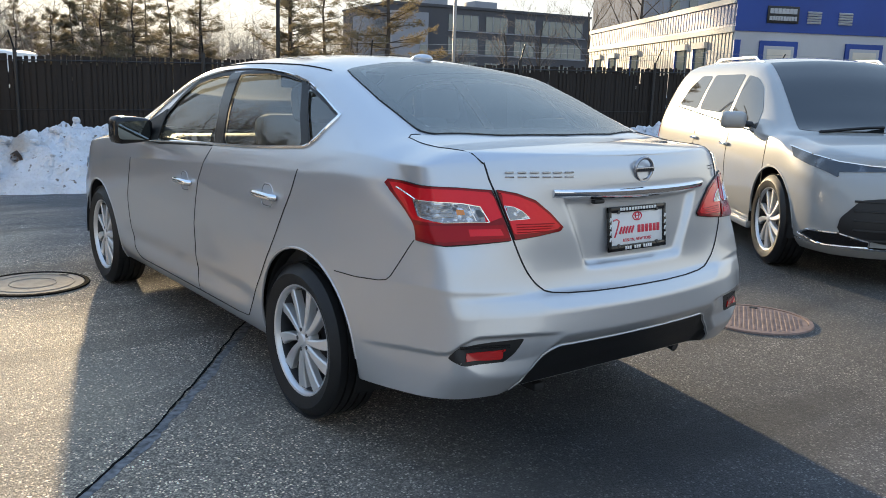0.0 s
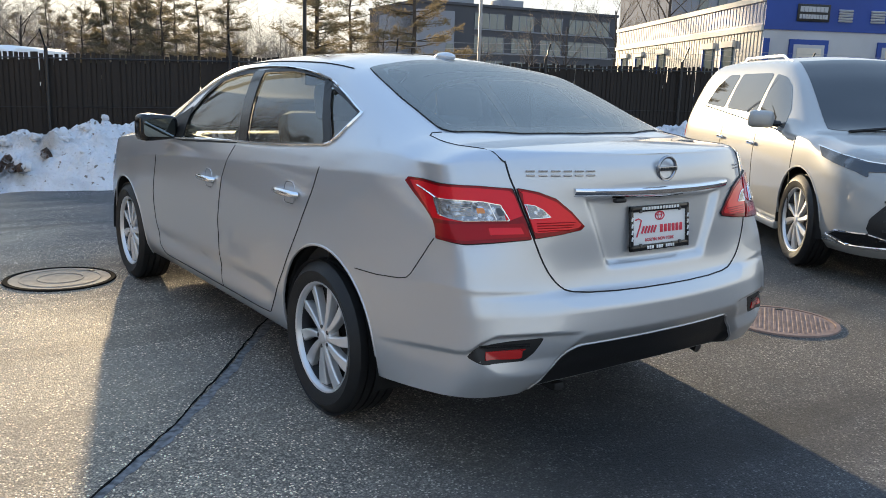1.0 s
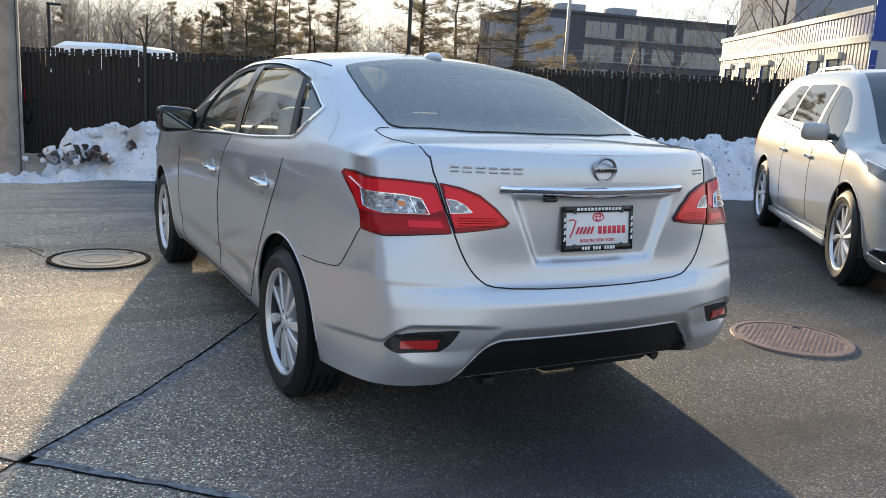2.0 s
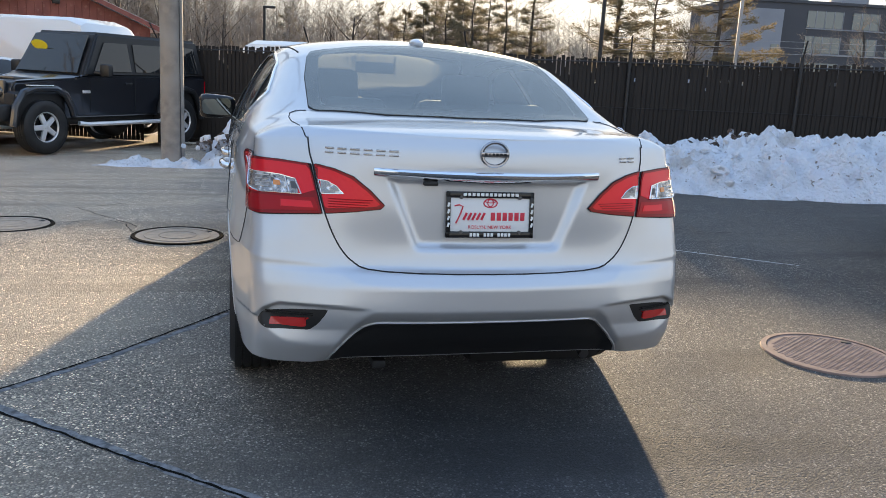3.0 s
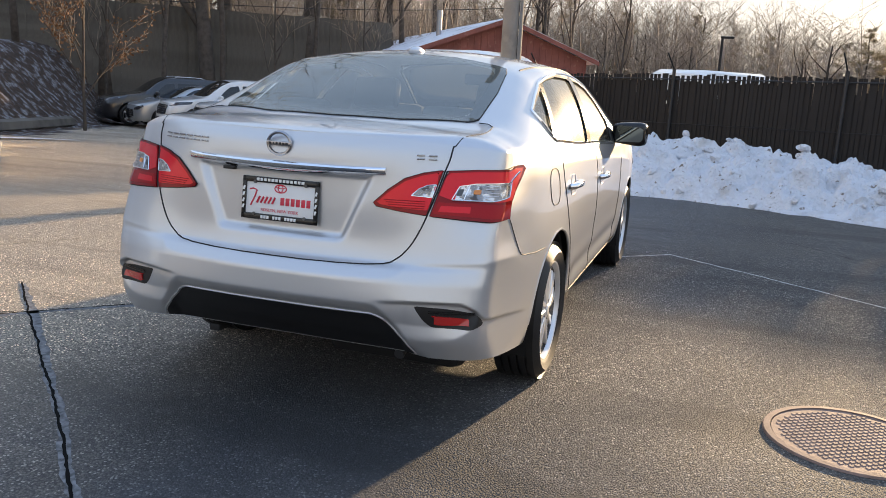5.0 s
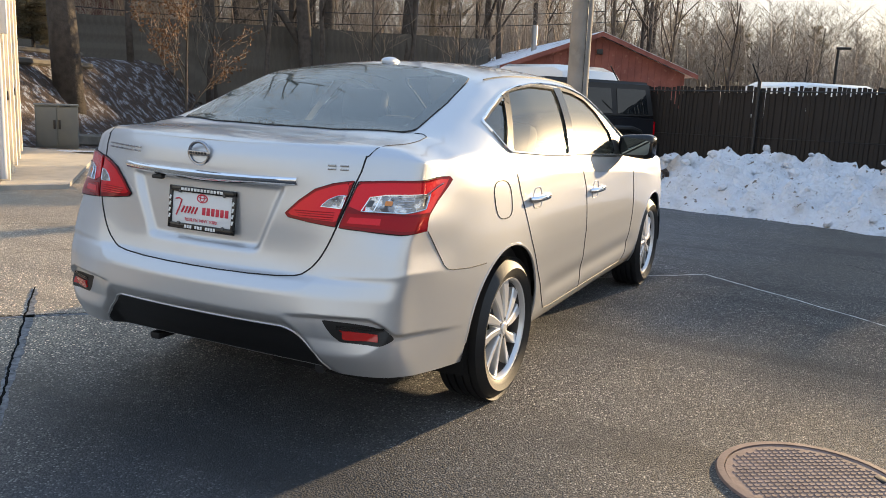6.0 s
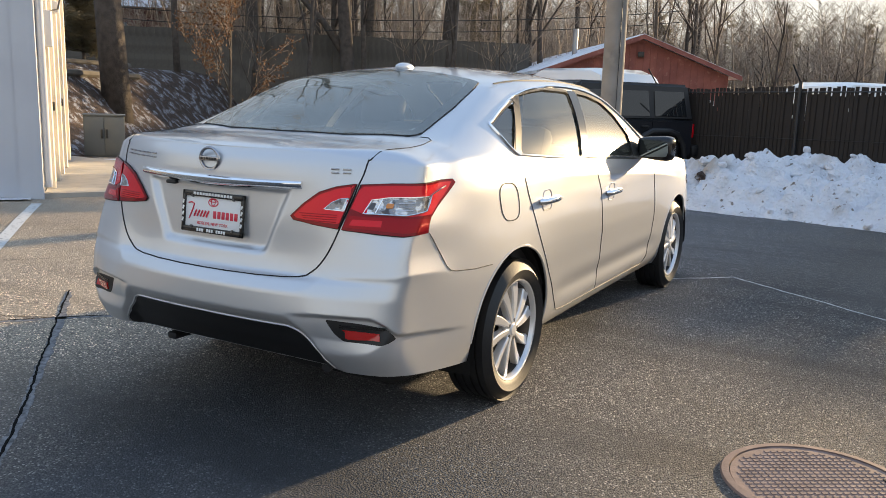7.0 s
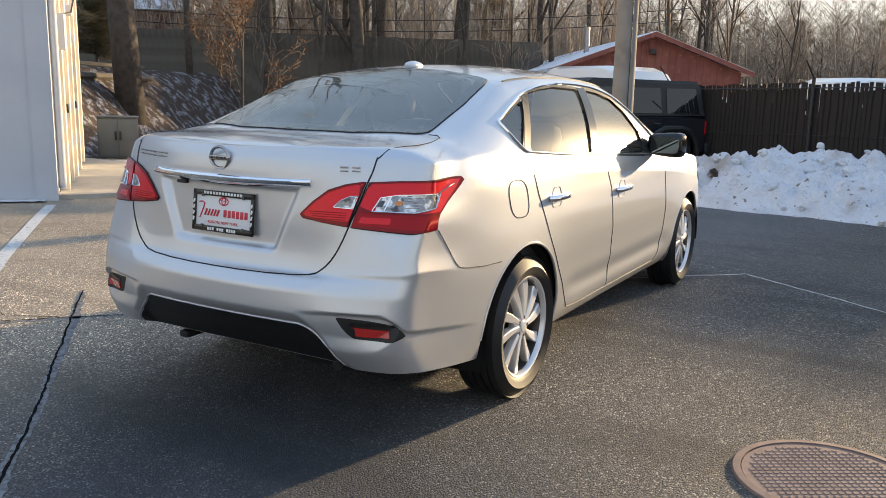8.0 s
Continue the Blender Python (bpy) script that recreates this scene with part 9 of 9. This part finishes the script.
# small tree that kept its brown leaves
x, y = from_eye(43.8, 27, 2.29, -3.24)
beech = bare_tree("young tree holding dry brown leaves", 51, 6.0, 0.7, 0.06, levels=4, first=0.2, kids=(8, 5, 4))
rl = random.Random(8)
crown = [c for c in beech.children if c.name.startswith("crown")][0]
pts = [v.co.copy() for v in crown.data.vertices]
lv, lf = [], []
for i in range(2400):
    c = rl.choice(pts) + Vector((rl.gauss(0, 0.06), rl.gauss(0, 0.06), rl.gauss(0, 0.06)))
    if c.z < 1.6:
        continue
    a, b = Vector((rl.gauss(0, 1), rl.gauss(0, 1), rl.gauss(0, 1))).normalized() * 0.045, Vector((rl.gauss(0, 1), rl.gauss(0, 1), rl.gauss(0, 1))).normalized() * 0.035
    k = len(lv)
    lv += [c - a, c + b, c + a, c - b]
    lf.append((k, k + 1, k + 2, k + 3))
tagged(mesh_of("leaf_crown", lv, lf, DRY_LEAF, beech, smooth=False), kind="stuff")
stand(beech, x, y, 0)
# undergrowth and far woods: uncountable thin stems and twigs
uv, uf = [], []
rl = random.Random(17)
for i in range(3400):
    far = i % 3 if i < 3300 else 3
    if far == 0:
        az, dist, h = rl.uniform(17, 62), rl.uniform(38, 85), rl.uniform(3, 11)
    elif far == 1:
        az, dist, h = rl.uniform(-30, 22), rl.uniform(72, 120), rl.uniform(3.5, 8.5)
    elif far == 2:
        az, dist, h = rl.uniform(-30, 60), rl.uniform(60, 110), rl.uniform(3, 10)
    else:
        az, dist, h = rl.uniform(-24, 12), rl.uniform(66, 105), rl.uniform(5, 10.5)
    x, y = from_eye(az, dist)
    z = float(ground_z(x, y))
    p = Vector((x, y, z - 0.2))
    d = Vector((rl.gauss(0, 0.12), rl.gauss(0, 0.12), 1)).normalized()
    r = 0.012 + 0.006 * h * rl.random() if far == 0 else 0.03 + 0.010 * h * rl.random()
    v, f = tube_data([p, p + d * h * 0.5, p + d * h + Vector((rl.gauss(0, 0.2), rl.gauss(0, 0.2), 0))], r, 3, False, 0.006)
    b = len(uv)
    uv += v
    uf += [tuple(q + b for q in g) for g in f]
    for k in range(rl.randrange(26, 44)):
        q = p + d * h * rl.uniform(0.18, 1.0)
        w = (Vector((rl.gauss(0, 1), rl.gauss(0, 1), 0)).normalized() * 0.8 + Vector((0, 0, rl.uniform(0.2, 1.1)))).normalized()
        L = h * rl.uniform(0.06, 0.26)
        side = w.orthogonal().normalized() * (0.010 if far == 0 else 0.020)
        b = len(uv)
        uv += [q - side, q + side, q + w * L]
        uf.append((b, b + 1, b + 2))
        for g in range(2):
            c = q + w * L * rl.uniform(0.3, 0.8)
            e = (w + Vector((rl.gauss(0, 0.6), rl.gauss(0, 0.6), rl.gauss(0.1, 0.4)))).normalized()
            b = len(uv)
            uv += [c - side * 0.7, c + side * 0.7, c + e * L * 0.6]
            uf.append((b, b + 1, b + 2))
tagged(mesh_of("far_woods", uv, uf, TWIG, None, "grey tangle of bare winter undergrowth and woods", sharp=None), category="woods", kind="stuff")
# wires and lamp posts
lamp = thing("street_lamp", "thin dark lamp post beyond the fence", "lamp post")
x, y = from_eye(0.2, 48, 0.94, -3.76)
tube("post", [(x, y, -0.8), (x, y, 4.3)], 0.07, DARK_STEEL, lamp, "", 8)
part("lamp_head", box_bm((x + 0.25, y, 4.3), (0.7, 0.3, 0.12), bevel=0.04), DARK_STEEL, lamp)
mast = thing("tall_mast", "tall thin dark pole against the sky", "pole")
x, y = from_eye(-24.4, 46, -0.9, -3.6)
tube("shaft", [(x, y, -0.9), (x, y, 12)], 0.11, DARK_STEEL, mast, "", 8)
for k, (a, b) in enumerate((((-30, 14.5, 4.6), (-8, 38, 5.6)), ((-30, 14.7, 4.2), (-8, 38.2, 5.1)))):
    w = thing("overhead_wire", "dark overhead wire sagging through the trees", "wire")
    pts = [Vector(a).lerp(Vector(b), q) - Vector((0, 0, 0.8 * 4 * q * (1 - q))) for q in np.linspace(0, 1, 14)]
    tube("strand", pts, 0.022, DARK_STEEL, w, "", 4)
